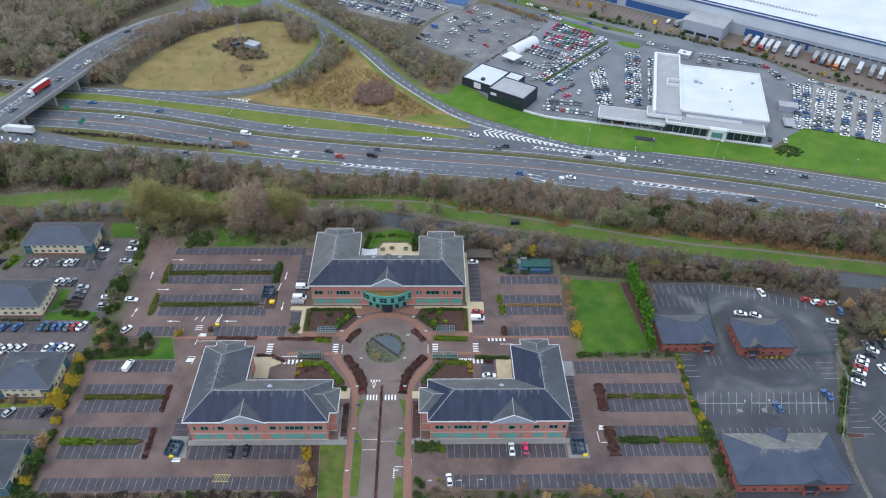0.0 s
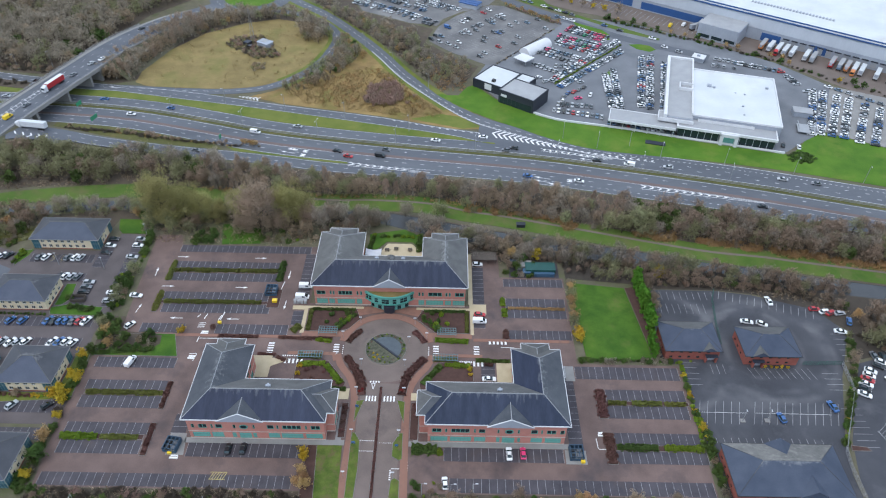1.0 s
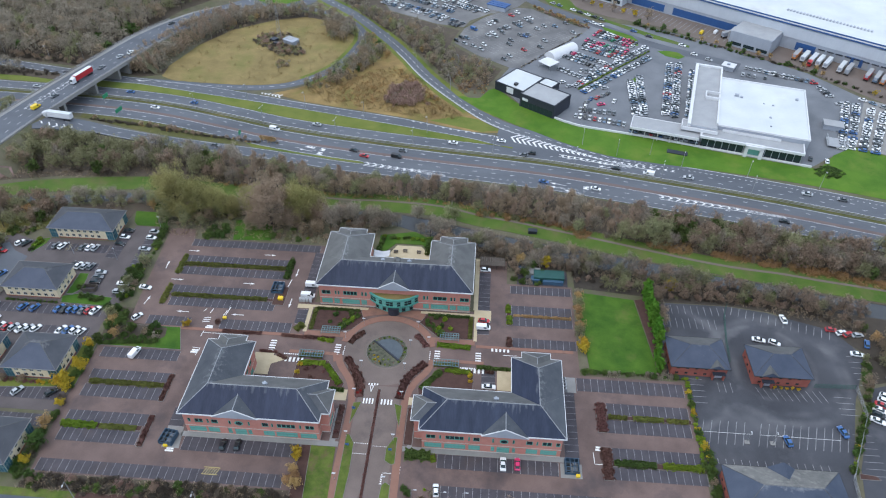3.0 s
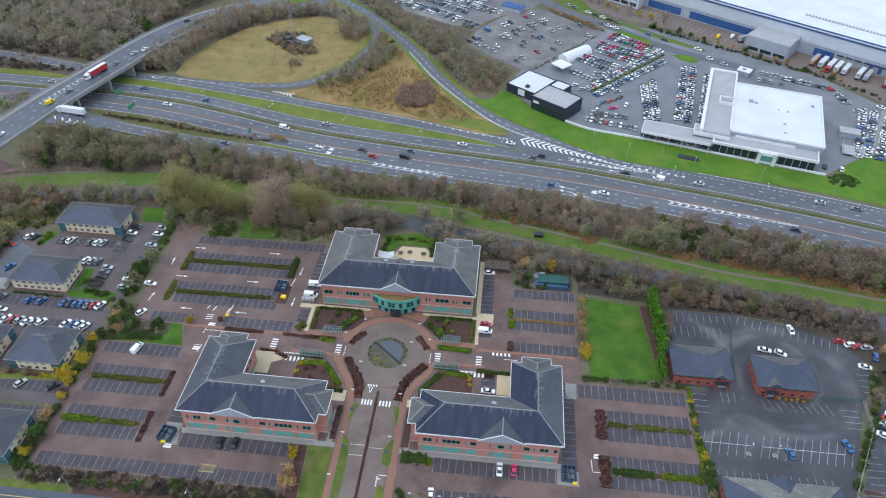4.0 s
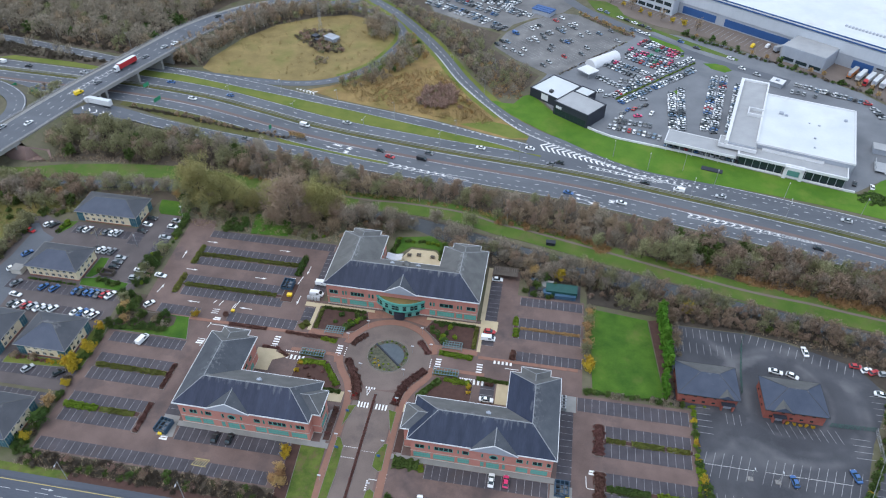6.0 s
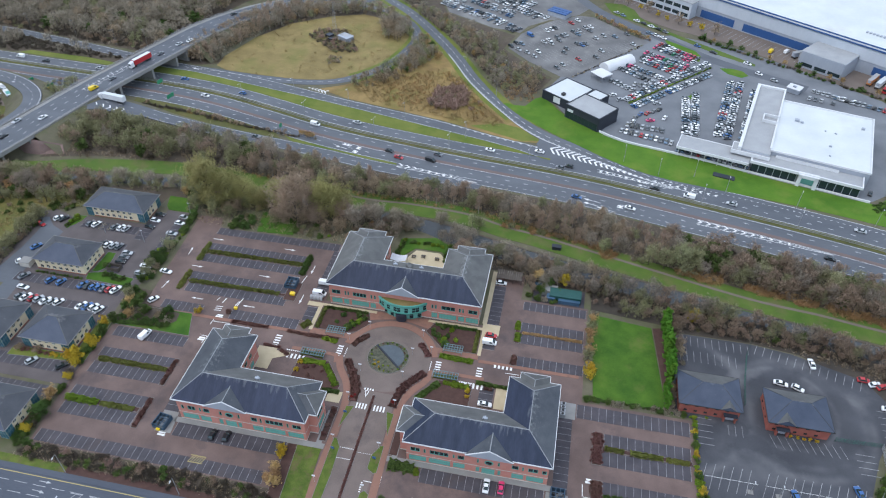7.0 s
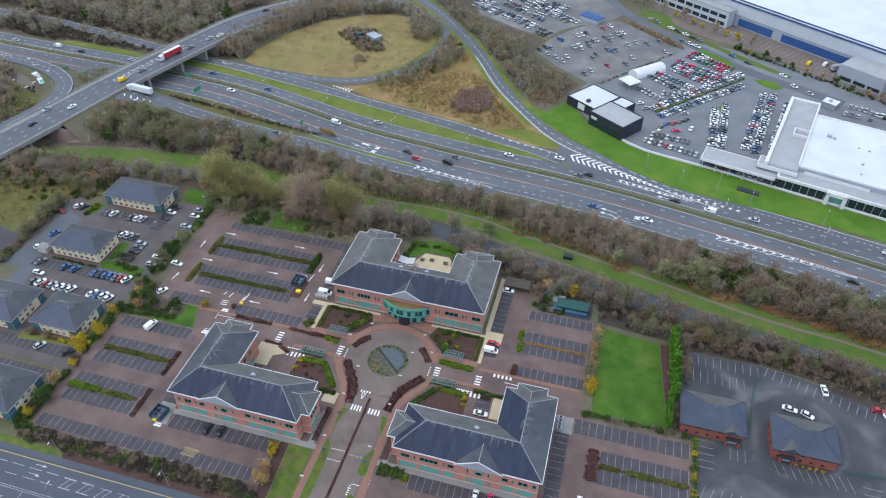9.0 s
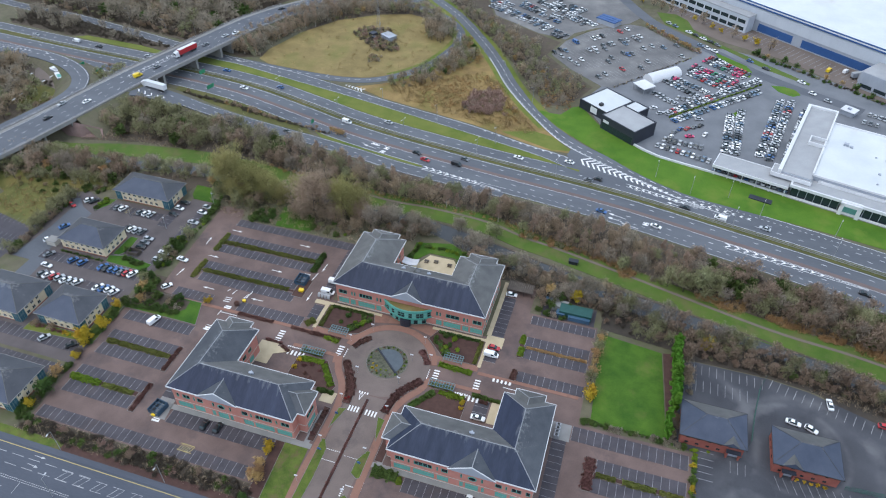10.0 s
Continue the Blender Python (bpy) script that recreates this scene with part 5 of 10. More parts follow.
main_office = office_block("main_office", "large red brick office with slate roof and curved teal glass entrance",
             [(-44.5, 60.5), (14.3, 60.5), (14.3, 89.6), (11.0, 89.6), (11.0, 92.4), (0.1, 92.4), (0.1, 89.6), (-3.3, 89.6), (-3.3, 77.85), (-26.6, 77.85), (-26.6, 91.9), (-30, 91.9), (-30, 94.5), (-41.2, 94.5), (-41.2, 91.9), (-44.5, 91.9)],
             None,
             [(-44.5, 60.5, 14.3, 77.85, EAVE, 5.4, "x", (True, True), 2, 3), (-44.5, 69.18, -26.6, 91.9, EAVE + 0.008, 5.4, "y", (False, True)), (-41.2, 80, -30, 94.5, EAVE, 3.4, "y", (True, True)), (-3.3, 69.18, 14.3, 89.6, EAVE + 0.008, 5.4, "y", (False, True)), (0.1, 78, 11, 92.4, EAVE, 3.4, "y", (True, True))],
             [((-43.6, 61.4), (13.4, 61.4), main_front), ((13.4, 61.4), (13.4, 88.7), rows_for(27, 1.5, 1)), ((13.4, 88.7), (10.1, 88.7), []), ((10.1, 88.7), (10.1, 91.5), []), ((10.1, 91.5), (1.0, 91.5), rows_for(9, 1, 0.6)), ((1.0, 91.5), (1.0, 88.7), []),
              ((1.0, 88.7), (-2.4, 88.7), []), ((-2.4, 88.7), (-2.4, 76.95), rows_for(11.7, 1, 0.6)), ((-2.4, 76.95), (-27.5, 76.95), rows_for(25, 1.5, 1)), ((-27.5, 76.95), (-27.5, 91), rows_for(14, 1.2, 0.8)), ((-27.5, 91), (-30.9, 91), []),
              ((-30.9, 91), (-30.9, 93.6), []), ((-30.9, 93.6), (-40.3, 93.6), rows_for(9.4, 1, 0.6)), ((-40.3, 93.6), (-40.3, 91), []), ((-40.3, 91), (-43.6, 91), []), ((-43.6, 91), (-43.6, 61.4), rows_for(29.6, 1.5, 1))],
             (-15.1, 6.15, 60.2, 3.8, 69), [(-20.5, 72.2, 14.6), (-10.5, 72.2, 14.6)])


def curved_entrance():
    """The bowed glass front of the main office, upper storey jutting over the lower."""
    cx, cy = -15.2, 70.9
    for name, R, z0, z1, n in (("upper_glazing", 13.0, 4.3, 6.8, 14), ("lower_glazing", 11.9, 0.2, 3.8, 12)):
        half = math.asin(9.25 / 13.2) - 0.02
        frame = Build()
        holder = None
        angles = [-math.pi / 2 - half + 2 * half * i / n for i in range(n + 1)]
        p = lambda a, r, z: (cx + r * math.cos(a), cy + r * math.sin(a), z)
        for a in angles:
            frame.tube(p(a, R + 0.03, z0), p(a, R + 0.03, z1), 0.09, 0.09, 4)
        for i in range(n):
            for z in (z0, (z0 + z1) / 2, z1):
                frame.tube(p(angles[i], R + 0.03, z), p(angles[i + 1], R + 0.03, z), 0.08, 0.08, 4)
        holder = part(name, frame, TEAL, main_office)
        for i in range(n):
            part("pane", Build().quad(p(angles[i], R, z0), p(angles[i + 1], R, z0), p(angles[i + 1], R, z1), p(angles[i], R, z1)), GLASS if (i * 7) % 5 < 3 else TEAL_GLASS, holder)
    half = math.asin(9.25 / 13.2)
    angles = [-math.pi / 2 - half + 2 * half * i / 20 for i in range(21)]
    deck = Build()
    for (r0, r1, z0, z1) in ((12.8, 13.3, 3.8, 4.3), (12.75, 13.3, 6.8, 7.8)):
        rim = Build()
        for i in range(20):
            a, c = angles[i], angles[i + 1]
            q = lambda t, r, z: (cx + r * math.cos(t), cy + r * math.sin(t), z)
            rim.quad(q(a, r1, z0), q(c, r1, z0), q(c, r1, z1), q(a, r1, z1)).quad(q(a, r1, z1), q(c, r1, z1), q(c, r0, z1), q(a, r0, z1)).quad(q(c, r0, z0), q(a, r0, z0), q(a, r0, z1), q(c, r0, z1)).quad(q(c, r1, z0), q(a, r1, z0), q(a, r0, z0), q(c, r0, z0))
        part("curved_band", rim, TEAL, main_office, "teal metal band round the bowed front")
    pts = [(cx + 12.8 * math.cos(a), cy + 12.8 * math.sin(a)) for a in angles]
    deck.prism(pts, 7.1, 7.45)
    part("terrace_roof", deck, STRAW, main_office, "mossy brown gravel roof of the bowed front")
    door = Build().prism([(cx + 2.1 * math.cos(t), 58.4 + 1.4 * math.sin(t)) for t in np.linspace(0, 2 * math.pi, 17)[:-1]], 0.1, 3.3)
    part("porch", door, DARK_CLAD, main_office, "dark round entrance porch")


curved_entrance()
peak = Build()
for q in ((-16.5, 70.6, -13.7, 70.6), (-13.7, 70.6, -13.7, 73.4), (-13.7, 73.4, -16.5, 73.4), (-16.5, 73.4, -16.5, 70.6)):
    peak.tri((q[0], q[1], 15.0), (q[2], q[3], 15.0), (-15.1, 71.6, 17.2))
part("roof_peak", peak, SLATE_LIGHT, main_office, "small slate pyramid astride the ridge")


def small_office(name, label, x0, y0, x1, y1, eave, rise, wall, roof_mat, glass_corner=True, porch=None, trim=CONCRETE, gables=()):
    """A two-storey pavilion under a hipped roof, eaves rectangle given."""
    home = base(name, label, "office building")
    s = 0.7
    a, b, c, d = (x0 + s, y0 + s), (x1 - s, y0 + s), (x1 - s, y1 - s), (x0 + s, y1 - s)
    walls = Build()
    hi = eave - 0.15
    for p0, p1 in ((a, b), (b, c), (c, d), (d, a)):
        length = math.dist(p0, p1)
        ops, u = [], 3.6 if glass_corner else 1.6
        while u + 1.6 < length - (3.4 if glass_corner else 1.2):
            wide, tall = (1.4, 1.4) if wall is STONE else (1.1, 0.95)
            ops += [(u, u + wide, 0.8, 0.8 + tall), (u, u + wide, hi - 0.5 - tall, hi - 0.5)]
            u += 2.7 if wall is STONE else 3.2
        at = facade(walls, p0, p1, 0, hi, ops, 0.18)
        for o in ops:
            window(home, at, *o, WHITE if wall is STONE else BLACK, GLASS, 2, 1, 0.07, 0.16)
        if glass_corner:
            for u0 in (0.05, length - 2.9):
                g = Build()
                bay = part("corner_glazing", Build().quad(at(u0, 0.1, -0.06), at(u0 + 2.85, 0.1, -0.06), at(u0 + 2.85, hi - 0.1, -0.06), at(u0, hi - 0.1, -0.06)), BLUE_GLASS, home)
                for i in range(4):
                    g.tube(at(u0 + i * 0.95, 0.1, -0.1), at(u0 + i * 0.95, hi - 0.1, -0.1), 0.06, 0.06, 4)
                for v in (0.15, hi / 2, hi / 2 + 0.5, hi - 0.15):
                    g.tube(at(u0, v, -0.1), at(u0 + 2.85, v, -0.1), 0.06, 0.06, 4)
                part("frame", g, SOLAR, bay)
    part("wall", walls, wall, home)
    band = Build()
    for p0, p1 in ((a, b), (b, c), (c, d), (d, a)):
        m = Matrix.Translation((*p0, 0)) @ Matrix.Rotation(math.atan2(p1[1] - p0[1], p1[0] - p0[0]), 4, "Z")
        band.box(0, -0.04, 0, math.dist(p0, p1), 0.02, 0.45, m)
    part("plinth", band, DARK_BRICK, home)
    roof, ridge = Build(), Build()
    cc, r0, r1 = hip(roof, x0, y0, x1, y1, eave, rise)
    along = "x" if x1 - x0 >= y1 - y0 else "y"
    caps(ridge, [(r0, r1), (cc[0], r0), (cc[3] if along == "x" else cc[1], r0), (cc[2], r1), (cc[1] if along == "x" else cc[3], r1)], 0.11)
    for gx, half, gy, grise, back in gables:
        z = eave + 0.02
        roof.quad((gx - half, gy, z), (gx, gy, z + grise), (gx, back, z + grise), (gx - half, back, z)).quad((gx, gy, z + grise), (gx + half, gy, z), (gx + half, back, z), (gx, back, z + grise)).tri((gx - half, gy, z), (gx + half, gy, z), (gx, gy + (0.8 if gy < back else -0.8), z + grise))
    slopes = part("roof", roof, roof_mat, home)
    # lighter slate by facing: north and side slopes hold sky light as colour
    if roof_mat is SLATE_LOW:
        slopes.data.materials.append(SLATE_PALE if x1 - x0 > 30 else SLATE_LIGHT)
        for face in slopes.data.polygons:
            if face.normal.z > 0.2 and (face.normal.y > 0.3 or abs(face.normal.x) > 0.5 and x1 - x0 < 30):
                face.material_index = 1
    # here the south slopes are the ones painted, in darker slate, as less lit
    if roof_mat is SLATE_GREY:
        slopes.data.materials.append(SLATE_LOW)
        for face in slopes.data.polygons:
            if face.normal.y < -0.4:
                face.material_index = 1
    part("ridge_capping", ridge, SLATE_LIGHT if roof_mat is SLATE_GREY else SLATE_GREY, home)
    gut = Build()
    k = [(x0, y0), (x1, y0), (x1, y1), (x0, y1)]
    for i in range(4):
        p, q = k[i], k[(i + 1) % 4]
        m = Matrix.Translation((*p, 0)) @ Matrix.Rotation(math.atan2(q[1] - p[1], q[0] - p[0]), 4, "Z")
        gut.box(-0.06, -0.08, eave - 0.2, math.dist(p, q) + 0.06, 0.06, eave + 0.04, m)
    part("gutter", gut, trim, home)
    if porch:
        px, w, y = porch
        w *= 0.7
        for s2 in (-1, 1):
            part("porch_pier", Build().box(px + s2 * w - 0.25, y - 0.6, 0, px + s2 * w + 0.25, y + 0.7, 2.8), wall, home)
        part("porch_roof", Build().box(px - w - 0.4, y - 0.8, 2.8, px + w + 0.4, y + 0.72, 3.0), DARK_CLAD, home, "flat dark porch roof")
        part("porch_door", Build().box(px - w + 0.3, y + 0.5, 0.1, px + w - 0.3, y + 0.62, 2.6), GREY_METAL, home)
    return home


small_office("small_office", "buff stone two-storey office with grey slate hipped roof", -164.8, 90.2, -136.3, 104.8, 5.3, 3.6, STONE, SLATE_GREY)
small_office("small_office", "buff stone two-storey office with grey slate hipped roof", -164.9, 54.9, -142.5, 69.6, 5.3, 3.8, STONE, SLATE_GREY, False)
small_office("small_office", "buff stone two-storey office with worn slate hipped roof", -143.9, 17.3, -124.1, 33.5, 5.3, 4.2, STONE, SLATE_GREY)
small_office("small_office", "buff stone two-storey office with dark slate roof", -172.5, 15.0, -149.0, 32.8, 5.3, 4.2, STONE, SLATE_GREY)
small_office("small_office", "buff stone office with dark slate hipped roof", -143.6, -18.4, -122.4, -1.8, 5.3, 4.2, STONE, SLATE_GREY)
small_office("brick_office", "small red brick office with dark slate hipped roof", 83.7, 36.8, 104.1, 51.2, 5.0, 4.0, DARK_BRICK, SLATE_LOW, False, (100.5, 2.6, 36.6), BLACK, [(99.5, 2.6, 36.7, 1.7, 42)])
small_office("brick_office", "small red brick office with dark slate hipped roof", 111.4, 34.9, 131.5, 49.3, 5.0, 4.0, DARK_BRICK, SLATE_LOW, False, (116.5, 2.4, 34.6), BLACK, [(117, 3.0, 34.8, 2.0, 41)])
small_office("brick_office", "long red brick office with weathered slate hipped roof", 92.2, -18.9, 127.2, -0.7, 5.0, 4.8, DARK_BRICK, SLATE_LOW, False, (115, 2.6, -19), BLACK, [(115, 4.2, -19.0, 3.0, -10), (110, 4.2, -0.6, 3.0, -9)])


# ---- car dealership, warehouse and bridge ----
def at_frame(ox, oy, angle):
    return Matrix.Translation((ox, oy, 0)) @ Matrix.Rotation(radians(angle), 4, "Z")


def boxes(name, items, mat, parent, label=""):
    b = Build()
    for q in items:
        b.box(*q)
    return part(name, b, mat, parent, label)


dealer = base("car_showroom", "long white and grey car showroom with glazed front", "car showroom", m=at_frame(126, 187.5, -14.6))
boxes("wall", [(5, 9.5, 0, 49, 64, 8.6)], GREY_METAL, dealer)
boxes("roof", [(5.3, 9.8, 8.6, 48.7, 63.7, 8.9)], WHITE_ROOF, dealer, "white flat roof")
boxes("parapet", [(5, 9.4, 8.6, 49.2, 9.9, 9.5), (5, 63.6, 8.6, 49.2, 64.2, 9.5), (48.7, 9.9, 8.6, 49.2, 63.6, 9.5)], WHITE, dealer)
boxes("wing_wall", [(-9, 5, 0, 4.9, 76, 8.6)], GREY_METAL, dealer)
boxes("wing_roof", [(-8.4, 5.6, 8.6, 4.9, 75.4, 8.8)], GREY_ROOF, dealer, "grey flat roof behind a white parapet")
boxes("wing_parapet", [(-9.6, 4.6, 7.6, -8.0, 76.4, 9.9), (4.4, 9.9, 8.6, 5.2, 76.4, 9.9), (-8, 75.0, 8.0, 4.4, 76.4, 9.9)], WHITE, dealer)
boxes("plant_screen", [(-2.5, 36, 8.6, 5.2, 36.6, 10.4), (-2.5, 42.4, 8.6, 5.2, 43, 10.4), (-2.5, 36.6, 8.6, -1.9, 42.4, 10.4)], WHITE, dealer, "white plant screen on the roof")
boxes("corner_block", [(-12, 3.4, 6.2, 5.4, 11.0, 8.2)], GREY_ROOF, dealer)
boxes("corner_trim", [(-12.3, 3.0, 6.8, -11.9, 11.3, 8.5), (-11.9, 3.0, 6.8, 5.6, 3.4, 8.5), (-11.9, 10.9, 6.8, 5.6, 11.3, 8.5)], WHITE, dealer)
boxes("canopy", [(-36.5, -1.6, 5.3, -2.6, 9.8, 5.7)], GREY_ROOF, dealer, "flat grey canopy over parked cars")
boxes("canopy_edge", [(-36.9, -2.0, 4.7, -2.6, -1.6, 6.0), (-36.9, 9.8, 4.7, -2.6, 10.2, 6.0), (-36.9, -1.6, 4.7, -36.5, 9.8, 6.0)], WHITE, dealer)
for i in range(6):
    part("canopy_post", Build().tube((-35.5 + i * 6.4, -1.0, 0), (-35.5 + i * 6.4, -1.0, 5.3), 0.18, 0.18, 6), WHITE, dealer)
boxes("front_roof", [(-1.5, 0.2, 6.2, 46.5, 9.4, 6.5)], GREY_ROOF, dealer, "grey flat roof over the glazed front")
boxes("front_edge", [(-2.4, -0.6, 5.7, 47.0, 0.2, 7.0), (-2.4, 0.2, 5.7, -1.5, 9.4, 7.0), (46.5, 0.2, 5.7, 47.0, 9.4, 7.0)], WHITE, dealer)
boxes("clerestory", [(8, 8.0, 6.5, 36, 8.4, 7.4), (8, 9.1, 6.5, 36, 9.4, 7.4)], WHITE, dealer)
for i in range(14):
    if not 6 <= i <= 7:
        part("glazing", Build().box(-1.2 + i * 3.4, 0.9, 0.5, 1.95 + i * 3.4, 1.05, 5.7), GLASS, dealer)
        part("mullion", Build().box(1.97 + i * 3.4, 0.7, 0.3, 2.17 + i * 3.4, 1.1, 5.7), GREY_METAL, dealer)
boxes("portal", [(19.6, -1.6, 0, 21.2, 1.4, 6.4), (26.8, -1.6, 0, 28.4, 1.4, 6.4), (19.6, -1.6, 5.0, 28.4, 1.4, 6.6)], WHITE, dealer, "white framed entrance portal")
boxes("portal_glass", [(21.2, 0.8, 0.2, 26.8, 0.95, 5.0)], TEAL_GLASS, dealer)
for x, y, w, h in ((12.5, 44.0, 2.2, 1.1), (15.4, 43.4, 1.4, 0.8), (43.5, 50.5, 1.6, 0.9), (30.0, 26.0, 1.2, 0.6), (31.6, 40.0, 1.0, 0.5), (27.0, 40.6, 0.8, 0.4), (30.4, 17.0, 0.9, 0.5)):
    boxes("roof_unit", [(x, y, 8.9, x + w, y + w * 0.8, 8.9 + h)], GREY_METAL, dealer)
boxes("floor_slab", [(-2, -1.0, 0.05, 47, 9.0, 0.35)], CONCRETE, dealer)
low_wall = base("boundary_wall", "low white wall along the showroom yard", "wall", kind="structure")
edge = spline([(52.6, 209.6), (64.6, 202.8), (84, 198.2), (103, 193.9), (126, 187.3), (150, 181), (176, 174.1)], 5)
part("wall", ribbon(Build(), edge, -0.35, 0.35, 1.1, 1.3), WHITE, low_wall)

for (x0, y0, x1, y1, h, roof_mat, lab) in ((0, 0, 19.0, 21.3, 4.8, WHITE_ROOF, "dark clad showroom with a white flat roof"), (19.2, 9.0, 28.5, 22.5, 4.6, WHITE_ROOF, "dark low showroom block with a white flat roof")):
    home = base("brand_showroom", lab, "car showroom", m=at_frame(20.2, 239.2, -35))
    boxes("wall", [(x0, y0, 0, x1, y1, h)], DARK_CLAD, home)
    boxes("roof", [(x0 + 0.4, y0 + 0.4, h, x1 - 0.4, y1 - 0.4, h + 0.15)], roof_mat, home)
    boxes("parapet", [(x0 - 0.1, y0 - 0.1, h - 0.2, x1 + 0.1, y0 + 0.4, h + 0.5), (x0 - 0.1, y1 - 0.4, h - 0.2, x1 + 0.1, y1 + 0.1, h + 0.5), (x0 - 0.1, y0 + 0.4, h - 0.2, x0 + 0.4, y1 - 0.4, h + 0.5), (x1 - 0.4, y0 + 0.4, h - 0.2, x1 + 0.1, y1 - 0.4, h + 0.5)], DARK_CLAD, home)
    if y0 == 0:
        boxes("sign_panel", [(8, -0.2, 1.2, 12.5, -0.05, 4.6)], WHITE, home, "blank white sign panel")
        boxes("roof_plant", [(10.5, 3.0, h, 12.3, 5.0, h + 1.4)], BLACK, home)
home = base("brand_showroom", "dark glazed showroom with a grey flat roof", "car showroom", m=at_frame(33.9, 221.4, -35))
boxes("wall", [(0, 0, 0, 21.8, 16.6, 7.4)], DARK_CLAD, home)
boxes("roof", [(0.4, 0.4, 7.4, 21.4, 16.2, 7.55)], GREY_ROOF, home)
boxes("parapet", [(-0.1, -0.1, 7.2, 21.9, 0.4, 7.9), (-0.1, 16.2, 7.2, 21.9, 16.7, 7.9), (-0.1, 0.4, 7.2, 0.4, 16.2, 7.9), (21.4, 0.4, 7.2, 21.9, 16.2, 7.9)], DARK_CLAD, home)
for i in range(8):
    part("glazing", Build().box(1.0 + i * 2.5, -0.12, 0.4, 3.3 + i * 2.5, -0.02, 4.0), GLASS, home)
boxes("sign_panel", [(1.6, -0.25, 4.4, 5.2, -0.1, 5.8)], WHITE, home, "white sign panel")

tent = base("white_tunnel", "long white half-round fabric tunnel in a car yard", "marquee", m=at_frame(51.6, 280.4, 45))
t = Build()
N = 12
for i in range(N):
    a, c = math.pi * i / N, math.pi * (i + 1) / N
    q = lambda u, x: (x, -4.2 * math.cos(u), 4.2 * math.sin(u))
    t.quad(q(a, 2), q(a, 24), q(c, 24), q(c, 2))
    t.tri(q(a, 24), (24, 0, 0), q(c, 24)).tri(q(c, 2), (2, 0, 0), q(a, 2))
part("fabric", t, WHITE, tent)
canopy = base("wash_canopy", "flat white canopy on posts in a car yard", "canopy", m=at_frame(45.3, 269.9, -43))
boxes("roof", [(0, 0, 3.4, 9.4, 8.6, 3.8)], WHITE, canopy)
for x, y in ((0.5, 0.5), (8.9, 0.5), (0.5, 8.1), (8.9, 8.1)):
    part("post", Build().tube((x, y, 0), (x, y, 3.4), 0.14, 0.14, 6), STEEL, canopy)
shed = base("yard_shed", "pale grey shed roof in the car yard", "shed", m=at_frame(194, 212, -14.6))
boxes("wall", [(0, 0, 0, 9.5, 6, 2.8)], GREY_METAL, shed)
boxes("roof", [(-0.3, -0.3, 2.8, 9.8, 6.3, 3.1)], GREY_ROOF, shed)
ramp = base("transporter_deck", "grey steel car transporter deck with parked cars", "car transporter", m=at_frame(190, 194, -14.6))
boxes("deck", [(0, 0, 1.1, 9, 9, 1.3), (0, 0, 3.0, 0.3, 9, 3.3), (8.7, 0, 3.0, 9, 9, 3.3)], STEEL, ramp)
for x in (0.15, 8.85):
    for y in (0.2, 4.5, 8.8):
        part("post", Build().tube((x, y, 0), (x, y, 3.0), 0.1, 0.1, 5), STEEL, ramp)
for x, y, w in ((155.4, 277.6, -30),):
    k = base("valet_hut", "small white roofed hut between yards", "hut", m=at_frame(x, y, w))
    boxes("wall", [(0, 0, 0, 7, 6, 2.6)], GREY_METAL, k)
    boxes("roof", [(-0.3, -0.3, 2.6, 7.3, 6.3, 2.9)], WHITE, k)
    boxes("roof_unit", [(2.4, 2.0, 2.9, 4.2, 3.4, 3.7)], GREY_METAL, k)

ware = base("warehouse", "huge grey and blue clad warehouse with a white roof", "warehouse", m=at_frame(118, 372.5, -35.1))
boxes("wall", [(-160, 0, 0, 420, 170, 17.0)], GREY_METAL, ware)
boxes("upper_cladding", [(-160, -0.35, 7.4, 420, -0.02, 14.6)], PALE_CLAD, ware, "pale ribbed upper cladding")
r = Build()
prof = [(-0.9, 16.6), (-0.9, 17.3), (1.6, 18.2), (6, 18.9), (16, 19.6), (90, 22.0), (170, 17.5)]
for i in range(len(prof) - 1):
    (a, z0), (c, z1) = prof[i], prof[i + 1]
    r.quad((-160, a, z0), (420, a, z0), (420, c, z1), (-160, c, z1))
part("roof", r, WHITE_ROOF, ware, "white curved-edge sheet roof")
for y, z, h in ((-0.62, 16.9, 0.8), (-0.62, 15.2, 0.9)):
    boxes("blue_band", [(-160, y - 0.36, z, 420, y, z + h)], BLUE_CLAD, ware)
boxes("eaves_gutter", [(-160, -0.98, 16.1, 420, -0.1, 16.85)], WHITE, ware)
for k in range(26):
    part("roof_vent", Build().box(96 + k * 2.0, 9.6, 18.6, 97.0 + k * 2.0, 11.6, 19.9), GREY_METAL, ware)
for u0, u1 in ((-4, 20.5), (27, 72), (110, 122), (140, 150)):
    boxes("blue_panel", [(u0, -0.12, 0.8, u1, -0.02, 5.6)], BLUE_CLAD, ware)
for i in range(24):
    u = 124 + i * 5.2
    d = part("dock_door", Build().box(u, -0.15, 1.0, u + 3.2, -0.03, 4.8), GREY_ROOF, ware)
    part("dock_shelter", Build().box(u - 0.4, -0.9, 4.8, u + 3.6, 0, 5.3), DARK_CLAD, ware)
boxes("office_annex", [(74.5, -20, 0, 100.5, 0, 9.6)], GREY_METAL, ware, "grey flat-roofed office annex")
boxes("annex_roof", [(74.9, -19.6, 9.6, 100.1, -0.2, 9.75)], GREY_ROOF, ware)
for i in range(3):
    boxes("annex_window", [(76.2 + i * 8.2, -20.08, 1.2, 83 + i * 8.2, -19.98, 3.2)], GLASS, ware)
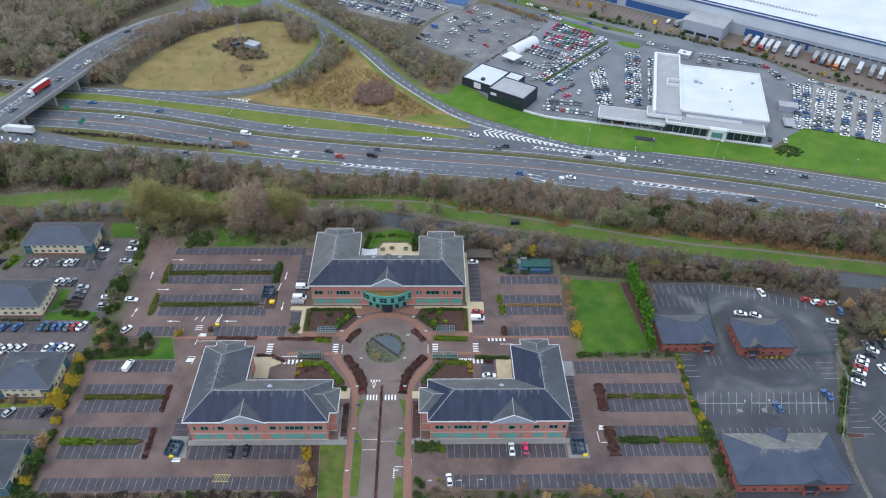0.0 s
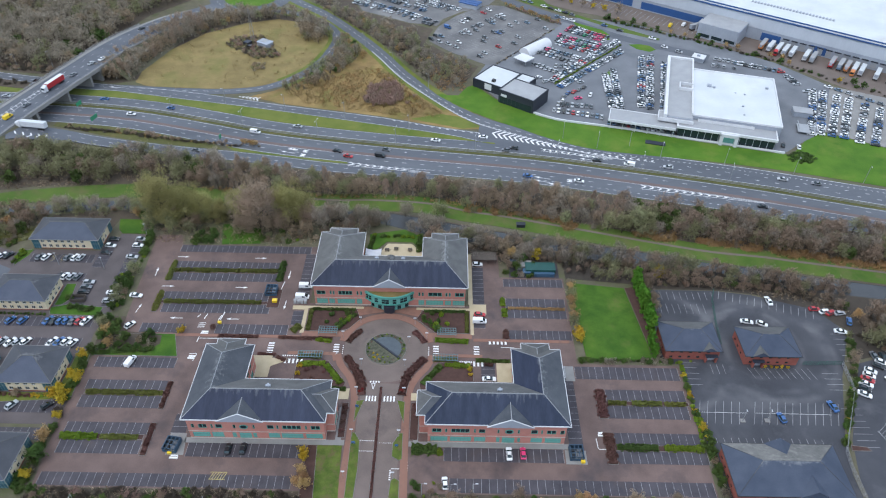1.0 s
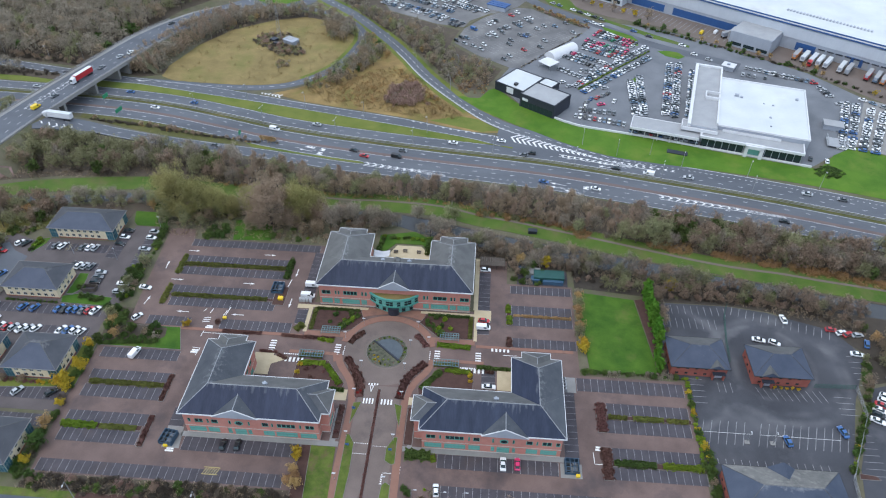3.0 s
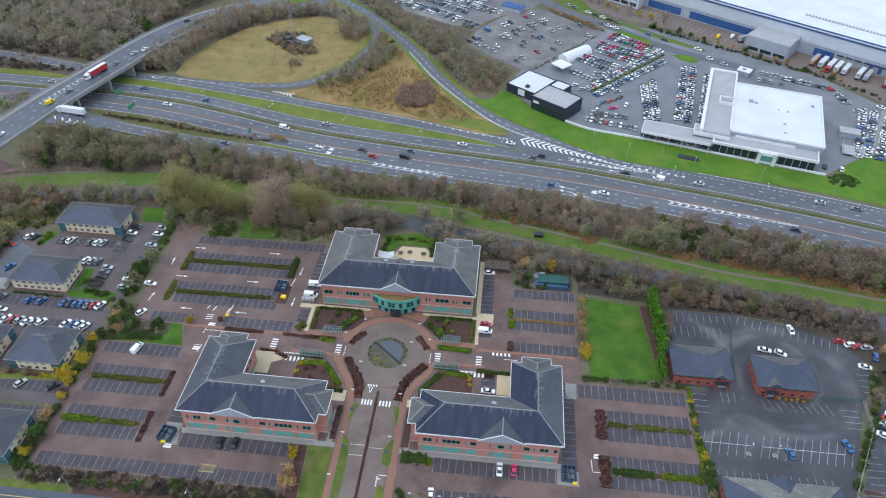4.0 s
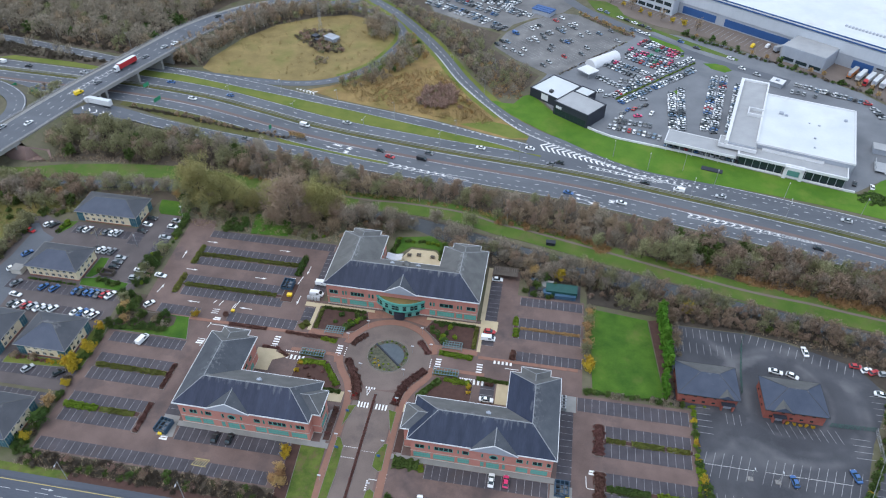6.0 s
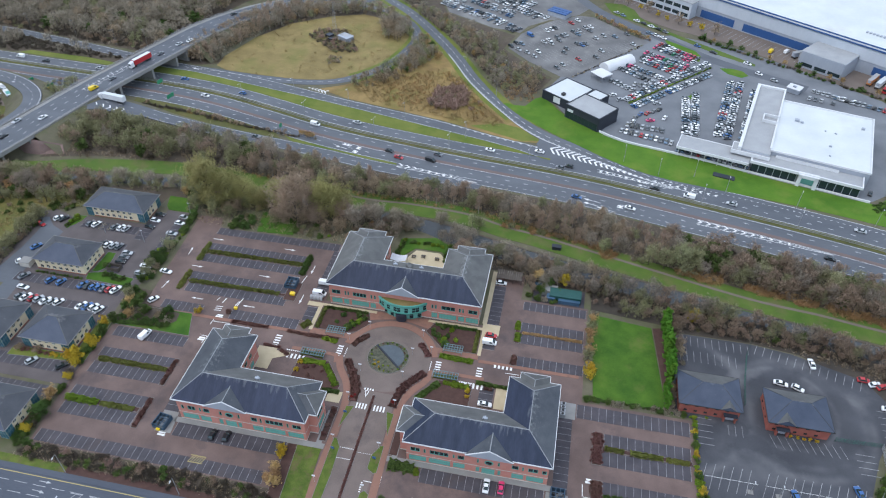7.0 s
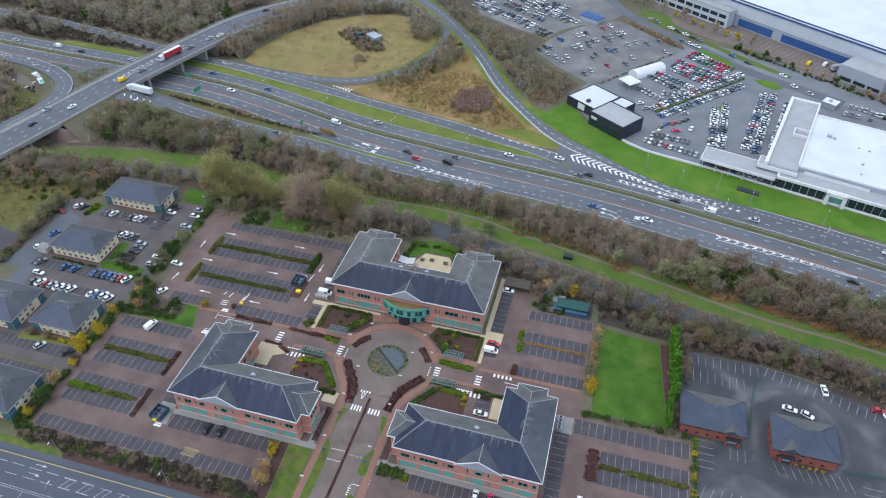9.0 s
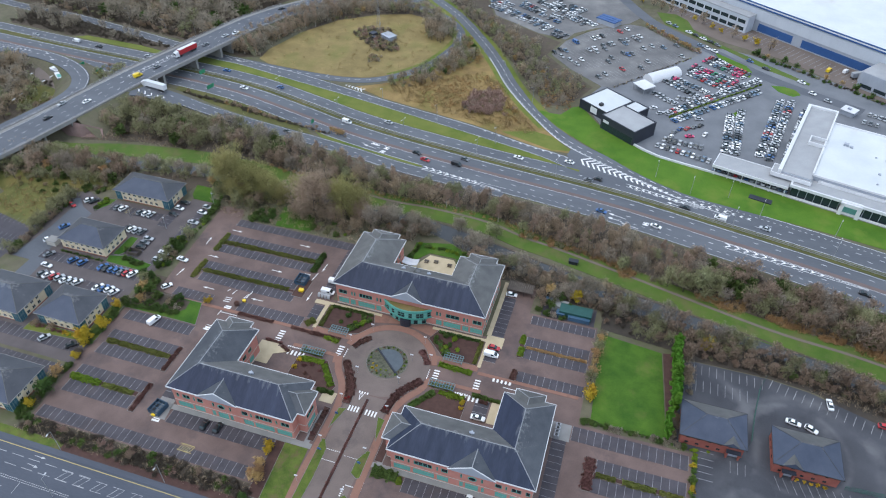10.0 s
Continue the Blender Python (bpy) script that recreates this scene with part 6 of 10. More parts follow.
boxes("pipe_frame", [(71, -12, 0, 72, -2, 5.5)], GREY_ROOF, ware)

far_office = base("far_office", "grey low office block beside the warehouse", "office building", m=at_frame(118, 372.5, -35.1))
boxes("wall", [(-120, -9, 0, -7, -1.1, 10.6)], PALE_CLAD, far_office)
boxes("roof", [(-120.3, -9.3, 10.6, -6.7, -1.1, 11.0)], GREY_ROOF, far_office)
for i in range(17):
    for z in (1.2, 5.8):
        boxes("window", [(-118 + i * 6.5, -9.1, z, -112.6 + i * 6.5, -8.98, z + 2.3)], GLASS, far_office)
blue_shed = base("blue_canopy", "blue curved canopy roof beside a car park", "canopy", m=at_frame(12.5, 355.6, -27))
for k in range(3):
    boxes("roof", [(0, k * 3.0, 3.0, 14.5, k * 3.0 + 2.5, 3.5)], BLUE_CLAD, blue_shed)
boxes("wall", [(0.4, 0.3, 0.06, 14.1, 8.4, 3.0)], GREY_METAL, blue_shed)

# bridge over the carriageway and the river
deck = Build()
ribbon(deck, [q for q in BRIDGE if q[1] <= 350], -10.2, 10.2, 0.05, 1.3)
bridge = base("road_bridge", "concrete road bridge with steel parapets", "bridge", kind="structure")
part("deck", deck, ROAD, bridge)
walls_b = Build()
for s in (-10.4, 10.1):
    ribbon(walls_b, [q for q in BRIDGE if q[1] <= 300], s, s + 0.35, 0.55, 2.0)
part("edge_beam", walls_b, CONCRETE, bridge)
rails = Build()
for s in (-10.2, 10.2):
    line = sides([q for q in BRIDGE if q[1] <= 300], s)
    for i in range(len(line) - 1):
        for h in (0.9, 1.3):
            rails.tube((line[i][0], line[i][1], line[i][2] + h), (line[i + 1][0], line[i + 1][1], line[i + 1][2] + h), 0.05, 0.05, 4)
        rails.tube((line[i][0], line[i][1], line[i][2] + 0.4), (line[i][0], line[i][1], line[i][2] + 1.35), 0.05, 0.05, 4)
part("parapet_rail", rails, STEEL, bridge)
foot = Build()
ribbon(foot, [q for q in BRIDGE if q[1] <= 330], 8.0, 10.1, 0.17, 0.15)
ribbon(foot, [q for q in BRIDGE if q[1] <= 330], -10.1, -9.0, 0.17, 0.15)
part("footway", foot, CONCRETE, bridge)
for cx, cy in ((-207.5, 213.8), (-213.6, 190.5), (-201.8, 231.0)):
    d = Vector((-0.29, 0.957, 0))
    m = Matrix.Translation((cx, cy, 0)) @ Matrix.Rotation(radians(-8), 4, "Z")
    part("pier", Build().box(-8.5, -0.8, 0, 8.5, 0.8, 6.8, m), CONCRETE, bridge)
for cx, cy, w in ((-233.5, 108, -12), (-231, 118, -12)):
    m = Matrix.Translation((cx, cy, 0)) @ Matrix.Rotation(radians(w), 4, "Z")
    for x in (-8, -2.7, 2.7, 8):
        part("pier", Build().tube(m @ Vector((x, 0, 0)), m @ Vector((x, 0, 6.8)), 0.6, 0.6, 8), CONCRETE, bridge)
for cx, cy, w in ((-228.2, 133, -12), (-215.3, 186, -15), (-200.5, 240, -15), (-239, 87, -12)):
    m = Matrix.Translation((cx, cy, 0)) @ Matrix.Rotation(radians(w), 4, "Z")
    part("abutment", Build().box(-10.4, -0.8, 0, 10.4, 0.8, 6.8, m), CONCRETE, bridge)
for x, y, w, n, roof_mat in ((-277, 181.5, -20, 7.0, WHITE), (-270, 177.5, -38, 8.0, BANK_GRASS)):
    cabin = base("site_cabin", "site cabin in a works yard" if roof_mat is WHITE else "site cabin with a green roof sheet", "cabin", "site cabins", m=at_frame(x, y, w))
    boxes("wall", [(0, 0, 0.07, n, 3.2, 2.7)], GREY_METAL, cabin)
    boxes("roof", [(-0.1, -0.1, 2.7, n + 0.1, 3.3, 2.85)], WHITE, cabin)
    boxes("roof_sheet", [(n * 0.4, 0.4, 2.85, n * 0.9, 2.8, 2.92)], TEAL if roof_mat is BANK_GRASS else GREY_ROOF, cabin)
wing = Build()
wing.quad((-214, 128.5, 0), (-203, 132, 0), (-206, 136, 2.5), (-214.5, 131, 6.5))
wing.quad((-228, 128, 0), (-214, 128.5, 0), (-214.5, 131, 6.5), (-228, 131, 7.2))
part("wing_wall", wing, WING_BRICK, bridge, "pinkish brick wing wall")

hut = base("relay_hut", "small grey hut inside the loop field", "hut", m=at_frame(-113, 286, -30))
boxes("wall", [(0, 0, 0, 8, 5.6, 2.8)], GREY_METAL, hut)
boxes("roof", [(-0.4, -0.4, 2.8, 8.4, 6.0, 3.05)], GREY_METAL, hut)
boxes("roof_sheet", [(0.2, 1.6, 3.05, 5.0, 5.6, 3.15)], GREY_ROOF, hut, "newer pale roof sheet")
boxes("cabinet", [(-9, -3, 0, -5, 1, 2.0), (-4, -5, 0, -1, -2.5, 1.6)], DARK_CLAD, hut)
mast = base("lattice_mast", "thin steel lattice mast beside a hut", "mast", m=at_frame(-117, 292, 0))
b = Build()
H = 22
for s in ((-1, -1), (1, -1), (1, 1), (-1, 1)):
    b.tube((s[0] * 1.1, s[1] * 1.1, 0), (s[0] * 0.3, s[1] * 0.3, H), 0.07, 0.05, 4)
for k in range(11):
    z0, z1 = k * 2, k * 2 + 2
    r0, r1 = 1.1 - 0.8 * z0 / H, 1.1 - 0.8 * z1 / H
    for i in range(4):
        a = [(-1, -1), (1, -1), (1, 1), (-1, 1)]
        p, q = a[i], a[(i + 1) % 4]
        b.tube((p[0] * r0, p[1] * r0, z0), (q[0] * r1, q[1] * r1, z1), 0.035, 0.035, 3)
part("lattice", b, STEEL, mast)


# ---- road markings ----
Z1, Z2 = 0.105, 0.125
lanes = Build()
dashes(lanes, MAIN, 6.1, 2.0, 7.0, 0.26, Z1)
dashes(lanes, MAIN, -5.6, 2.0, 7.0, 0.26, Z1 + 0.002)
dashes(lanes, MAIN, -14.8, 2.0, 7.0, 0.26, Z1 + 0.002)
dashes(lanes, stretch_of(MAIN, 84, 600), 9.6, 2.0, 7.0, 0.26, Z1)
dashes(lanes, stretch_of(MAIN, 70, 600), 12.8, 1.0, 1.6, 0.3, Z1 + 0.01)
dashes(lanes, stretch_of(MAIN, -20, 600), -18.9, 1.4, 2.2, 0.24, Z1)
for off in (2.5, -2.6):
    dashes(lanes, MAIN, off, 6.0, 0.0, 0.25, Z1)
dashes(lanes, MAIN, -11.4, 6.0, 0.0, 0.2, Z2)
dashes(lanes, stretch_of(MAIN, -700, -40), -18.3, 6.0, 0.0, 0.22, Z1)
dashes(lanes, stretch_of(MAIN, -10, 600), -22.2, 6.0, 0.0, 0.2, Z1)
dashes(lanes, stretch_of(MAIN, -700, 20), 9.8, 6.0, 0.0, 0.2, Z1)
dashes(lanes, stretch_of(MAIN, 96, 600), 15.6, 6.0, 0.0, 0.3, Z1)
MID_SLIP = [(a + b) / 2 for a, b in zip(pick(SLIP_N), pick(SLIP_S))]
dashes(lanes, [q for q in MID_SLIP if q[0] < -30], 0, 2.0, 5.0, 0.22, Z1 + 0.005)
dashes(lanes, [q for q in SLIP_N if q[0] < -90], -0.5, 6, 0, 0.22, Z1 + 0.005)
dashes(lanes, [q for q in SLIP_N if -98 < q[0] < 28], -0.6, 6, 0, 0.3, Z1 + 0.005)
dashes(lanes, [q for q in SLIP_N if -30 < q[0] < 26], -1.3, 1.2, 3.0, 0.7, Z1 + 0.005)
dashes(lanes, [q for q in SLIP_S if q[0] < 28], 0.5, 6, 0, 0.2, Z1 + 0.005)
dashes(lanes, NE, 0.6, 3.0, 3.0, 0.3, Z1 + 0.01)
dashes(lanes, [q for q in NE if q[1] < 285], -3.1, 6, 0, 0.5, Z1 + 0.01)
dashes(lanes, [q for q in NE if q[1] < 262], -2.4, 1.0, 2.0, 0.5, Z1 + 0.01)
dashes(lanes, LOOP, 0.4, 3.0, 3.0, 0.25, Z1 + 0.012)
for off in (-3.4, 3.4):
    dashes(lanes, stretch_of(SLIP_W, -184, 20), off, 6, 0, 0.16, Z1)
dashes(lanes, SLIP_W, 0, 2, 5, 0.22, Z1)
dashes(lanes, [q for q in BRIDGE if q[1] < 345], -0.4, 2.4, 5.1, 0.2, 0.09)
dashes(lanes, [q for q in BRIDGE if q[1] < 345], 4.2, 2.0, 6.0, 0.2, 0.09)
dashes(lanes, [q for q in BRIDGE if q[1] < 345], -4.9, 2.0, 6.0, 0.2, 0.09)
dashes(lanes, RAMP, 0.0, 2.0, 4.0, 0.3, Z1)
dashes(lanes, RAMP, 4.0, 5.0, 0.0, 0.2, Z1)
dashes(lanes, stretch_of(RAMP, -345, -300), 1.9, 1.7, 1.7, 0.8, Z1)
for x0, off in ((-294, 2.6), (-284, -2.2), (-276, 2.4), (-268, -2.4)):
    dashes(lanes, stretch_of(RAMP, x0, x0 + 9), off, 2.6, 20.0, 0.9, Z1 + 0.02)
dashes(lanes, FAR_SLIP, 0.0, 2.0, 5.0, 0.22, Z1)
for off in (3.1, -3.1):
    dashes(lanes, FAR_SLIP, off, 6.0, 0.0, 0.22, Z1)
dashes(lanes, spline(arc(-134, 366, 24, 180, 360, 30), 4), 0, 2, 3, 0.25, 0.12)
near_bridge = [q for q in BRIDGE if 60 < q[1] < 186]
dashes(lanes, near_bridge, 8.0, 6.0, 0.0, 0.2, 0.1)
dashes(lanes, [q for q in BRIDGE if 60 < q[1] < 150], 10.0, 1.2, 1.4, 0.3, 0.1)
for off in (0.4, 2.8):
    dashes(lanes, [q for q in BRIDGE if 176 < q[1] < 232], off, 6.0, 0.0, 0.2, 0.1)
for i in range(13):
    x, y = np.interp(i, [0, 12], [-218.6, -208.0]), np.interp(i, [0, 12], [180.0, 218.0])
    lanes.quad((x - 2.3, y, 8.13), (x - 0.5, y - 1.1, 8.13), (x - 0.5, y - 0.5, 8.13), (x - 2.3, y + 0.6, 8.13))
lanes.put("lane_marking", ROAD_PAINT, None, "worn white lane lines on asphalt", "road marking", "stuff")

chev = Build()


def chevron(x, y, d, half, w, z, sweep=0.9):
    """One arrow-headed stripe pointing along -d."""
    d = Vector((*d, 0)).normalized()
    n = Vector((-d.y, d.x, 0))
    p = Vector((x, y, z))
    for s in (-1, 1):
        a = p + n * s * half + d * half * sweep
        chev.quad(p, p + d * w, a + d * w, a) if s > 0 else chev.quad(p + d * w, p, a, a + d * w)


for i in range(17):
    u = i / 16
    x, y = 29 + 44 * u, 188.6 - 16.0 * u
    chevron(x, y, (0.94, -0.34), 3.4 * (1 - u) + 0.5, 1.15, 0.112)
for i in range(10):
    x, y = 76 + 3.4 * i, 171.4 - 0.72 * i
    chevron(x, y, (0.97, -0.2), 0.8, 0.9, 0.112, 1.3)
for i in range(11):
    x = 98 + 3.6 * i
    y = np.interp(x, [98, 141], [142.8, 134.2])
    chevron(x + 2, y, (-0.98, 0.2), 1.15 * (1 - i / 14) + 0.25, 0.85, 0.114, 1.3)
for i in range(8):
    x = -41 + 3.6 * i
    chevron(x + 2, np.interp(x, [-41, -12], [157.2, 152.6]), (-0.98, 0.18), 1.2 * (1 - i / 10) + 0.25, 0.85, 0.114, 1.3)
for i in range(6):
    chevron(-110 + 2.0 * i, 221.8 - 0.45 * i, (0.96, -0.2), 0.5 + 0.28 * i, 0.8, 0.112)
for i in range(9):
    x = 54 + 3.0 * i
    chevron(x, np.interp(x, [54, 80], [173.4, 167.6]), (0.98, -0.2), 0.8, 0.9, 0.113, 1.2)
first = len(chev.v)
for i in range(5):
    chevron(-205 + 3.6 * i, 167.2 + 0.25 * i, (-0.98, 0.1), 2.5 - 0.35 * i, 0.75, 0.0, 0.8)
slope = np.array(stretch_of(SLIP_W, -230, -150))
chev.v[first:] = [(x, y, float(np.interp(x, slope[:, 0], slope[:, 2])) + 0.2) for x, y, z in chev.v[first:]]


def lane_text(x, y, angle, rows):
    """Worn lane lettering seen only as bars: rows of (along, across, length, width)."""
    m = Matrix.Translation((x, y, 0.116)) @ Matrix.Rotation(radians(angle), 4, "Z")
    for u, v, a, b in rows:
        chev.quad(*[m @ Vector((u + i * a, v + j * b, 0)) for i, j in ((0, 0), (1, 0), (1, 1), (0, 1))])


def lane_arrow(x, y, angle, length=7.0):
    lane_text(x, y, angle, [(-length / 2, -0.12, length * 0.7, 0.24)])
    m = Matrix.Translation((x, y, 0.116)) @ Matrix.Rotation(radians(angle), 4, "Z")
    chev.tri(*[m @ Vector((*p, 0)) for p in ((length * 0.2, -0.75), (length / 2, 0), (length * 0.2, 0.75))])


def edge_line(x0, y0, x1, y1, w=0.22):
    d = Vector((x1 - x0, y1 - y0)).normalized() * w / 2
    chev.quad((x0 + d.y, y0 - d.x, 0.118), (x1 + d.y, y1 - d.x, 0.118), (x1 - d.y, y1 + d.x, 0.118), (x0 - d.y, y0 + d.x, 0.118))


for line in ((97.5, 144.3, 152, 132.2), (97.5, 141.2, 152, 131.8), (-42, 158.6, -2, 151.2), (-42, 155.8, -2, 150.8), (53, 174.6, 88, 166.4), (53, 172.4, 88, 165.8)):
    edge_line(*line)
SIGN_BOX = [(0, -1.0, 2.6, 0.7), (0, 0.3, 2.6, 0.7), (0.9, -0.3, 0.8, 0.6)]
lane_text(-73.2, 170.2, -14, [(0, -0.9, 4.6, 0.5), (0.6, -0.4, 1.2, 1.0), (2.4, -0.4, 1.2, 1.0), (4.2, -0.4, 0.6, 0.9)])
lane_arrow(-73.0, 166.6, 166)
lane_text(-65.6, 168.0, -14, SIGN_BOX)
lane_text(-66.4, 164.6, -14, SIGN_BOX)
lane_arrow(51.6, 148.6, 166, 8.0)
lane_arrow(51.2, 145.8, 166, 7.0)
lane_arrow(57.6, 143.4, 166, 8.0)
lane_text(63.0, 147.0, -12, SIGN_BOX)
lane_arrow(74.6, 168.2, 168, 6.0)
lane_arrow(75.0, 165.4, 168, 6.0)
lane_arrow(-181, 229.4, 176, 6.0)
chev.put("chevron_marking", PAINT, None, "bold white chevrons where slip roads join", "road marking", "structure")

court = Build()


def stripes(x0, y0, x1, y1, n, way, z=0.1):
    """A zebra crossing of n bars."""
    for i in range(n):
        if way == "x":
            w = (x1 - x0) / (2 * n - 1)
            court.quad((x0 + 2 * i * w, y0, z), (x0 + (2 * i + 1) * w, y0, z), (x0 + (2 * i + 1) * w, y1, z), (x0 + 2 * i * w, y1, z))
        else:
            w = (y1 - y0) / (2 * n - 1)
            court.quad((x0, y0 + 2 * i * w, z), (x1, y0 + 2 * i * w, z), (x1, y0 + (2 * i + 1) * w, z), (x0, y0 + (2 * i + 1) * w, z))


def bar(x0, y0, x1, y1, w=0.2, z=0.1):
    a, b = Vector((x0, y0, z)), Vector((x1, y1, z))
    d = (b - a).normalized()
    n = Vector((-d.y, d.x, 0)) * w / 2
    court.quad(a - n, b - n, b + n, a + n)


def arrow(x, y, angle, length=5.0):
    m = Matrix.Translation((x, y, 0.1)) @ Matrix.Rotation(radians(angle), 4, "Z")
    for q in (((-length / 2, -0.14), (length / 2 - 1.4, -0.14), (length / 2 - 1.4, 0.14), (-length / 2, 0.14)), ((length / 2 - 1.7, -0.5), (length / 2, 0), (length / 2, 0.01), (length / 2 - 1.7, 0.5))):
        court.quad(*[m @ Vector((*p, 0)) for p in q])


stripes(-20.4, 16.4, -16.9, 18.6, 4, "x")
stripes(-14.4, 16.4, -10.6, 18.6, 4, "x")
stripes(-34.0, 36.3, -32.0, 41.4, 5, "y")
stripes(1.8, 36.3, 3.8, 41.4, 5, "y")
stripes(-57.6, 36.4, -55.4, 41.6, 5, "y")
stripes(-50.6, 32.1, -44.2, 34.1, 5, "x")
stripes(16.4, 36.4, 18.4, 41.6, 5, "y")
stripes(13.2, 32.2, 19.6, 34.2, 5, "x")
stripes(22.0, 42.6, 28.4, 44.0, 5, "x", 0.15)
stripes(-7.4, -11.4, -5.6, -6.4, 5, "y")
bar(-10.2, -8.9, -7.6, -8.9)
for k in range(6):
    bar(-6.6, -6.6 - k * 0.95, -5.0, -6.6 - k * 0.95, 0.5)
for k in range(5):
    bar(-10.4, -9.4 - k * 0.75, -10.4, -9.8 - k * 0.75, 0.5)
for x0 in (-30.6, 0.2):
    for k in range(5):
        bar(x0, 36.8 + k * 0.9, x0, 37.3 + k * 0.9, 0.35)
for k in range(4):
    bar(-19.6 + k * 0.95, 24.6, -19.1 + k * 0.95, 24.6, 0.8)
for p, q in (((-18.9, 23.9), (-18.3, 21.4)), ((-18.3, 21.4), (-17.7, 23.9)), ((-17.7, 23.9), (-18.9, 23.9))):
    bar(*p, *q, 0.22)
for k in range(8):
    bar(-21.4 + k * 0.7, 1.0, -21.0 + k * 0.7, 1.0, 0.25)
    bar(-20.6 + k * 0.65, -2.8, -20.2 + k * 0.65, -2.8, 0.22)
    bar(-14.6 + k * 0.6, 0.3, -14.3 + k * 0.6, 0.3, 0.15)
for k in range(6):
    bar(-14.4 + k * 0.7, -20.5, -14.0 + k * 0.7, -20.5, 0.25)
for k in range(7):
    bar(11.2 + k * 0.8, 34.2, 11.7 + k * 0.8, 34.2, 0.6)
    bar(-51.6 + k * 0.8, 35.6, -51.1 + k * 0.8, 35.6, 0.5)
for (x, y, a) in ((-101.5, 87.2, 0), (-69.8, 87.2, 0), (-102.6, 69.8, 0), (-73.8, 69.8, 0), (-94.4, 52.8, 180), (-73.4, 52.8, 180), (-109.6, 78, 92), (-110.0, 57.6, 80), (-56.4, 77.5, -92), (-55.2, 60.6, -92)):
    arrow(x, y, a, 4.8)
bar(-58.6, 67.0, -57.6, 73.6, 0.28)
bar(-83.5, 43.0, -76.5, 43.0)
for x0, y0 in ((-83.2, 45.4), (-84.8, 33.6), (-62.6, 70.8), (-79.0, -6.4), (55.6, 4.6)):
    bar(x0, y0, x0 + 2.6, y0, 0.7)
    bar(x0 + 0.2, y0 + 0.9, x0 + 2.5, y0 + 0.9, 0.7)
bar(-84.6, 35.6, -82.0, 35.6)
bar(-82.0, 35.6, -82.6, 32.2)
bar(-83.6, 41.2, -83.2, 46.2)
for x, y0, y1 in ((-77.8, 52.2, 56.4), (-78.6, 52.0, 54.6), (-84.0, 52.6, 55.2), (-86.6, 53.4, 55.0)):
    bar(x, y0, x + 0.7, y1, 0.3)
for k in range(3):
    bar(-85.4, 48.4 + k * 1.0, -82.8, 48.6 + k * 1.0, 0.3)
bar(55.2, -0.6, 57.6, -0.6)
bar(55.0, -0.4, 54.8, 3.6)
bar(91.5, 14.5, 107, 14.45, 0.1)
bar(109.4, 14.5, 135, 14.4, 0.1)
bar(26.2, 41.2, 31, 41.2, 0.25)
court.put("court_marking", PAINT, None, "white crossings, arrows and give-way marks on brown paving", "road marking", "structure")

south = Build()


def stripe(b, p, q, width, z=0.085):
    """A painted bar on the ground from p to q."""
    d = Vector((q[0] - p[0], q[1] - p[1])).normalized() * (width / 2)
    b.quad((p[0] + d.y, p[1] - d.x, z), (q[0] + d.y, q[1] - d.x, z), (q[0] - d.y, q[1] + d.x, z), (p[0] - d.y, p[1] + d.x, z))


for k in range(-48, 3):
    for y in (-30.35, -33.6):
        stripe(south, (-100.1 + 6.15 * k, y), (-95.9 + 6.15 * k, y), 0.16)
for k in range(70):
    x = -93.7 + 6.1 * k
    if k < 5:
        # an outlined zigzag between the two running lanes
        for y in (-30.6, -33.7):
            stripe(south, (x, y), (x + 3.9, y), 0.13)
        for a in (0.0, 2.0):
            stripe(south, (x + a, -33.7), (x + a + 1.9, -30.6), 0.13, 0.087)
    else:
        stripe(south, (x, -32.2), (x + 3.0, -32.2), 0.14)
for x, y, dy in ((-105.2, -28.9, 0.0), (-105.3, -31.9, -0.4)):
    stripe(south, (x, y), (x + 2.8, y + dy * 0.3), 0.2, 0.087)
    south.tri((x + 2.6, y - 0.42 + dy * 0.6, 0.089), (x + 4.1, y + dy, 0.089), (x + 2.6, y + 0.42 + dy * 0.3, 0.089))
for k in range(44):
    for y in (-37.1, -37.7):
        stripe(south, (-121 + 0.8 * k, y), (-120.5 + 0.8 * k, y), 0.2)
stripe(south, (-102.8, -38.0), (-102.8, -41.5), 0.14)
stripe(south, (-109.6, -41.6), (-107.4, -40.4), 0.3)
south.put("south_marking", WORN_PAINT, None, "white lane lines and hatching on the road", "road marking", "structure")
yellow = Build()
yellow.quad((-420, -27.75, 0.085), (-26, -27.75, 0.085), (-26, -27.5, 0.085), (-420, -27.5, 0.085))
yellow.put("yellow_line", YELLOW_PAINT, None, "yellow kerb line along the road", "road marking", "structure")
hatch = Build()
for x, y in ((-65.0, -13.6),):
    for k in range(6):
        hatch.quad((x + k * 0.8, y, 0.105), (x + k * 0.8 + 0.2, y, 0.105), (x + k * 0.8 + 1.2, y + 2.4, 0.105), (x + k * 0.8 + 1.0, y + 2.4, 0.105))
    hatch.quad((x, y + 2.3, 0.106), (x + 5, y + 2.3, 0.106), (x + 5, y + 2.5, 0.106), (x, y + 2.5, 0.106))
    hatch.quad((x, y - 0.1, 0.106), (x + 5, y - 0.1, 0.106), (x + 5, y + 0.1, 0.106), (x, y + 0.1, 0.106))
for x in (-155.0, -151.0):
    for k in range(5):
        hatch.quad((x, 82.8 + k * 0.9, 0.105), (x + 0.2, 82.8 + k * 0.9, 0.105), (x + 2.2, 84 + k * 0.8, 0.105), (x + 2, 84 + k * 0.8, 0.105))
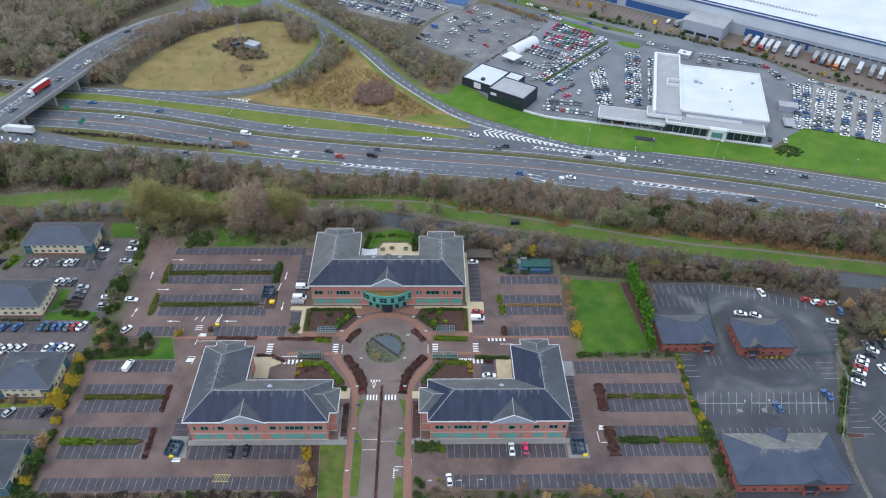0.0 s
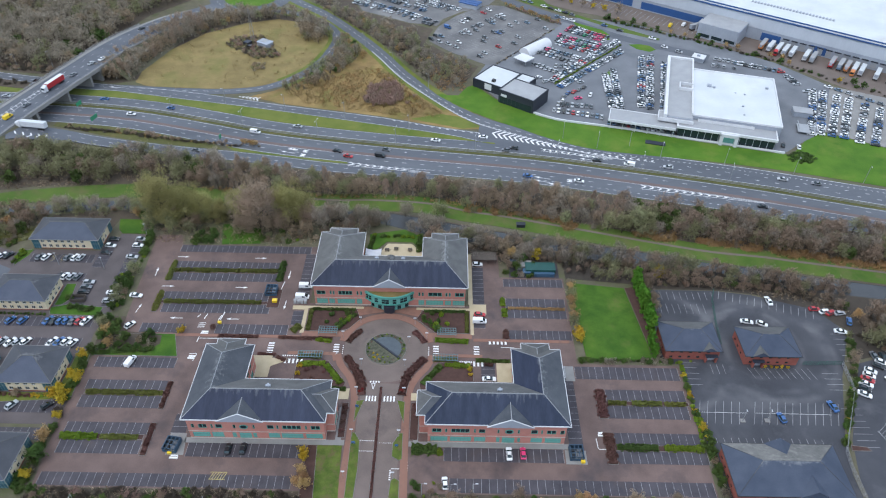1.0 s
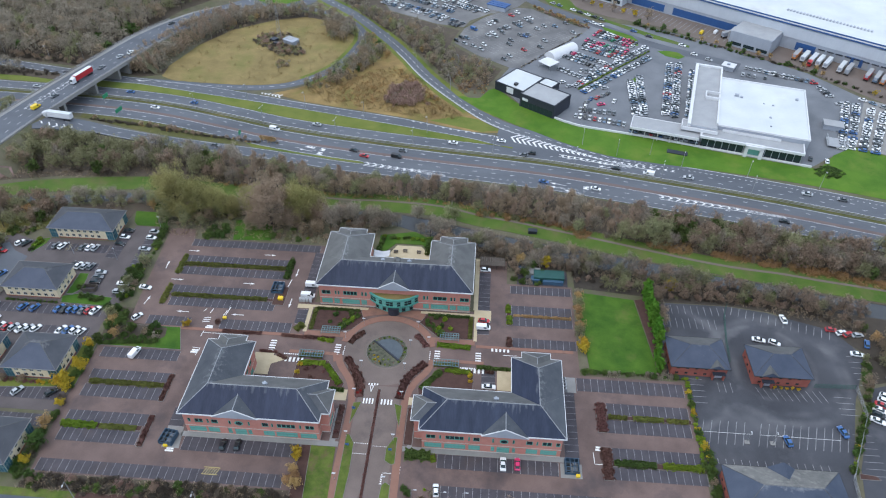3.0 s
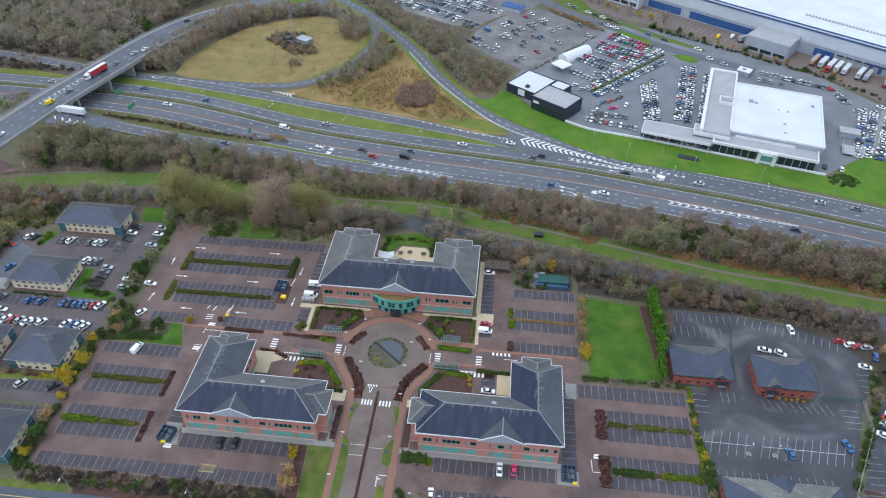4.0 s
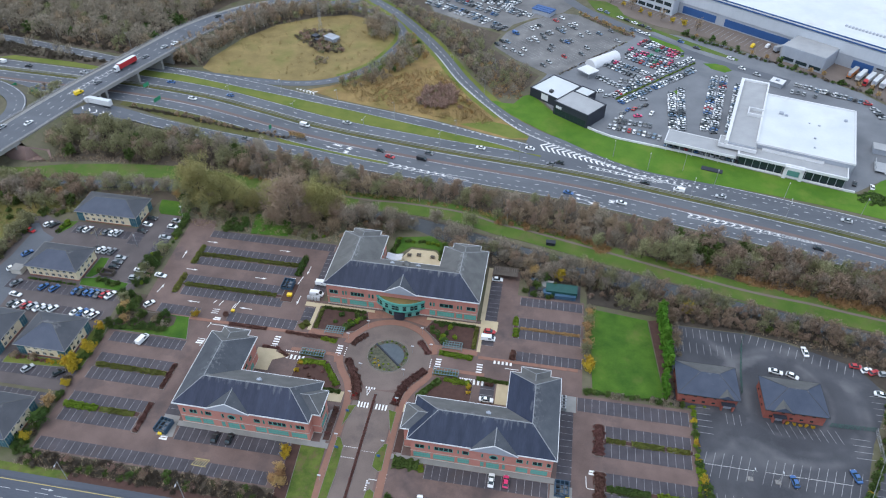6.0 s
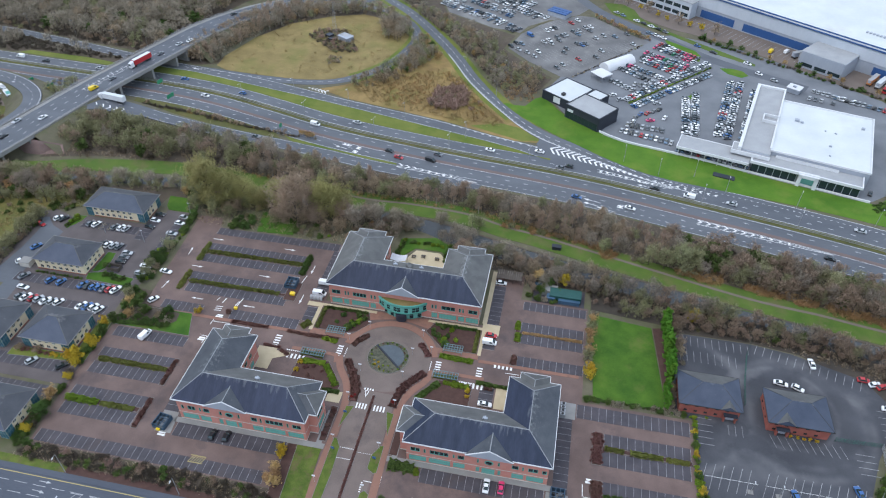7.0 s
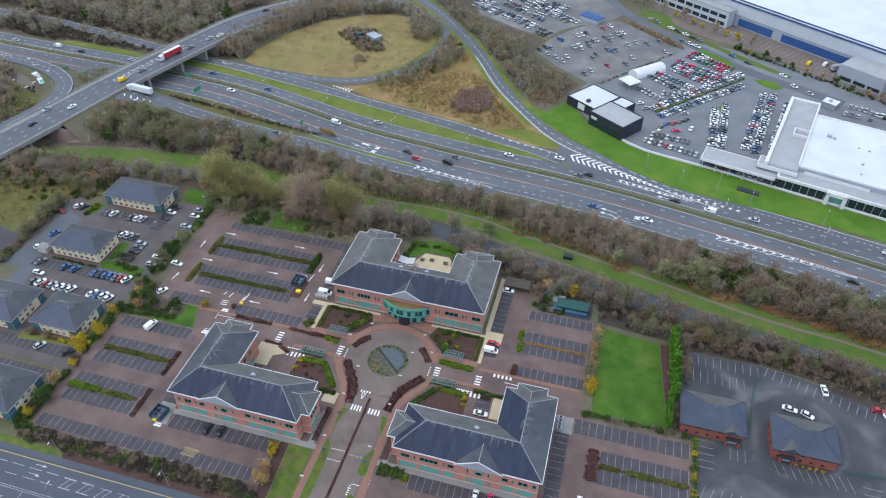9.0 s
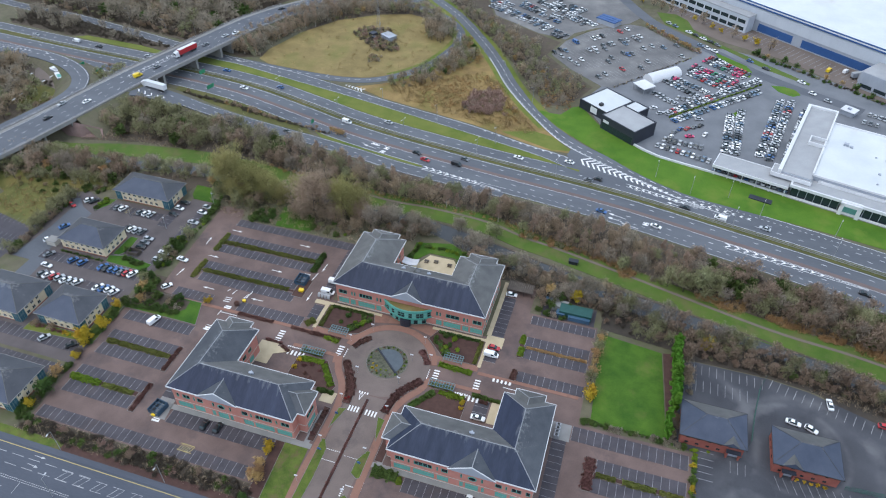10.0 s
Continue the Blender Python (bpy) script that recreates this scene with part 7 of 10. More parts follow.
hatch.put("yellow_hatching", YELLOW_PAINT, None, "yellow hatched box on the car park", "road marking", "structure")


# ---- trees and shrubs ----
class Blades:
    """Corners of many blades, the way each is shaded and how many corners one has."""

    def __init__(self, co, facing, corners):
        self.co, self.facing, self.corners = co, facing, corners

    def above(self, z):
        self.co[:, 2] = np.maximum(self.co[:, 2], z)
        return self


def twig_cloud(rng, n, centres, length, width, up=0.5, spread=0.6, leaf=False):
    """Many slim blades round the centres (x, y, z, radius): pointed bare twigs, or square leaves where leaf is set."""
    c = np.array(centres, float)
    k = rng.integers(0, len(c), n)
    d = rng.normal(size=(n, 3))
    d /= np.linalg.norm(d, axis=1)[:, None]
    p = c[k, :3] + d * (c[k, 3:4] * rng.random((n, 1)) ** 0.45)
    if leaf:
        a = rng.normal(size=(n, 3))
    else:
        a = d * spread * 0.6 + np.array((0, 0, up)) + rng.normal(size=(n, 3)) * 0.5
    a /= np.linalg.norm(a, axis=1)[:, None]
    s = np.cross(a, rng.normal(size=(n, 3)))
    s /= np.linalg.norm(s, axis=1)[:, None] + 1e-9
    L = length * (0.6 + 0.8 * rng.random((n, 1)))
    W = width * (0.6 + 0.8 * rng.random((n, 1)))
    corners = [p - a * L / 2 - s * W / 2, p - a * L / 2 + s * W / 2]
    corners += [p + a * L / 2 + s * W / 2, p + a * L / 2 - s * W / 2] if leaf else [p + a * L / 2]
    v = np.stack(corners, axis=1)
    # every blade faces outwards, so that a crown is shaded as a soft mass
    facing = np.cross(v[:, 1] - v[:, 0], v[:, -1] - v[:, 0])
    turn = (facing * (d + np.array((0, 0, 0.6)))).sum(1) < 0
    v[turn] = v[turn][:, (1, 0, 3, 2) if leaf else (1, 0, 2)]
    soft = d * 0.62 + np.array((0, 0, 0.8)) + rng.normal(size=(n, 3)) * 0.07
    soft /= np.linalg.norm(soft, axis=1)[:, None]
    return Blades(v.reshape(-1, 3), np.repeat(soft, len(corners), axis=0), len(corners))


def blades_mesh(name, blades, mat):
    v, k = blades.co, blades.corners
    n = len(v) // k
    me = bpy.data.meshes.new(name)
    me.vertices.add(len(v))
    me.vertices.foreach_set("co", v.astype(np.float32).ravel())
    me.loops.add(k * n)
    me.loops.foreach_set("vertex_index", np.arange(k * n, dtype=np.int32))
    me.polygons.add(n)
    me.polygons.foreach_set("loop_start", np.arange(0, k * n, k, dtype=np.int32))
    me.update(calc_edges=True)
    me.normals_split_custom_set_from_vertices(blades.facing.astype(np.float32))
    me.materials.append(mat)
    return me


def tree_kind(name, seed, height, radius, mat, label, category, blades=900, length=1.1, width=0.13, leaf=False, trunk=0.22, low=0.25, limbs=7, clumps=16, narrow=1.0, up=0.6, bark=BARK):
    """A tapered trunk with limbs and a ragged crown; kept far below ground as a pattern to copy."""
    rng = np.random.default_rng(seed)
    t = Build()
    lean = rng.normal(size=2) * 0.03 * height
    top = Vector((lean[0], lean[1], height * 0.82))
    mid = Vector((lean[0] * 0.4, lean[1] * 0.4, height * 0.4))
    t.tube((0, 0, -0.3), mid, trunk, trunk * 0.65, 6).tube(mid, top, trunk * 0.65, trunk * 0.15, 5)
    centres = []
    for i in range(limbs):
        f = low + (0.9 - low) * (i + 0.5) / limbs
        start = Vector((lean[0] * f, lean[1] * f, height * f * 0.85))
        a = i * 2.4 + rng.random() * 0.8
        reach = radius * (0.55 + 0.45 * rng.random()) * (1.0 - 0.45 * max(0, f - 0.5) * 2) * narrow
        end = start + Vector((math.cos(a) * reach, math.sin(a) * reach, reach * (0.5 + 0.7 * rng.random())))
        end.z = min(end.z, height * 0.95)
        t.tube(start, end, trunk * 0.4, trunk * 0.08, 4)
        for u in (0.55, 1.0):
            p = start.lerp(end, u)
            centres.append((p.x, p.y, p.z, radius * (0.30 + 0.2 * rng.random())))
    for i in range(clumps):
        a, r = rng.random() * 6.283, radius * math.sqrt(rng.random()) * narrow * 0.85
        z = height * (low + (0.95 - low) * rng.random() ** 0.8)
        shrink = 1.0 - 0.5 * max(0.0, z / height - 0.5) * 2
        centres.append((math.cos(a) * r * shrink, math.sin(a) * r * shrink, z, radius * (0.22 + 0.2 * rng.random())))
    ob = new(name, mesh_of("trunk", t.v, t.f, bark))
    tagged(ob, label, category)
    crown = new("crown", blades_mesh("crown", twig_cloud(rng, blades, centres, length, width, up, 0.7, leaf), mat))
    crown.parent = ob
    ob.location = (0, -700, -30)
    return ob


def bush_kind(name, seed, radius, height, mat, label, category="shrub", blades=350, length=0.35, width=0.2, leaf=True):
    rng = np.random.default_rng(seed)
    centres = []
    for i in range(9):
        a, r = rng.random() * 6.283, radius * 0.65 * math.sqrt(rng.random())
        centres.append((math.cos(a) * r, math.sin(a) * r, height * (0.25 + 0.5 * rng.random()), radius * (0.35 + 0.2 * rng.random())))
    t = Build()
    for i in range(4):
        a = i * 1.57 + rng.random()
        t.tube((0, 0, -0.1), (math.cos(a) * radius * 0.4, math.sin(a) * radius * 0.4, height * 0.6), 0.05, 0.02, 4)
    v = twig_cloud(rng, blades, centres, length, width, 0.8, 0.8, leaf)
    v.above(0.02)
    ob = new(name, mesh_of("stems", t.v, t.f, BARK))
    tagged(ob, label, category)
    crown = new("foliage", blades_mesh("foliage", v, mat))
    crown.parent = ob
    ob.location = (0, -700, -30)
    return ob


KINDS = {
    "brown": [tree_kind("bare_tree", 10 + i, 9.5, 3.9, TWIG_BROWN, "bare brown winter tree among dense scrub", "tree", 1500, 0.6, 0.24, clumps=24) for i in range(3)],
    "grey": [tree_kind("grey_tree", 20 + i, 10.0, 4.3, TWIG_GREY, "bare grey winter tree with fine twigs", "tree", 1600, 0.62, 0.23, clumps=24) for i in range(3)],
    "olive": [tree_kind("olive_tree", 30 + i, 8.5, 3.6, TWIG_OLIVE, "olive-green tree thinly leaved in winter", "tree", 1550, 0.52, 0.25, clumps=24) for i in range(2)],
    "green": [tree_kind("evergreen_tree", 40 + i, 6.0, 3.0, LEAF_GREEN, "dark green evergreen tree", "tree", 900, 0.5, 0.34, True, low=0.15) for i in range(2)],
    "yellow": [tree_kind("yellow_tree", 50 + i, 5.0, 2.4, LEAF_YELLOW, "small tree with yellow autumn leaves", "tree", 700, 0.4, 0.26, True, 0.12) for i in range(2)],
    "rust": [tree_kind("rusty_tree", 60 + i, 6.0, 2.6, TWIG_RUST, "small tree with rusty brown leaves", "tree", 700, 0.5, 0.22, True, 0.14) for i in range(2)],
    "birch": [tree_kind("birch_tree", 70 + i, 11.0, 2.4, TWIG_PURPLE, "tall slim bare birch with pale stem", "tree", 1250, 0.95, 0.12, bark=BIRCH, trunk=0.2, narrow=0.8) for i in range(2)],
    "willow": [tree_kind("willow_tree", 80 + i, 15.0, 6.4, TWIG_WILLOW, "big pale olive willow beside the river", "tree", 13000, 0.55, 0.2, limbs=14, clumps=52, trunk=0.4, low=0.12) for i in range(2)],
    "big_grey": [tree_kind("broad_tree", 90 + i, 13.0, 6.6, TWIG_PURPLE, "broad bare purple-grey tree beside the river", "tree", 11000, 0.6, 0.19, limbs=14, clumps=52, trunk=0.4, low=0.1) for i in range(2)],
    "cypress": [tree_kind("cypress", 100 + i, 7.5, 1.35, LEAF_CYPRESS, "narrow bright green cypress in a row", "conifer", 900, 0.5, 0.22, True, 0.14, 0.02, 9, 30, 0.8) for i in range(2)],
    "shrub": [bush_kind("green_shrub", 110 + i, 1.2, 1.5, LEAF_GREEN, "dark green garden shrub") for i in range(3)],
    "lime": [bush_kind("lime_shrub", 120 + i, 1.2, 1.4, LEAF_BRIGHT, "bright lime-green leafy garden shrub") for i in range(2)],
    "scarlet": [bush_kind("scarlet_shrub", 135, 0.9, 1.1, LEAF_SCARLET, "small scarlet-leaved shrub beside the avenue")],
    "maroon": [bush_kind("maroon_shrub", 130 + i, 0.9, 1.0, LEAF_RED, "low maroon winter shrub in mulch") for i in range(2)],
    "gold": [bush_kind("golden_shrub", 140 + i, 1.5, 2.2, LEAF_YELLOW, "golden yellow leafy garden shrub") for i in range(2)],
    "scrub": [bush_kind("bare_bush", 150 + i, 2.2, 2.6, m, "tangled bare brown winter bush", "bush", 660, 0.48, 0.2, False) for i, m in enumerate((TWIG_BROWN, TWIG_GREY, TWIG_OLIVE))],
    "thicket": [bush_kind("thicket_bush", 155 + i, 2.2, 2.4, TWIG_DARK, "dense dark brown winter thicket bush", "bush", 660, 0.48, 0.2, False) for i in range(2)],
    "plum_grey": [bush_kind("purple_bush", 190 + i, 2.5, 4.6, TWIG_PURPLE, "tall purple-grey bare winter bush", "bush", 800, 0.6, 0.18, False) for i in range(2)],
    "plum": [bush_kind("plum_bush", 180 + i, 2.6, 4.2, TWIG_PLUM, "tall reddish-purple bare winter bush", "bush", 800, 0.6, 0.2, False) for i in range(2)],
    "bracken": [bush_kind("bracken_clump", 160 + i, 1.8, 1.2, TWIG_RUST, "clump of rusty brown bracken", "bush", 640, 0.48, 0.17, False) for i in range(2)],
    "laurel": [bush_kind("laurel_bush", 170 + i, 2.2, 2.4, LEAF_GREEN, "broad evergreen laurel bush", "bush", 560, 0.45, 0.28) for i in range(2)],
}
dice = random.Random(4)
planted = []


class Heap:
    """Gathers many far copies of some things into one joined mesh."""

    def __init__(self, share=1.0, grow=1.0):
        self.share, self.grow = share, grow
        self.co, self.loops, self.totals, self.mats, self.slots, self.facing, self.n, self.known = [], [], [], [], [], [], 0, {}

    def add(self, ob, m):
        for o in (ob, *ob.children_recursive):
            if o.type != "MESH":
                continue
            me = o.data
            if me.name not in self.known:
                co = np.empty(len(me.vertices) * 3, np.float32)
                me.vertices.foreach_get("co", co)
                loops = np.empty(len(me.loops), np.int32)
                me.loops.foreach_get("vertex_index", loops)
                totals = np.empty(len(me.polygons), np.int32)
                me.polygons.foreach_get("loop_total", totals)
                facing = np.empty(len(me.loops) * 3, np.float32)
                me.corner_normals.foreach_get("vector", facing)
                if len(totals) > 300:
                    keep, k = int(len(totals) * self.share), int(totals[0])
                    totals, loops, co, facing = totals[:keep], loops[:keep * k], co[:keep * k * 3], facing[:keep * k * 3]
                    q = co.reshape(-1, k, 3)
                    q[:] = q.mean(1, keepdims=True) + (q - q.mean(1, keepdims=True)) * self.grow
                self.known[me.name] = (co.reshape(-1, 3), loops, totals, facing.reshape(-1, 3))
            co, loops, totals, facing = self.known[me.name]
            a = np.array(m)
            turned = facing @ a[:3, :3].T
            self.facing.append(turned / (np.linalg.norm(turned, axis=1)[:, None] + 1e-9))
            if me.materials[0] not in self.slots:
                self.slots.append(me.materials[0])
            self.co.append(co @ a[:3, :3].T + a[:3, 3])
            self.loops.append(loops + self.n)
            self.totals.append(totals)
            self.mats.append(np.full(len(totals), self.slots.index(me.materials[0]), np.int32))
            self.n += len(co)

    def put(self, name, label, category):
        me = bpy.data.meshes.new(name)
        co, loops, totals = np.vstack(self.co).astype(np.float32), np.concatenate(self.loops), np.concatenate(self.totals)
        me.vertices.add(len(co))
        me.vertices.foreach_set("co", co.ravel())
        me.loops.add(len(loops))
        me.loops.foreach_set("vertex_index", loops)
        me.polygons.add(len(totals))
        me.polygons.foreach_set("loop_start", (np.cumsum(totals) - totals).astype(np.int32))
        me.polygons.foreach_set("material_index", np.concatenate(self.mats))
        for mat in self.slots:
            me.materials.append(mat)
        me.update(calc_edges=True)
        me.normals_split_custom_set(np.vstack(self.facing).astype(np.float32))
        return tagged(new(name, me), label, category, kind="stuff")


FAR_WOODS, MID_WOODS, FAR_CARS = Heap(0.2, 1.8), Heap(0.45, 1.32), Heap()


def plant(kind, x, y, scale=1.0, tall=1.0, z=0.0, group="", far=False):
    ob = dice.choice(KINDS[kind])
    s = scale * dice.uniform(0.85, 1.18)
    m = Matrix.Translation((x, y, z)) @ Matrix.Rotation(dice.uniform(0, 6.28), 4, "Z") @ Matrix.Diagonal((s, s, s * tall * dice.uniform(0.9, 1.12), 1))
    if far:
        return (MID_WOODS if y < 166 and x > -215 else FAR_WOODS).add(ob, m)
    made = copy_thing(ob, m)
    if group:
        tagged(made, group=group)
    return made


def wood(pts, mix, gap, scale=1.0, group="", tall=1.0, far=False):
    """Fills a polygon with trees of a weighted mix, about gap metres apart."""
    x0, x1 = min(p[0] for p in pts), max(p[0] for p in pts)
    y0, y1 = min(p[1] for p in pts), max(p[1] for p in pts)
    names, weights = zip(*mix)
    y = y0 + gap * 0.3
    row = 0
    while y < y1:
        x = x0 + (gap / 2 if row % 2 else 0)
        while x < x1:
            px, py = x + dice.uniform(-0.36, 0.36) * gap, y + dice.uniform(-0.36, 0.36) * gap
            if inside(px, py, pts):
                plant(dice.choices(names, weights)[0], px, py, scale, tall, group=group, far=far)
            x += gap
        y += gap * 0.87
        row += 1


def line_of(kind_mix, p0, p1, gap, scale=1.0, jitter=0.3, group="", far=False):
    names, weights = zip(*kind_mix)
    n = max(1, round(math.dist(p0, p1) / gap))
    for i in range(n + 1):
        u = i / n
        plant(dice.choices(names, weights)[0], p0[0] + (p1[0] - p0[0]) * u + dice.uniform(-jitter, jitter), p0[1] + (p1[1] - p0[1]) * u + dice.uniform(-jitter, jitter), scale, group=group, far=far)


BELT = [("brown", 5), ("grey", 2), ("olive", 1.8), ("birch", 3), ("scrub", 2.4), ("plum_grey", 1.6)]
G1 = "trees between river and carriageway"
wood([(-201, 133), (-182, 135), (-140, 139), (-110, 137), (-110, 156), (-125, 159), (-160, 161), (-186, 163), (-208, 160), (-211, 148), (-207, 139)], [("olive", 6), ("grey", 0.8), ("brown", 0.8), ("green", 0.9), ("thicket", 2.4)], 5.0, 1.0, G1, far=True)
wood([(-110, 134.6), (-60, 129.6), (-20, 130), (10, 126), (10, 139.6), (-20, 142), (-60, 145.4), (-110, 154)], BELT, 4.7, 0.85, G1)
wood([(10, 125.4), (32, 119), (60, 112.4), (85, 106.4), (85, 129.4), (60, 133.6), (30, 138.6), (10, 139.6)], BELT, 4.7, 0.82, G1)
wood([(85, 106.4), (112, 103), (140, 99), (160, 95), (200, 86), (260, 71), (290, 82), (240, 98), (190, 111), (145, 118.5), (115, 124.4), (85, 129.4)], [("brown", 4), ("grey", 1.6), ("olive", 3), ("green", 0.8), ("thicket", 2.5), ("scrub", 1)], 4.0, 0.86, far=True)
line_of([("bracken", 1)], (46, 118.5), (62, 113.5), 2.2, 1.2, 1.2, far=True)
line_of([("bracken", 1)], (88, 107.5), (98, 105.5), 2.2, 1.2, 1.2, far=True)
line_of([("bracken", 1)], (114, 102.6), (139, 98.6), 3.0, 1.2, 1.0, far=True)
line_of([("bracken", 1)], (146, 97.4), (192, 88), 3.2, 1.2, 1.0, far=True)
line_of([("bracken", 1), ("scrub", 1)], (15, 122.5), (46, 118), 3.2, 1.0, 1.2, far=True)

G2 = "trees along the near river bank"
for x0, y0, x1, y1 in ((-46, 113.5, -31, 112.6), (-30, 112.4, -22, 110.6), (8, 102.4, 22, 99.9), (22, 99.9, 60, 92.4), (60, 92.4, 110, 83.6), (110, 83.6, 165, 72.4)):
    line_of([("scrub", 2), ("thicket", 0.5), ("plum_grey", 1.6), ("grey", 1.6), ("brown", 1), ("olive", 0.6)], (x0, y0), (x1, y1), 2.0, 0.76, 1.5, G2, far=x0 > 50)
line_of([("grey", 3), ("plum_grey", 2), ("scrub", 1)], (22, 94.6), (60, 87.4), 2.2, 0.62, 1.2, far=True)
line_of([("thicket", 4), ("plum_grey", 2), ("scrub", 1), ("olive", 0.6)], (84, 79.6), (150, 73.6), 2.2, 0.6, 1.8, far=True)
line_of([("thicket", 3), ("plum_grey", 2), ("olive", 1)], (92, 85.4), (165, 74.6), 2.4, 0.66, 1.0, far=True)
line_of([("scrub", 3), ("olive", 1), ("grey", 1)], (-166, 116.5), (-124, 118.6), 1.9, 0.74, 0.8, G2)
line_of([("scrub", 3), ("olive", 1), ("brown", 1.5)], (-236, 107.5), (-168, 112.5), 2.0, 0.9, 1.2, far=True)
line_of([("grey", 3), ("plum_grey", 2), ("brown", 1)], (-4, 103.5), (13, 99.4), 2.2, 0.68, 1.2, far=True)
for x, y, s in ((82, 108.4, 1.15), (88, 109.6, 1.25), (76, 109.6, 1.1), (93.5, 112, 1.1), (114, 109.4, 0.9), (119, 108.6, 0.9), (146, 108, 1.0), (160, 106, 1.0), (129, 107.5, 0.8)):
    plant("olive", x, y, s)
for x, y, s in ((-28, 111, 0.8), (-20, 110.4, 0.7), (-3, 108.4, 0.75), (3, 107.4, 0.75), (-12, 116.6, 0.6)):
    plant("grey", x, y, s)
plant("grey", -11.0, 117.8, 0.7)
plant("olive", 1.5, 118.2, 0.85)
plant("olive", 4.6, 117.6, 0.8)
for x, y, k, s in ((-117, 111.5, "willow", 1.18), (-107.5, 112, "willow", 1.2), (-100.5, 113, "willow", 1.0), (-92, 111.5, "willow", 0.62), (-86.5, 116.5, "willow", 0.7), (-80.5, 113.5, "willow", 1.1), (-74, 107, "big_grey", 1.3), (-64, 106.5, "big_grey", 0.9), (-63.5, 112, "willow", 1.05), (-70, 116.5, "grey", 0.9), (-57.5, 114.5, "willow", 1.15),
                   (-54.5, 111, "big_grey", 0.8), (-79.5, 104.5, "big_grey", 0.7), (-48.5, 107, "grey", 1.0), (-40, 110.5, "grey", 0.9), (-33, 112.5, "grey", 0.85), (-25, 110.5, "scrub", 1.0), (-9.5, 106.5, "grey", 0.65), (-1.5, 106.5, "grey", 0.75)):
    plant(k, x, y, s, group=G2)
wood([(-124, 104), (-119, 103), (-114, 103), (-96, 101), (-90, 112), (-96, 118), (-124, 118)], [("scrub", 3), ("olive", 2), ("laurel", 2), ("brown", 2)], 4.2, 0.75, G2)
wood([(-72, 96.5), (-47, 96.5), (-47, 104), (-72, 105)], [("rust", 1.4), ("scrub", 3), ("laurel", 1.6), ("lime", 1.2), ("brown", 1)], 3.6, 0.75, G2)
wood([(-100, 96), (-91, 96), (-91, 104), (-100, 104)], [("laurel", 3), ("olive", 1), ("lime", 0.6)], 3.2, 0.85)
line_of([("shrub", 2), ("laurel", 1)], (-25.5, 92), (-25, 101), 2.2, 1.0)
line_of([("shrub", 2), ("lime", 2)], (-24, 102.5), (-6, 102.5), 2.0, 0.9, 0.6)
wood([(-47, 104), (-28, 103), (-25, 111), (-46, 116)], [("scrub", 3), ("grey", 1), ("brown", 1), ("bracken", 1)], 3.0, 0.72, far=True)
line_of([("laurel", 1)], (-5.2, 93.5), (-4.6, 100), 2.4, 0.85)
wood([(-2, 95.5), (16, 95.0), (27, 93.5), (40, 91), (53, 87.5), (53, 92), (30, 98.5), (0, 103)], [("brown", 3), ("scrub", 3), ("grey", 1.5), ("rust", 0.8)], 4.2, 0.7, G2)
wood([(52, 80), (58, 79), (78, 76.5), (84, 78), (90, 76), (112, 75), (128, 74.6), (146, 69), (160, 62), (166, 64), (150, 76), (110, 83), (80, 88), (53, 92)], [("brown", 3), ("thicket", 3), ("olive", 1.4), ("plum_grey", 2), ("scrub", 1), ("green", 0.5)], 3.6, 0.6, far=True)
wood([(168, 62), (164, 56), (160, 46), (165, 44), (185, 46), (240, 44), (250, 58), (180, 68)], [("brown", 3), ("grey", 3), ("scrub", 2), ("olive", 1)], 5.0, 0.8, G2, far=True)
for p0, p1 in (((84, 76), (112, 75.4)), ((112, 75.4), (130, 74.2)), ((130, 75.4), (150, 69.6))):
    line_of([("thicket", 3), ("plum_grey", 2), ("scrub", 1)], p0, p1, 1.9, 0.6, 0.8, far=True)
plant("gold", 92, 81.5, 1.9)
plant("yellow", 92.5, 82, 1.1)
plant("yellow", 43, 90, 1.0)
plant("rust", 33, 90.4, 0.8)
plant("green", 37, 87.6, 0.62)
plant("green", 34.4, 83.4, 0.6)
plant("olive", 73.5, 81.5, 0.7)
for x, y, k, s in ((33.5, 79.6, "laurel", 0.9), (36.4, 79.2, "scrub", 0.8), (39.5, 79.3, "laurel", 0.75), (31.6, 83, "brown", 0.55), (41.4, 84.6, "green", 0.5), (35.6, 86, "grey", 0.6), (29.8, 86.5, "brown", 0.6), (30.2, 81, "laurel", 0.8)):
    plant(k, x, y, s)

# west: boundary belts round the small offices
wood([(-236, 92), (-200, 103), (-166, 105), (-166, 111), (-140, 112), (-138, 117), (-185, 109.5), (-236, 106)], [("brown", 3), ("olive", 2), ("scrub", 3), ("rust", 0.6), ("green", 0.6)], 5.2, 0.75, far=True)
wood([(-134, 112), (-121, 112), (-121, 118), (-134, 117.5)], [("laurel", 2), ("rust", 0.8), ("olive", 1)], 3.8, 0.8)
wood([(-186, 90), (-168, 96), (-166, 104), (-178, 103)], [("scrub", 3), ("brown", 1), ("olive", 1)], 4.6, 0.7)
line_of([("laurel", 3), ("shrub", 1), ("scrub", 1), ("lime", 2.4), ("olive", 0.5)], (-118.2, 100), (-117.8, 58), 2.0, 0.9, 0.7)
line_of([("green", 2), ("olive", 1), ("scrub", 1)], (-119.5, 78), (-119.5, 56), 4.5, 0.6, 0.6)
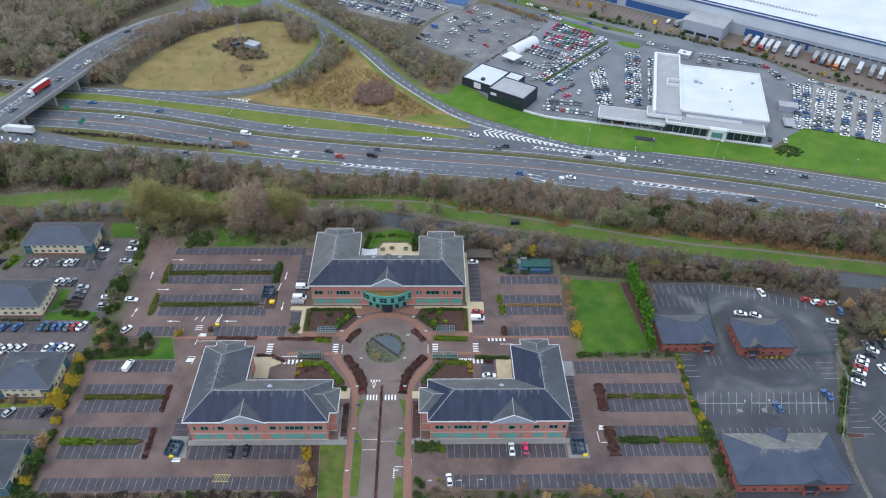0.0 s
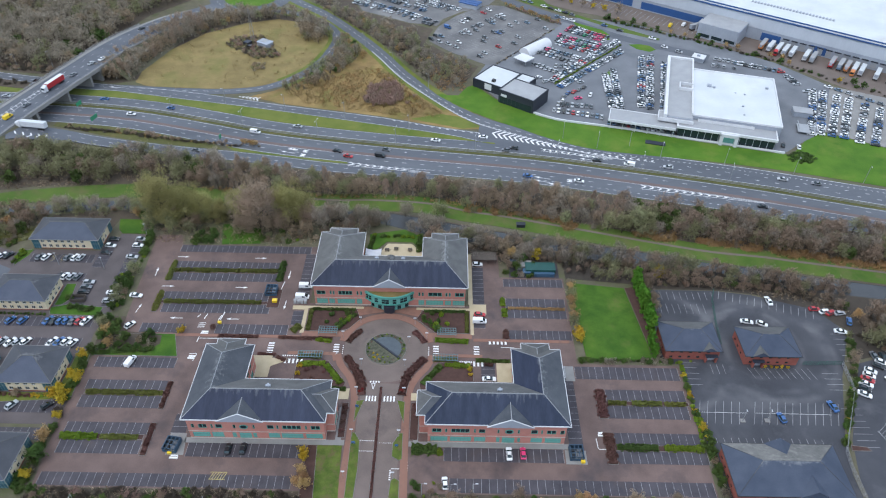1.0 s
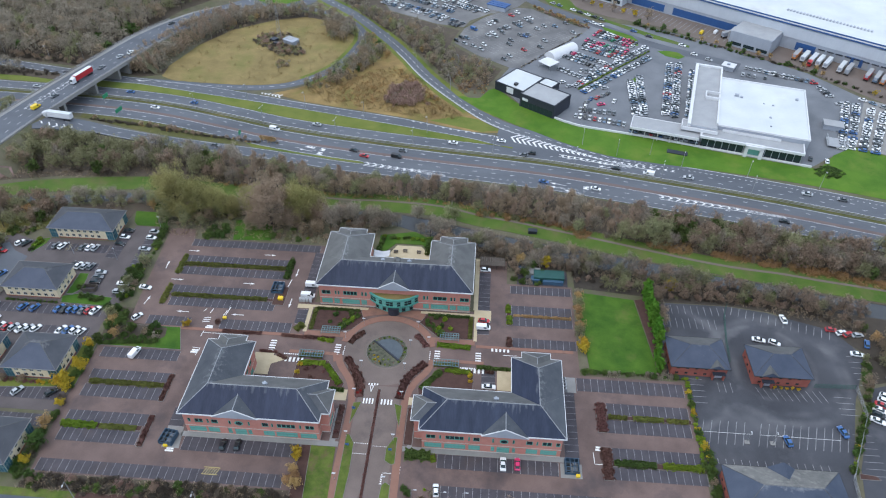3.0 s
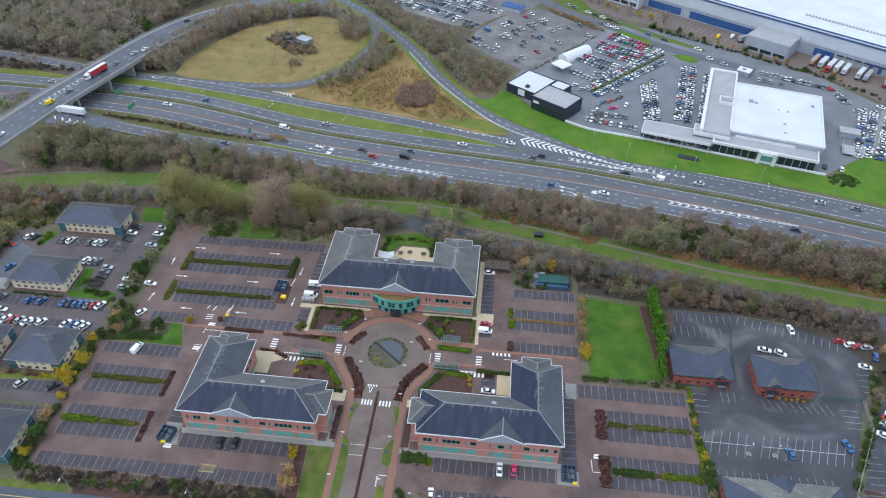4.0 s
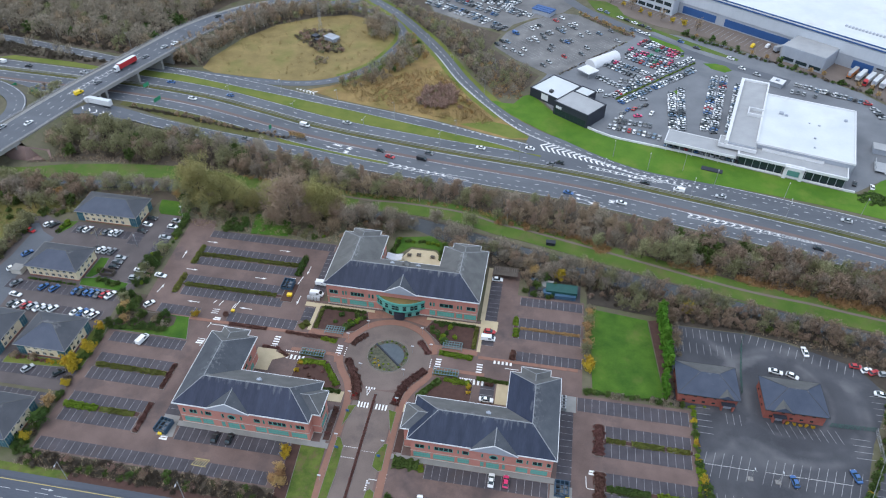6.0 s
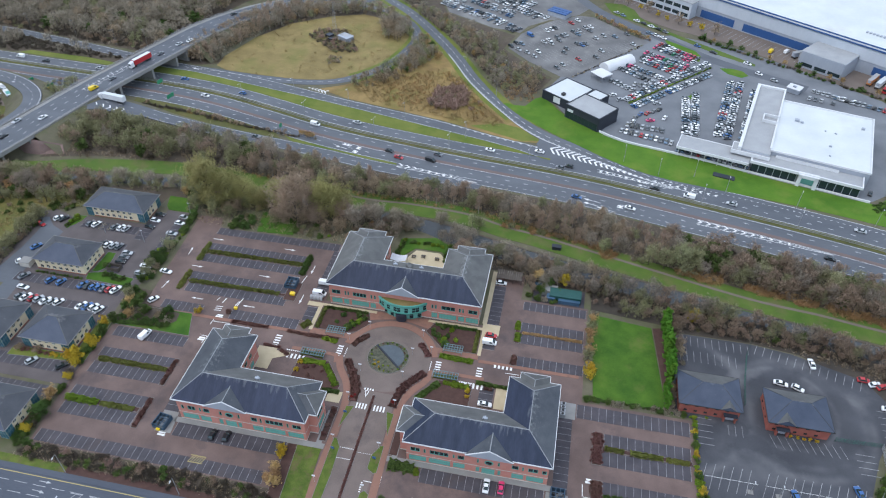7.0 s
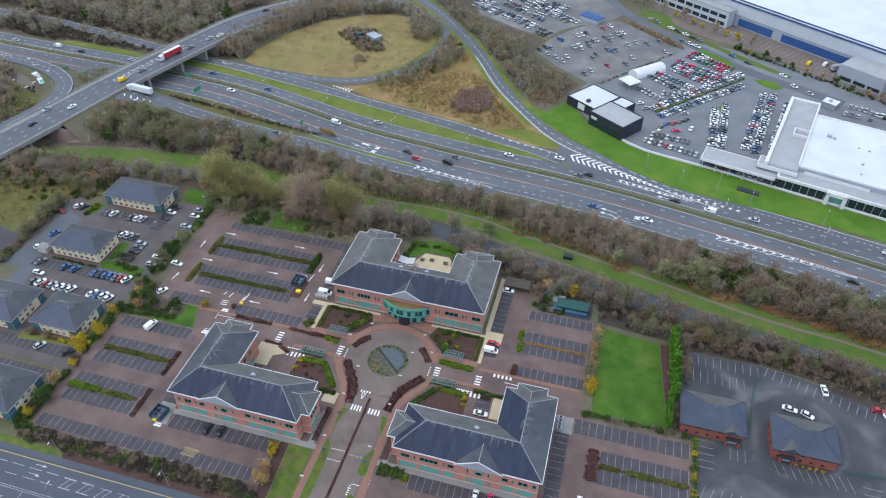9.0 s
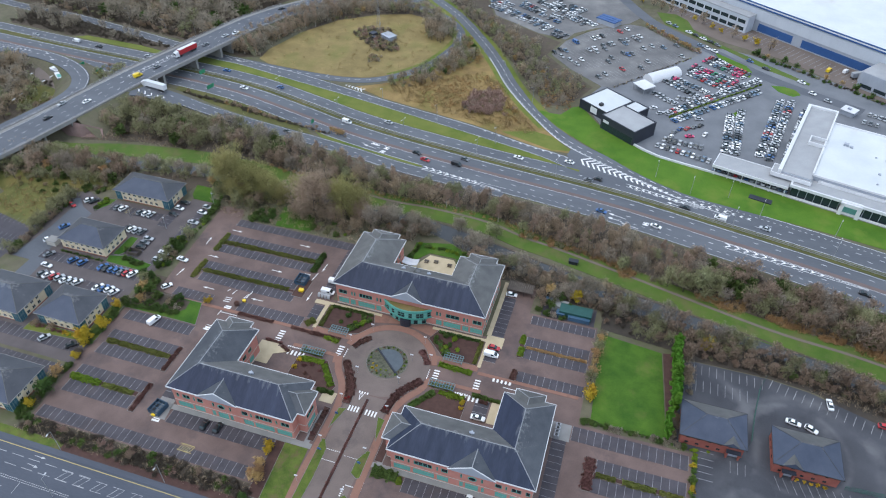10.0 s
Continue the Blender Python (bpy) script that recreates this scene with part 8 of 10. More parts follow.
wood([(-121.5, 52), (-115, 53), (-113, 45), (-98, 43.5), (-97, 40), (-100, 37.5), (-119, 34.5)], [("green", 2), ("olive", 2), ("rust", 1.4), ("laurel", 3), ("scrub", 2)], 3.3, 0.7)
line_of([("laurel", 1)], (-118, 35), (-99, 37), 1.8, 0.55, 0.3)
line_of([("thicket", 1.4), ("laurel", 2.4), ("yellow", 0.8), ("rust", 0.7), ("lime", 1), ("olive", 0.5)], (-120.5, 33), (-119.5, -14), 1.9, 0.75, 1.2)
for x, y, s in ((-119.0, 22.5, 1.0), (-121.2, 16.2, 1.05), (-124.0, 15.6, 0.8), (-89.6, 46.2, 0.62), (-91, 45.6, 0.5)):
    plant("yellow", x, y, s)
line_of([("gold", 1), ("lime", 1)], (-131, 15.9), (-125, 15.9), 1.6, 0.6, 0.3)
line_of([("maroon", 2), ("scrub", 0.4)], (-146, 16), (-132, 16), 1.8, 0.9, 0.3)
for x, y in ((-135.5, 57), (-133.5, 57.5), (-137, 61.5), (-138.2, 62.2), (-129, 55.5), (-131, 56), (-127.6, 56.5)):
    plant("laurel", x, y, 0.62)
line_of([("shrub", 1)], (-163, 53.4), (-143.5, 53.2), 1.5, 0.55, 0.15)
wood([(-214, 86), (-196, 84), (-190, 90), (-178, 95), (-200, 100), (-222, 94)], [("scrub", 2), ("bracken", 1.4), ("laurel", 0.8), ("olive", 0.5)], 4.6, 0.62, far=True)
plant("green", -121.5, 66, 0.7)
plant("green", -121, 70, 0.75)
plant("lime", -122, 75, 0.9)
wood([(-168.6, 81), (-165.8, 86), (-166, 89), (-169.6, 88)], [("lime", 1), ("shrub", 1)], 1.8, 1.0)

for x in (-181.2, -182.6):
    line_of([("scrub", 3), ("laurel", 1.4), ("olive", 1), ("thicket", 1)], (x, 46), (x - 1.2, 85), 1.7, 0.72, 0.6, far=True)

# south belt
wood([(-116, -17.4), (-60, -17.2), (-38, -17.4), (-36, -21), (-60, -22), (-116, -21.6)], [("thicket", 5), ("plum", 0.5), ("laurel", 1.2)], 2.4, 0.62, far=True)
wood([(-118, -17.6), (-60, -17.4), (-38, -17.6), (-34, -22), (-60, -23.5), (-118, -22.6)], [("thicket", 6), ("plum_grey", 0.3), ("laurel", 1.2), ("green", 0.25)], 2.6, 0.62)
wood([(-131, -22), (-118, -20), (-117.6, -8), (-121.5, -2), (-122, -20)], [("laurel", 3), ("green", 1.4), ("scrub", 2)], 2.5, 0.8)
wood([(-4, -13), (6, -12.4), (7, -17.8), (92, -17.8), (92, -22), (-4, -22)], [("scrub", 3), ("laurel", 2), ("lime", 1.2), ("brown", 1.4), ("rust", 0.8)], 3.0, 0.55)
for x, y, s in ((-37.8, -4.2, 0.75), (-37.2, -6.0, 0.6)):
    plant("yellow", x, y, s)
for x, y, s in ((-37.2, -11, 0.65), (-36.2, -13.4, 0.7), (-35.4, -16, 0.75), (-38.6, -14.6, 0.6)):
    plant("rust", x, y, s)

line_of([("scrub", 3), ("olive", 0.6), ("laurel", 0.6)], (-186, 62), (-186, 88), 2.4, 0.6, 1.2, far=True)
wood([(-186, 88), (-172, 92), (-172, 97), (-186, 96)], [("scrub", 2), ("laurel", 1)], 3.2, 0.6, far=True)
wood([(-240, 92), (-214, 88), (-196, 94), (-176, 96), (-167, 104), (-167, 112), (-200, 110), (-240, 105)], [("scrub", 2), ("brown", 2), ("grey", 2), ("rust", 0.6), ("olive", 2), ("green", 0.8)], 4.0, 0.78, far=True)
for i in range(60):
    a, r = dice.uniform(0, 6.283), math.sqrt(dice.random())
    plant("laurel", 183.5 + 7.2 * r * math.cos(a), 170.5 + 5.0 * r * math.sin(a), 0.5, 0.5, far=True)

# east: lawn edges, cypress row, boundary hedges
for i in range(2, 18):
    plant("cypress", 81.0 + i * 0.07, 79.5 - i * 1.75, 1.22, group="cypress row beside the lawn")
for i in range(5):
    plant("cypress", 80.4 + i * 0.1, 44.5 - i * 1.7, 0.85, group="cypress row beside the lawn")
line_of([("maroon", 1), ("scrub", 1)], (82.8, 47), (82.6, 37), 1.5, 0.8)
for x, y, k, s in ((54.5, 56, "rust", 0.8), (54.0, 53, "olive", 0.6), (55.0, 47.5, "yellow", 1.0), (54.6, 44.8, "yellow", 0.85), (54.4, 60.5, "rust", 0.6), (54.2, 64, "rust", 0.7), (54.8, 68, "olive", 0.7), (55, 72, "rust", 0.7), (55.4, 76, "scrub", 0.9), (54.6, 50.2, "scrub", 0.8)):
    plant(k, x, y, s)
line_of([("laurel", 3), ("scrub", 3), ("shrub", 2)], (54.5, 35.6), (86, 35.8), 1.9, 0.62, 0.3)
line_of([("lime", 4), ("gold", 0.6), ("laurel", 1), ("shrub", 1)], (89.6, 35.5), (88.8, 1), 1.6, 0.8, 0.35)
line_of([("lime", 2), ("gold", 1), ("laurel", 1)], (89.8, 13), (91.4, 0), 1.4, 0.85, 0.3)
line_of([("laurel", 1), ("scrub", 1.4)], (90.6, -1), (91, -20), 2.0, 0.8, 0.4)
for x, y in ((86.8, 36.0), (88.4, 35.4), (90.2, 36.0), (93.5, 36.2), (119.5, 34.3), (121.5, 34.3), (123.5, 34.3), (125.5, 34.3), (127.4, 34.3)):
    plant("gold" if x > 100 else "lime", x, y, 0.5)
line_of([("scrub", 2), ("laurel", 1.6), ("brown", 0.6)], (154.5, 47), (146, 24), 2.6, 0.62, 0.8)
line_of([("lime", 1), ("laurel", 2), ("gold", 0.8)], (146, 25), (135, 3), 1.8, 0.7, 0.4)
plant("yellow", 170, 43.5, 1.0)
plant("rust", 162, 59, 0.8)
wood([(159, 50), (163, 57), (172, 62), (184, 56), (182, 45), (165, 43)], [("scrub", 2), ("brown", 2), ("thicket", 2), ("olive", 0.6)], 3.4, 0.62)
line_of([("scrub", 1), ("laurel", 1), ("thicket", 1)], (156.6, 50), (148.4, 27), 2.2, 0.6, 0.6)
line_of([("scrub", 1), ("brown", 0.6)], (84.4, 74), (86, 58), 2.6, 0.7, 0.8)

# loop field and junction
wood([(-197, 240), (-184, 236), (-174, 239), (-173, 254), (-166, 276), (-150, 303), (-146, 320), (-158, 326), (-176, 304), (-187, 276)], [("birch", 4), ("brown", 2), ("grey", 1.5), ("scrub", 1.5)], 3.5, 0.85, far=True)
wood([(-150, 303), (-130, 320), (-108, 328), (-88, 322), (-78, 306), (-70, 300), (-70, 310), (-80, 326), (-101, 336), (-131, 338.5), (-155, 328)], [("brown", 3), ("grey", 2), ("scrub", 2), ("olive", 1), ("rust", 0.5)], 4.0, 0.75, far=True)
wood([(-134, 288), (-128, 299), (-112, 300), (-97, 277), (-97, 271), (-110, 268), (-120, 276)], [("scrub", 3), ("thicket", 3), ("plum", 1)], 2.3, 0.64, far=True)
wood([(-92, 309), (-84, 294), (-75, 290), (-72, 303), (-83, 318)], [("brown", 2), ("olive", 1), ("grey", 2)], 4, 0.8, far=True)
wood([(-110, 262), (-103, 262), (-103, 253), (-110, 253)], [("scrub", 1)], 2.6, 0.7, far=True)
wood([(-88, 233), (-76, 246), (-66, 268), (-61, 300), (-54, 294), (-47, 272), (-58, 250), (-66, 236), (-84, 228)], [("brown", 2), ("olive", 2), ("scrub", 3), ("grey", 1.5), ("green", 0.4)], 3.4, 0.68, far=True)
wood([(-41, 217), (-37, 234), (-29, 242), (-19, 233), (-19, 217), (-32, 212)], [("plum", 5), ("scrub", 1)], 2.6, 0.9, far=True)
wood([(-46, 258), (-38, 256), (-24, 240), (-10, 224), (-8, 212), (-14, 212), (-24, 232), (-36, 246)], [("plum", 1), ("rust", 1), ("bracken", 2)], 3.6, 0.6, far=True)
wood([(-92, 362), (-71, 334), (-42, 299), (-26, 276), (-12, 252), (3, 234), (11, 236), (17, 248), (21, 260), (2, 276), (-14, 292), (-15, 306), (-32, 316), (-60, 336), (-76, 362)], [("olive", 3), ("scrub", 4), ("brown", 2), ("grey", 2), ("rust", 0.6), ("plum_grey", 1)], 4.0, 0.68, "trees beside the northern slip road", far=True)
wood([(-62, 306), (-54, 296), (-40, 273), (-46, 270), (-60, 290)], [("rust", 2), ("scrub", 2)], 4.0, 0.6, far=True)

# far woods
wood([(-210, 247), (-240, 250), (-300, 258), (-400, 270), (-480, 330), (-380, 420), (-190, 420), (-168, 372), (-196, 330), (-206, 290)], [("grey", 6), ("brown", 1.6), ("olive", 1.6), ("green", 0.7)], 6.9, 1.12, "far woods beyond the junction", far=True)
for k in range(2):
    line_of([("thicket", 3), ("plum_grey", 1.4), ("scrub", 1)], (-206, 243 + 3 * k), (-350, 263 + 3 * k), 2.4, 0.8, 1.2, far=True)
wood([(-330, 182), (-300, 190), (-288, 182), (-286, 172), (-262, 158), (-262, 120), (-300, 110), (-360, 150)], [("brown", 3), ("scrub", 3), ("olive", 1), ("grey", 2)], 5.4, 0.95, "woods below the ramp", far=True)
wood([(-350, 254), (-316, 248), (-250, 236.4), (-230, 231.6), (-250, 229.4), (-290, 230.8), (-300, 228), (-350, 233)], [("thicket", 5), ("grey", 0.6)], 3.0, 0.75, far=True)
wood([(-282, 170), (-268, 172), (-262, 167), (-272, 168), (-284, 164), (-290, 168)], [("thicket", 3), ("plum_grey", 1), ("scrub", 1)], 2.6, 0.6, far=True)
wood([(-256, 160), (-250, 150), (-252, 138), (-258, 132), (-262, 146)], [("scrub", 2), ("plum_grey", 1), ("olive", 1)], 3.4, 0.6, far=True)
for x, y, k in ((-244, 180, 1.7), (-247, 184, 1.9), (-241.5, 177, 1.6)):
    plant("gold", x, y, k, far=True)
wood([(-256, 204), (-236, 200), (-232, 184), (-246, 178)], [("scrub", 3), ("olive", 1)], 4.5, 0.7, far=True)
line_of([("thicket", 4), ("plum_grey", 1), ("bracken", 0.3)], (-190, 185), (-140, 178.6), 1.1, 0.62, 0.7, far=True)
line_of([("thicket", 4), ("plum_grey", 1), ("bracken", 0.3)], (-150, 178), (-98, 171), 1.2, 0.55, 0.6, far=True)
line_of([("rust", 2), ("scrub", 1)], (-96, 172.5), (-88, 171), 1.6, 0.55, 0.4, far=True)
line_of([("laurel", 3), ("thicket", 2), ("scrub", 1)], (112, 338), (210, 278), 1.9, 0.62, 1.5, far=True)
line_of([("rust", 2), ("green", 2), ("yellow", 0.3)], (114, 339), (212, 279), 9.0, 0.62, 1.5, far=True)
line_of([("laurel", 2), ("thicket", 2), ("rust", 1), ("yellow", 0.3), ("green", 0.4)], (210, 276), (300, 200), 3.2, 0.62, 1.6, far=True)
line_of([("thicket", 2), ("scrub", 1)], (75, 319.6), (36, 268), 2.2, 0.42, 0.3, far=True)
line_of([("rust", 1), ("plum", 1.4)], (46, 357.6), (80, 328), 1.7, 0.5, 0.5, far=True)
line_of([("shrub", 1), ("lime", 3)], (68, 243.5), (116, 298), 1.1, 0.6, 0.2, far=True)
line_of([("brown", 1), ("yellow", 0.6), ("green", 0.5)], (40, 400), (120, 348), 8.0, 0.8, 2.0, far=True)

# undergrowth below the woods: one tangled carpet of low twigs
rng = np.random.default_rng(77)
spots = []
for pts, n in (([(-213, 128), (-140, 138), (-110, 136), (-60, 131), (10, 128), (60, 114), (112, 103), (200, 87), (200, 108), (115, 127), (30, 142), (-60, 149), (-110, 156), (-206, 160)], 2600),
               ([(-124, 96), (-47, 96), (-47, 112), (-124, 118)], 500), ([(0, 95), (53, 88), (112, 75), (150, 66), (164, 60), (150, 76), (80, 89), (20, 99)], 700), ([(-118, -17.5), (-36, -17.5), (-34, -22.6), (-118, -22.6)], 260)):
    x0, x1, y0, y1 = min(p[0] for p in pts), max(p[0] for p in pts), min(p[1] for p in pts), max(p[1] for p in pts)
    made = 0
    while made < n:
        x, y = rng.uniform(x0, x1), rng.uniform(y0, y1)
        if inside(x, y, pts):
            spots.append((x, y, 0.6, 1.2))
            made += 1
v = twig_cloud(rng, 36000, spots, 0.9, 0.2, 0.7, 0.6)
v.above(0.03)
tagged(new("undergrowth", blades_mesh("undergrowth", v, TWIG_BROWN)), "tangled brown undergrowth below bare trees", "undergrowth", kind="stuff")
def carpet(name, areas, blades, mat, label):
    """Low tufts strewn over some polygons: (corners, tufts)."""
    spots = []
    for pts, n in areas:
        x0, x1, y0, y1 = min(p[0] for p in pts), max(p[0] for p in pts), min(p[1] for p in pts), max(p[1] for p in pts)
        made = 0
        while made < n:
            x, y = rng.uniform(x0, x1), rng.uniform(y0, y1)
            if inside(x, y, pts):
                spots.append((x, y, 0.35, rng.uniform(0.6, 1.6)))
                made += 1
    v = twig_cloud(rng, blades, spots, 0.6, 0.22, 0.5, 0.6)
    v.above(0.03)
    tagged(new(name, blades_mesh(name, v, mat)), label, "undergrowth", kind="stuff")


carpet("bracken", (([(-112, 134), (-60, 129), (-29, 130), (-3, 128.5), (15, 124), (60, 112.5), (60, 116), (10, 129), (-60, 132), (-112, 137)], 160), ([(90, 107), (97.5, 111.4), (105.3, 109.7), (104.7, 103), (97.4, 102)], 120), ([(112.5, 105), (125, 105.2), (141.5, 101), (136.4, 97.6), (115, 101)], 150),
                    ([(143.8, 101), (158, 98.4), (171, 94), (195, 89), (195, 85), (170, 89.4), (152, 93), (142.3, 95.2)], 240), ([(55, 117), (62.5, 112), (61, 108.6), (57, 110)], 50), ([(2, 232), (14, 232), (18, 244), (2, 262), (-10, 270), (-6, 250)], 110), ([(-69, 238), (-52, 252), (-39, 243), (-45, 216), (-64, 213)], 130)), 40000, TWIG_RUST, "rusty tan bracken spread over rough ground")
carpet("dry_grass", (([(-225, 72), (-192, 66), (-192, 86), (-178, 92), (-214, 88)], 176), ([(-86, 228), (-70, 214), (-30, 206), (-8, 201), (4, 205), (-10, 226), (-30, 256), (-44, 262), (-60, 246)], 1120), ([(-170, 240), (-162, 268), (-154, 299), (-133, 317), (-102, 317), (-83, 315), (-70, 292), (-72, 268), (-86, 246), (-108, 233), (-147, 230)], 160)), 30000, TWIG_STRAW, "tufts of dry straw-coloured grass in rough fields")
MID_WOODS.put("river_woods", "bare winter woods and scrub along the river", "woodland")
FAR_WOODS.put("far_woods", "bare winter woods round the road junction", "woodland")


# ---- vehicles ----
def loft(b, stations):
    """A closed body from cross-sections (x, half width low, half width top, z low, z belt, z top)."""
    rings = []
    for x, w, wt, z0, zb, zt in stations:
        n = len(b.v)
        b.v += [(x, -w * 0.92, z0), (x, -w, (z0 + zb) / 2), (x, -w * 0.96, zb), (x, -wt, zt), (x, wt, zt), (x, w * 0.96, zb), (x, w, (z0 + zb) / 2), (x, w * 0.92, z0)]
        rings.append(n)
    for a, c in zip(rings, rings[1:]):
        for i in range(8):
            b.f.append((a + i, a + (i + 1) % 8, c + (i + 1) % 8, c + i))
    b.f.append(tuple(rings[0] + i for i in range(8)))
    b.f.append(tuple(rings[-1] + 7 - i for i in range(8)))
    return b


BODY = {
    "hatchback": ([(-2.0, 0.74, 0.62, 0.35, 0.7, 0.8), (-1.85, 0.86, 0.72, 0.28, 0.85, 0.95), (2.0 - 0.35, 0.86, 0.7, 0.26, 0.72, 0.78), (2.02, 0.72, 0.55, 0.35, 0.55, 0.6)], [(-1.75, 0.80, 0.62, 0.88, 0.9, 0.96), (-1.35, 0.80, 0.62, 0.88, 1.0, 1.46), (0.15, 0.80, 0.62, 0.88, 1.0, 1.5), (0.95, 0.80, 0.66, 0.8, 0.82, 0.88)], 1.25, 4.0),
    "saloon": ([(-2.25, 0.76, 0.66, 0.35, 0.72, 0.86), (-2.1, 0.88, 0.76, 0.28, 0.85, 0.96), (1.9, 0.88, 0.72, 0.26, 0.74, 0.8), (2.25, 0.74, 0.58, 0.35, 0.55, 0.62)], [(-1.6, 0.80, 0.64, 0.9, 0.92, 0.97), (-0.95, 0.80, 0.62, 0.9, 1.0, 1.4), (0.25, 0.80, 0.62, 0.9, 1.0, 1.43), (1.1, 0.80, 0.66, 0.8, 0.82, 0.88)], 1.35, 4.5),
    "van": ([(-2.4, 0.9, 0.86, 0.4, 1.0, 1.05), (-2.35, 0.95, 0.9, 0.35, 1.05, 1.1), (2.0, 0.95, 0.88, 0.35, 1.0, 1.05), (2.45, 0.85, 0.7, 0.4, 0.8, 0.95)], [(-2.36, 0.93, 0.86, 1.05, 1.5, 1.92), (-2.3, 0.93, 0.86, 1.05, 1.5, 1.98), (1.0, 0.93, 0.84, 1.05, 1.5, 1.98), (1.95, 0.88, 0.78, 1.0, 1.05, 1.12)], 1.5, 4.9),
}


def car_kind(shape, paint, label):
    lower, upper, axle, length = BODY[shape]
    car = new("car" if shape != "van" else "van")
    tagged(car, label, "car" if shape != "van" else "van")
    body = Build()
    loft(body, lower)
    if shape == "van":
        loft(body, upper)
    else:
        roof = upper[1:3]
        body.box(roof[0][0] + 0.12, -0.6, 1.36, roof[1][0] - 0.02, 0.6, roof[0][5] + 0.055)
        for s in (-1, 1):
            body.tube((roof[0][0], s * 0.66, 1.42), (upper[0][0], s * 0.8, 0.9), 0.06, 0.07, 4)
    part("body", body, CAR_PAINT[paint], car)
    glass = Build()
    if shape == "van":
        glass.quad((1.04, -0.8, 1.94), (1.98, -0.74, 1.14), (1.98, 0.74, 1.14), (1.04, 0.8, 1.94))
        for s in (-1, 1):
            glass.quad((0.1, s * 0.955, 1.15), (1.2, s * 0.955, 1.15), (0.95, s * 0.93, 1.75), (0.1, s * 0.93, 1.75))
    else:
        loft(glass, upper)
    part("glasshouse", glass, GLASS, car)
    for x in (-axle, axle):
        for s in (-1, 1):
            part("wheel", Build().tube((x, s * 0.66, 0.31), (x, s * 0.90, 0.31), 0.31, 0.29, 10), TYRE, car)
    front = lower[-1][0]
    for s in (-1, 1):
        part("headlight", Build().box(front - 0.28, s * 0.62 - 0.14, 0.58, front - 0.02, s * 0.62 + 0.14, 0.70), LAMP_GLASS, car)
    car.location = (20, -700, -30)
    return car


TONE = dict(white="white", silver="silver", grey="dark grey", black="black", blue="blue", steel="steel blue", red="red", orange="orange", pink="bright pink-red", yellow="yellow", green="green")
CARS = {}
for paint, tone in TONE.items():
    for shape in ("hatchback", "saloon"):
        CARS[shape, paint] = car_kind(shape, paint, tone + " " + shape + " car standing on tarmac")
for paint in ("white", "yellow", "blue", "black"):
    CARS["van", paint] = car_kind("van", paint, TONE[paint] + " panel van standing on tarmac")
lot = random.Random(9)
JOINED = ("cars in the storage yard", "cars in the northern car park")
DEALER = (["white"] * 11 + ["silver"] * 16 + ["grey"] * 9 + ["black"] * 4 + ["steel"] * 8 + ["blue"] * 2 + ["red"] * 2)


def park(x, y, angle, paint=None, shape=None, z=0.08, group="", far=False):
    paint = paint or lot.choice(DEALER)
    shape = shape or lot.choice(["hatchback", "saloon", "hatchback"])
    m = Matrix.Translation((x, y, z)) @ Matrix.Rotation(radians(angle), 4, "Z") @ Matrix.Diagonal((1.07, 1.05, 1.04, 1))
    if far or group in JOINED:
        return FAR_CARS.add(CARS[shape, paint], m)
    made = copy_thing(CARS[shape, paint], m)
    if group:
        tagged(made, group=group)


def car_row(p0, p1, angle=None, pitch=2.7, full=0.95, group="", paints=None, z=0.08):
    """Cars side by side from p0 to p1, standing square to the row."""
    d = math.dist(p0, p1)
    n = max(1, int(d / pitch))
    a = angle if angle is not None else math.degrees(math.atan2(p1[1] - p0[1], p1[0] - p0[0])) + 90
    for i in range(n + 1):
        if lot.random() < full:
            u = i / n
            park(p0[0] + (p1[0] - p0[0]) * u + lot.uniform(-0.1, 0.1), p0[1] + (p1[1] - p0[1]) * u + lot.uniform(-0.15, 0.15), a + lot.choice((0, 180)) + lot.uniform(-2, 2), lot.choice(paints) if paints else None, None, z, group)


YARD = "cars in the dealership yard"
STORE = "cars in the storage yard"
VIVID = ["white"] * 5 + ["silver"] * 5 + ["pink"] * 4 + ["red"] * 3 + ["grey"] * 4 + ["black"] * 2 + ["steel"] * 4 + ["green"]
for p0, p1, a in (((98.8, 256), (96.8, 218), 12), ((104.6, 262), (101.2, 217), 12), ((125.4, 280), (112.8, 219), 10), ((131, 281), (117.2, 217), 10), ((138, 273), (125.4, 219), 10), ((66, 246.6), (114, 302.6), None), ((70.5, 240.4), (113.8, 287.6), None),
                  ((87.5, 324), (108.5, 308), 50), ((84, 318.6), (105.8, 303), 50), ((78, 309.6), (101.5, 296), 50), ((76, 303.6), (99, 290), 50), ((75.5, 297.8), (97, 284), 50), ((66.5, 290.5), (88, 276.5), 50), ((63, 284.6), (80.6, 271.5), 50), ((58, 267.6), (69.6, 259), 50), ((71, 266), (85, 266), 75),
                  ((64, 213), (89, 206.4), 76), ((67, 219.4), (85, 217.6), 80), ((92, 200.8), (124, 192.6), 76), ((167, 271), (179, 268), 70), ((171, 280.4), (205, 265), 60), ((182, 275), (192, 270), 60), ((59, 368.6), (90.6, 344), -38), ((80.5, 340), (89, 334), -36)):
    if a == -38 or a == -36:
        car_row(p0, p1, a, 5.2, 0.9, STORE)
    else:
        car_row(p0, p1, a, 2.5, 0.98, STORE if p0[1] > 285 or p0[0] > 150 else YARD, VIVID if a == 50 else None)
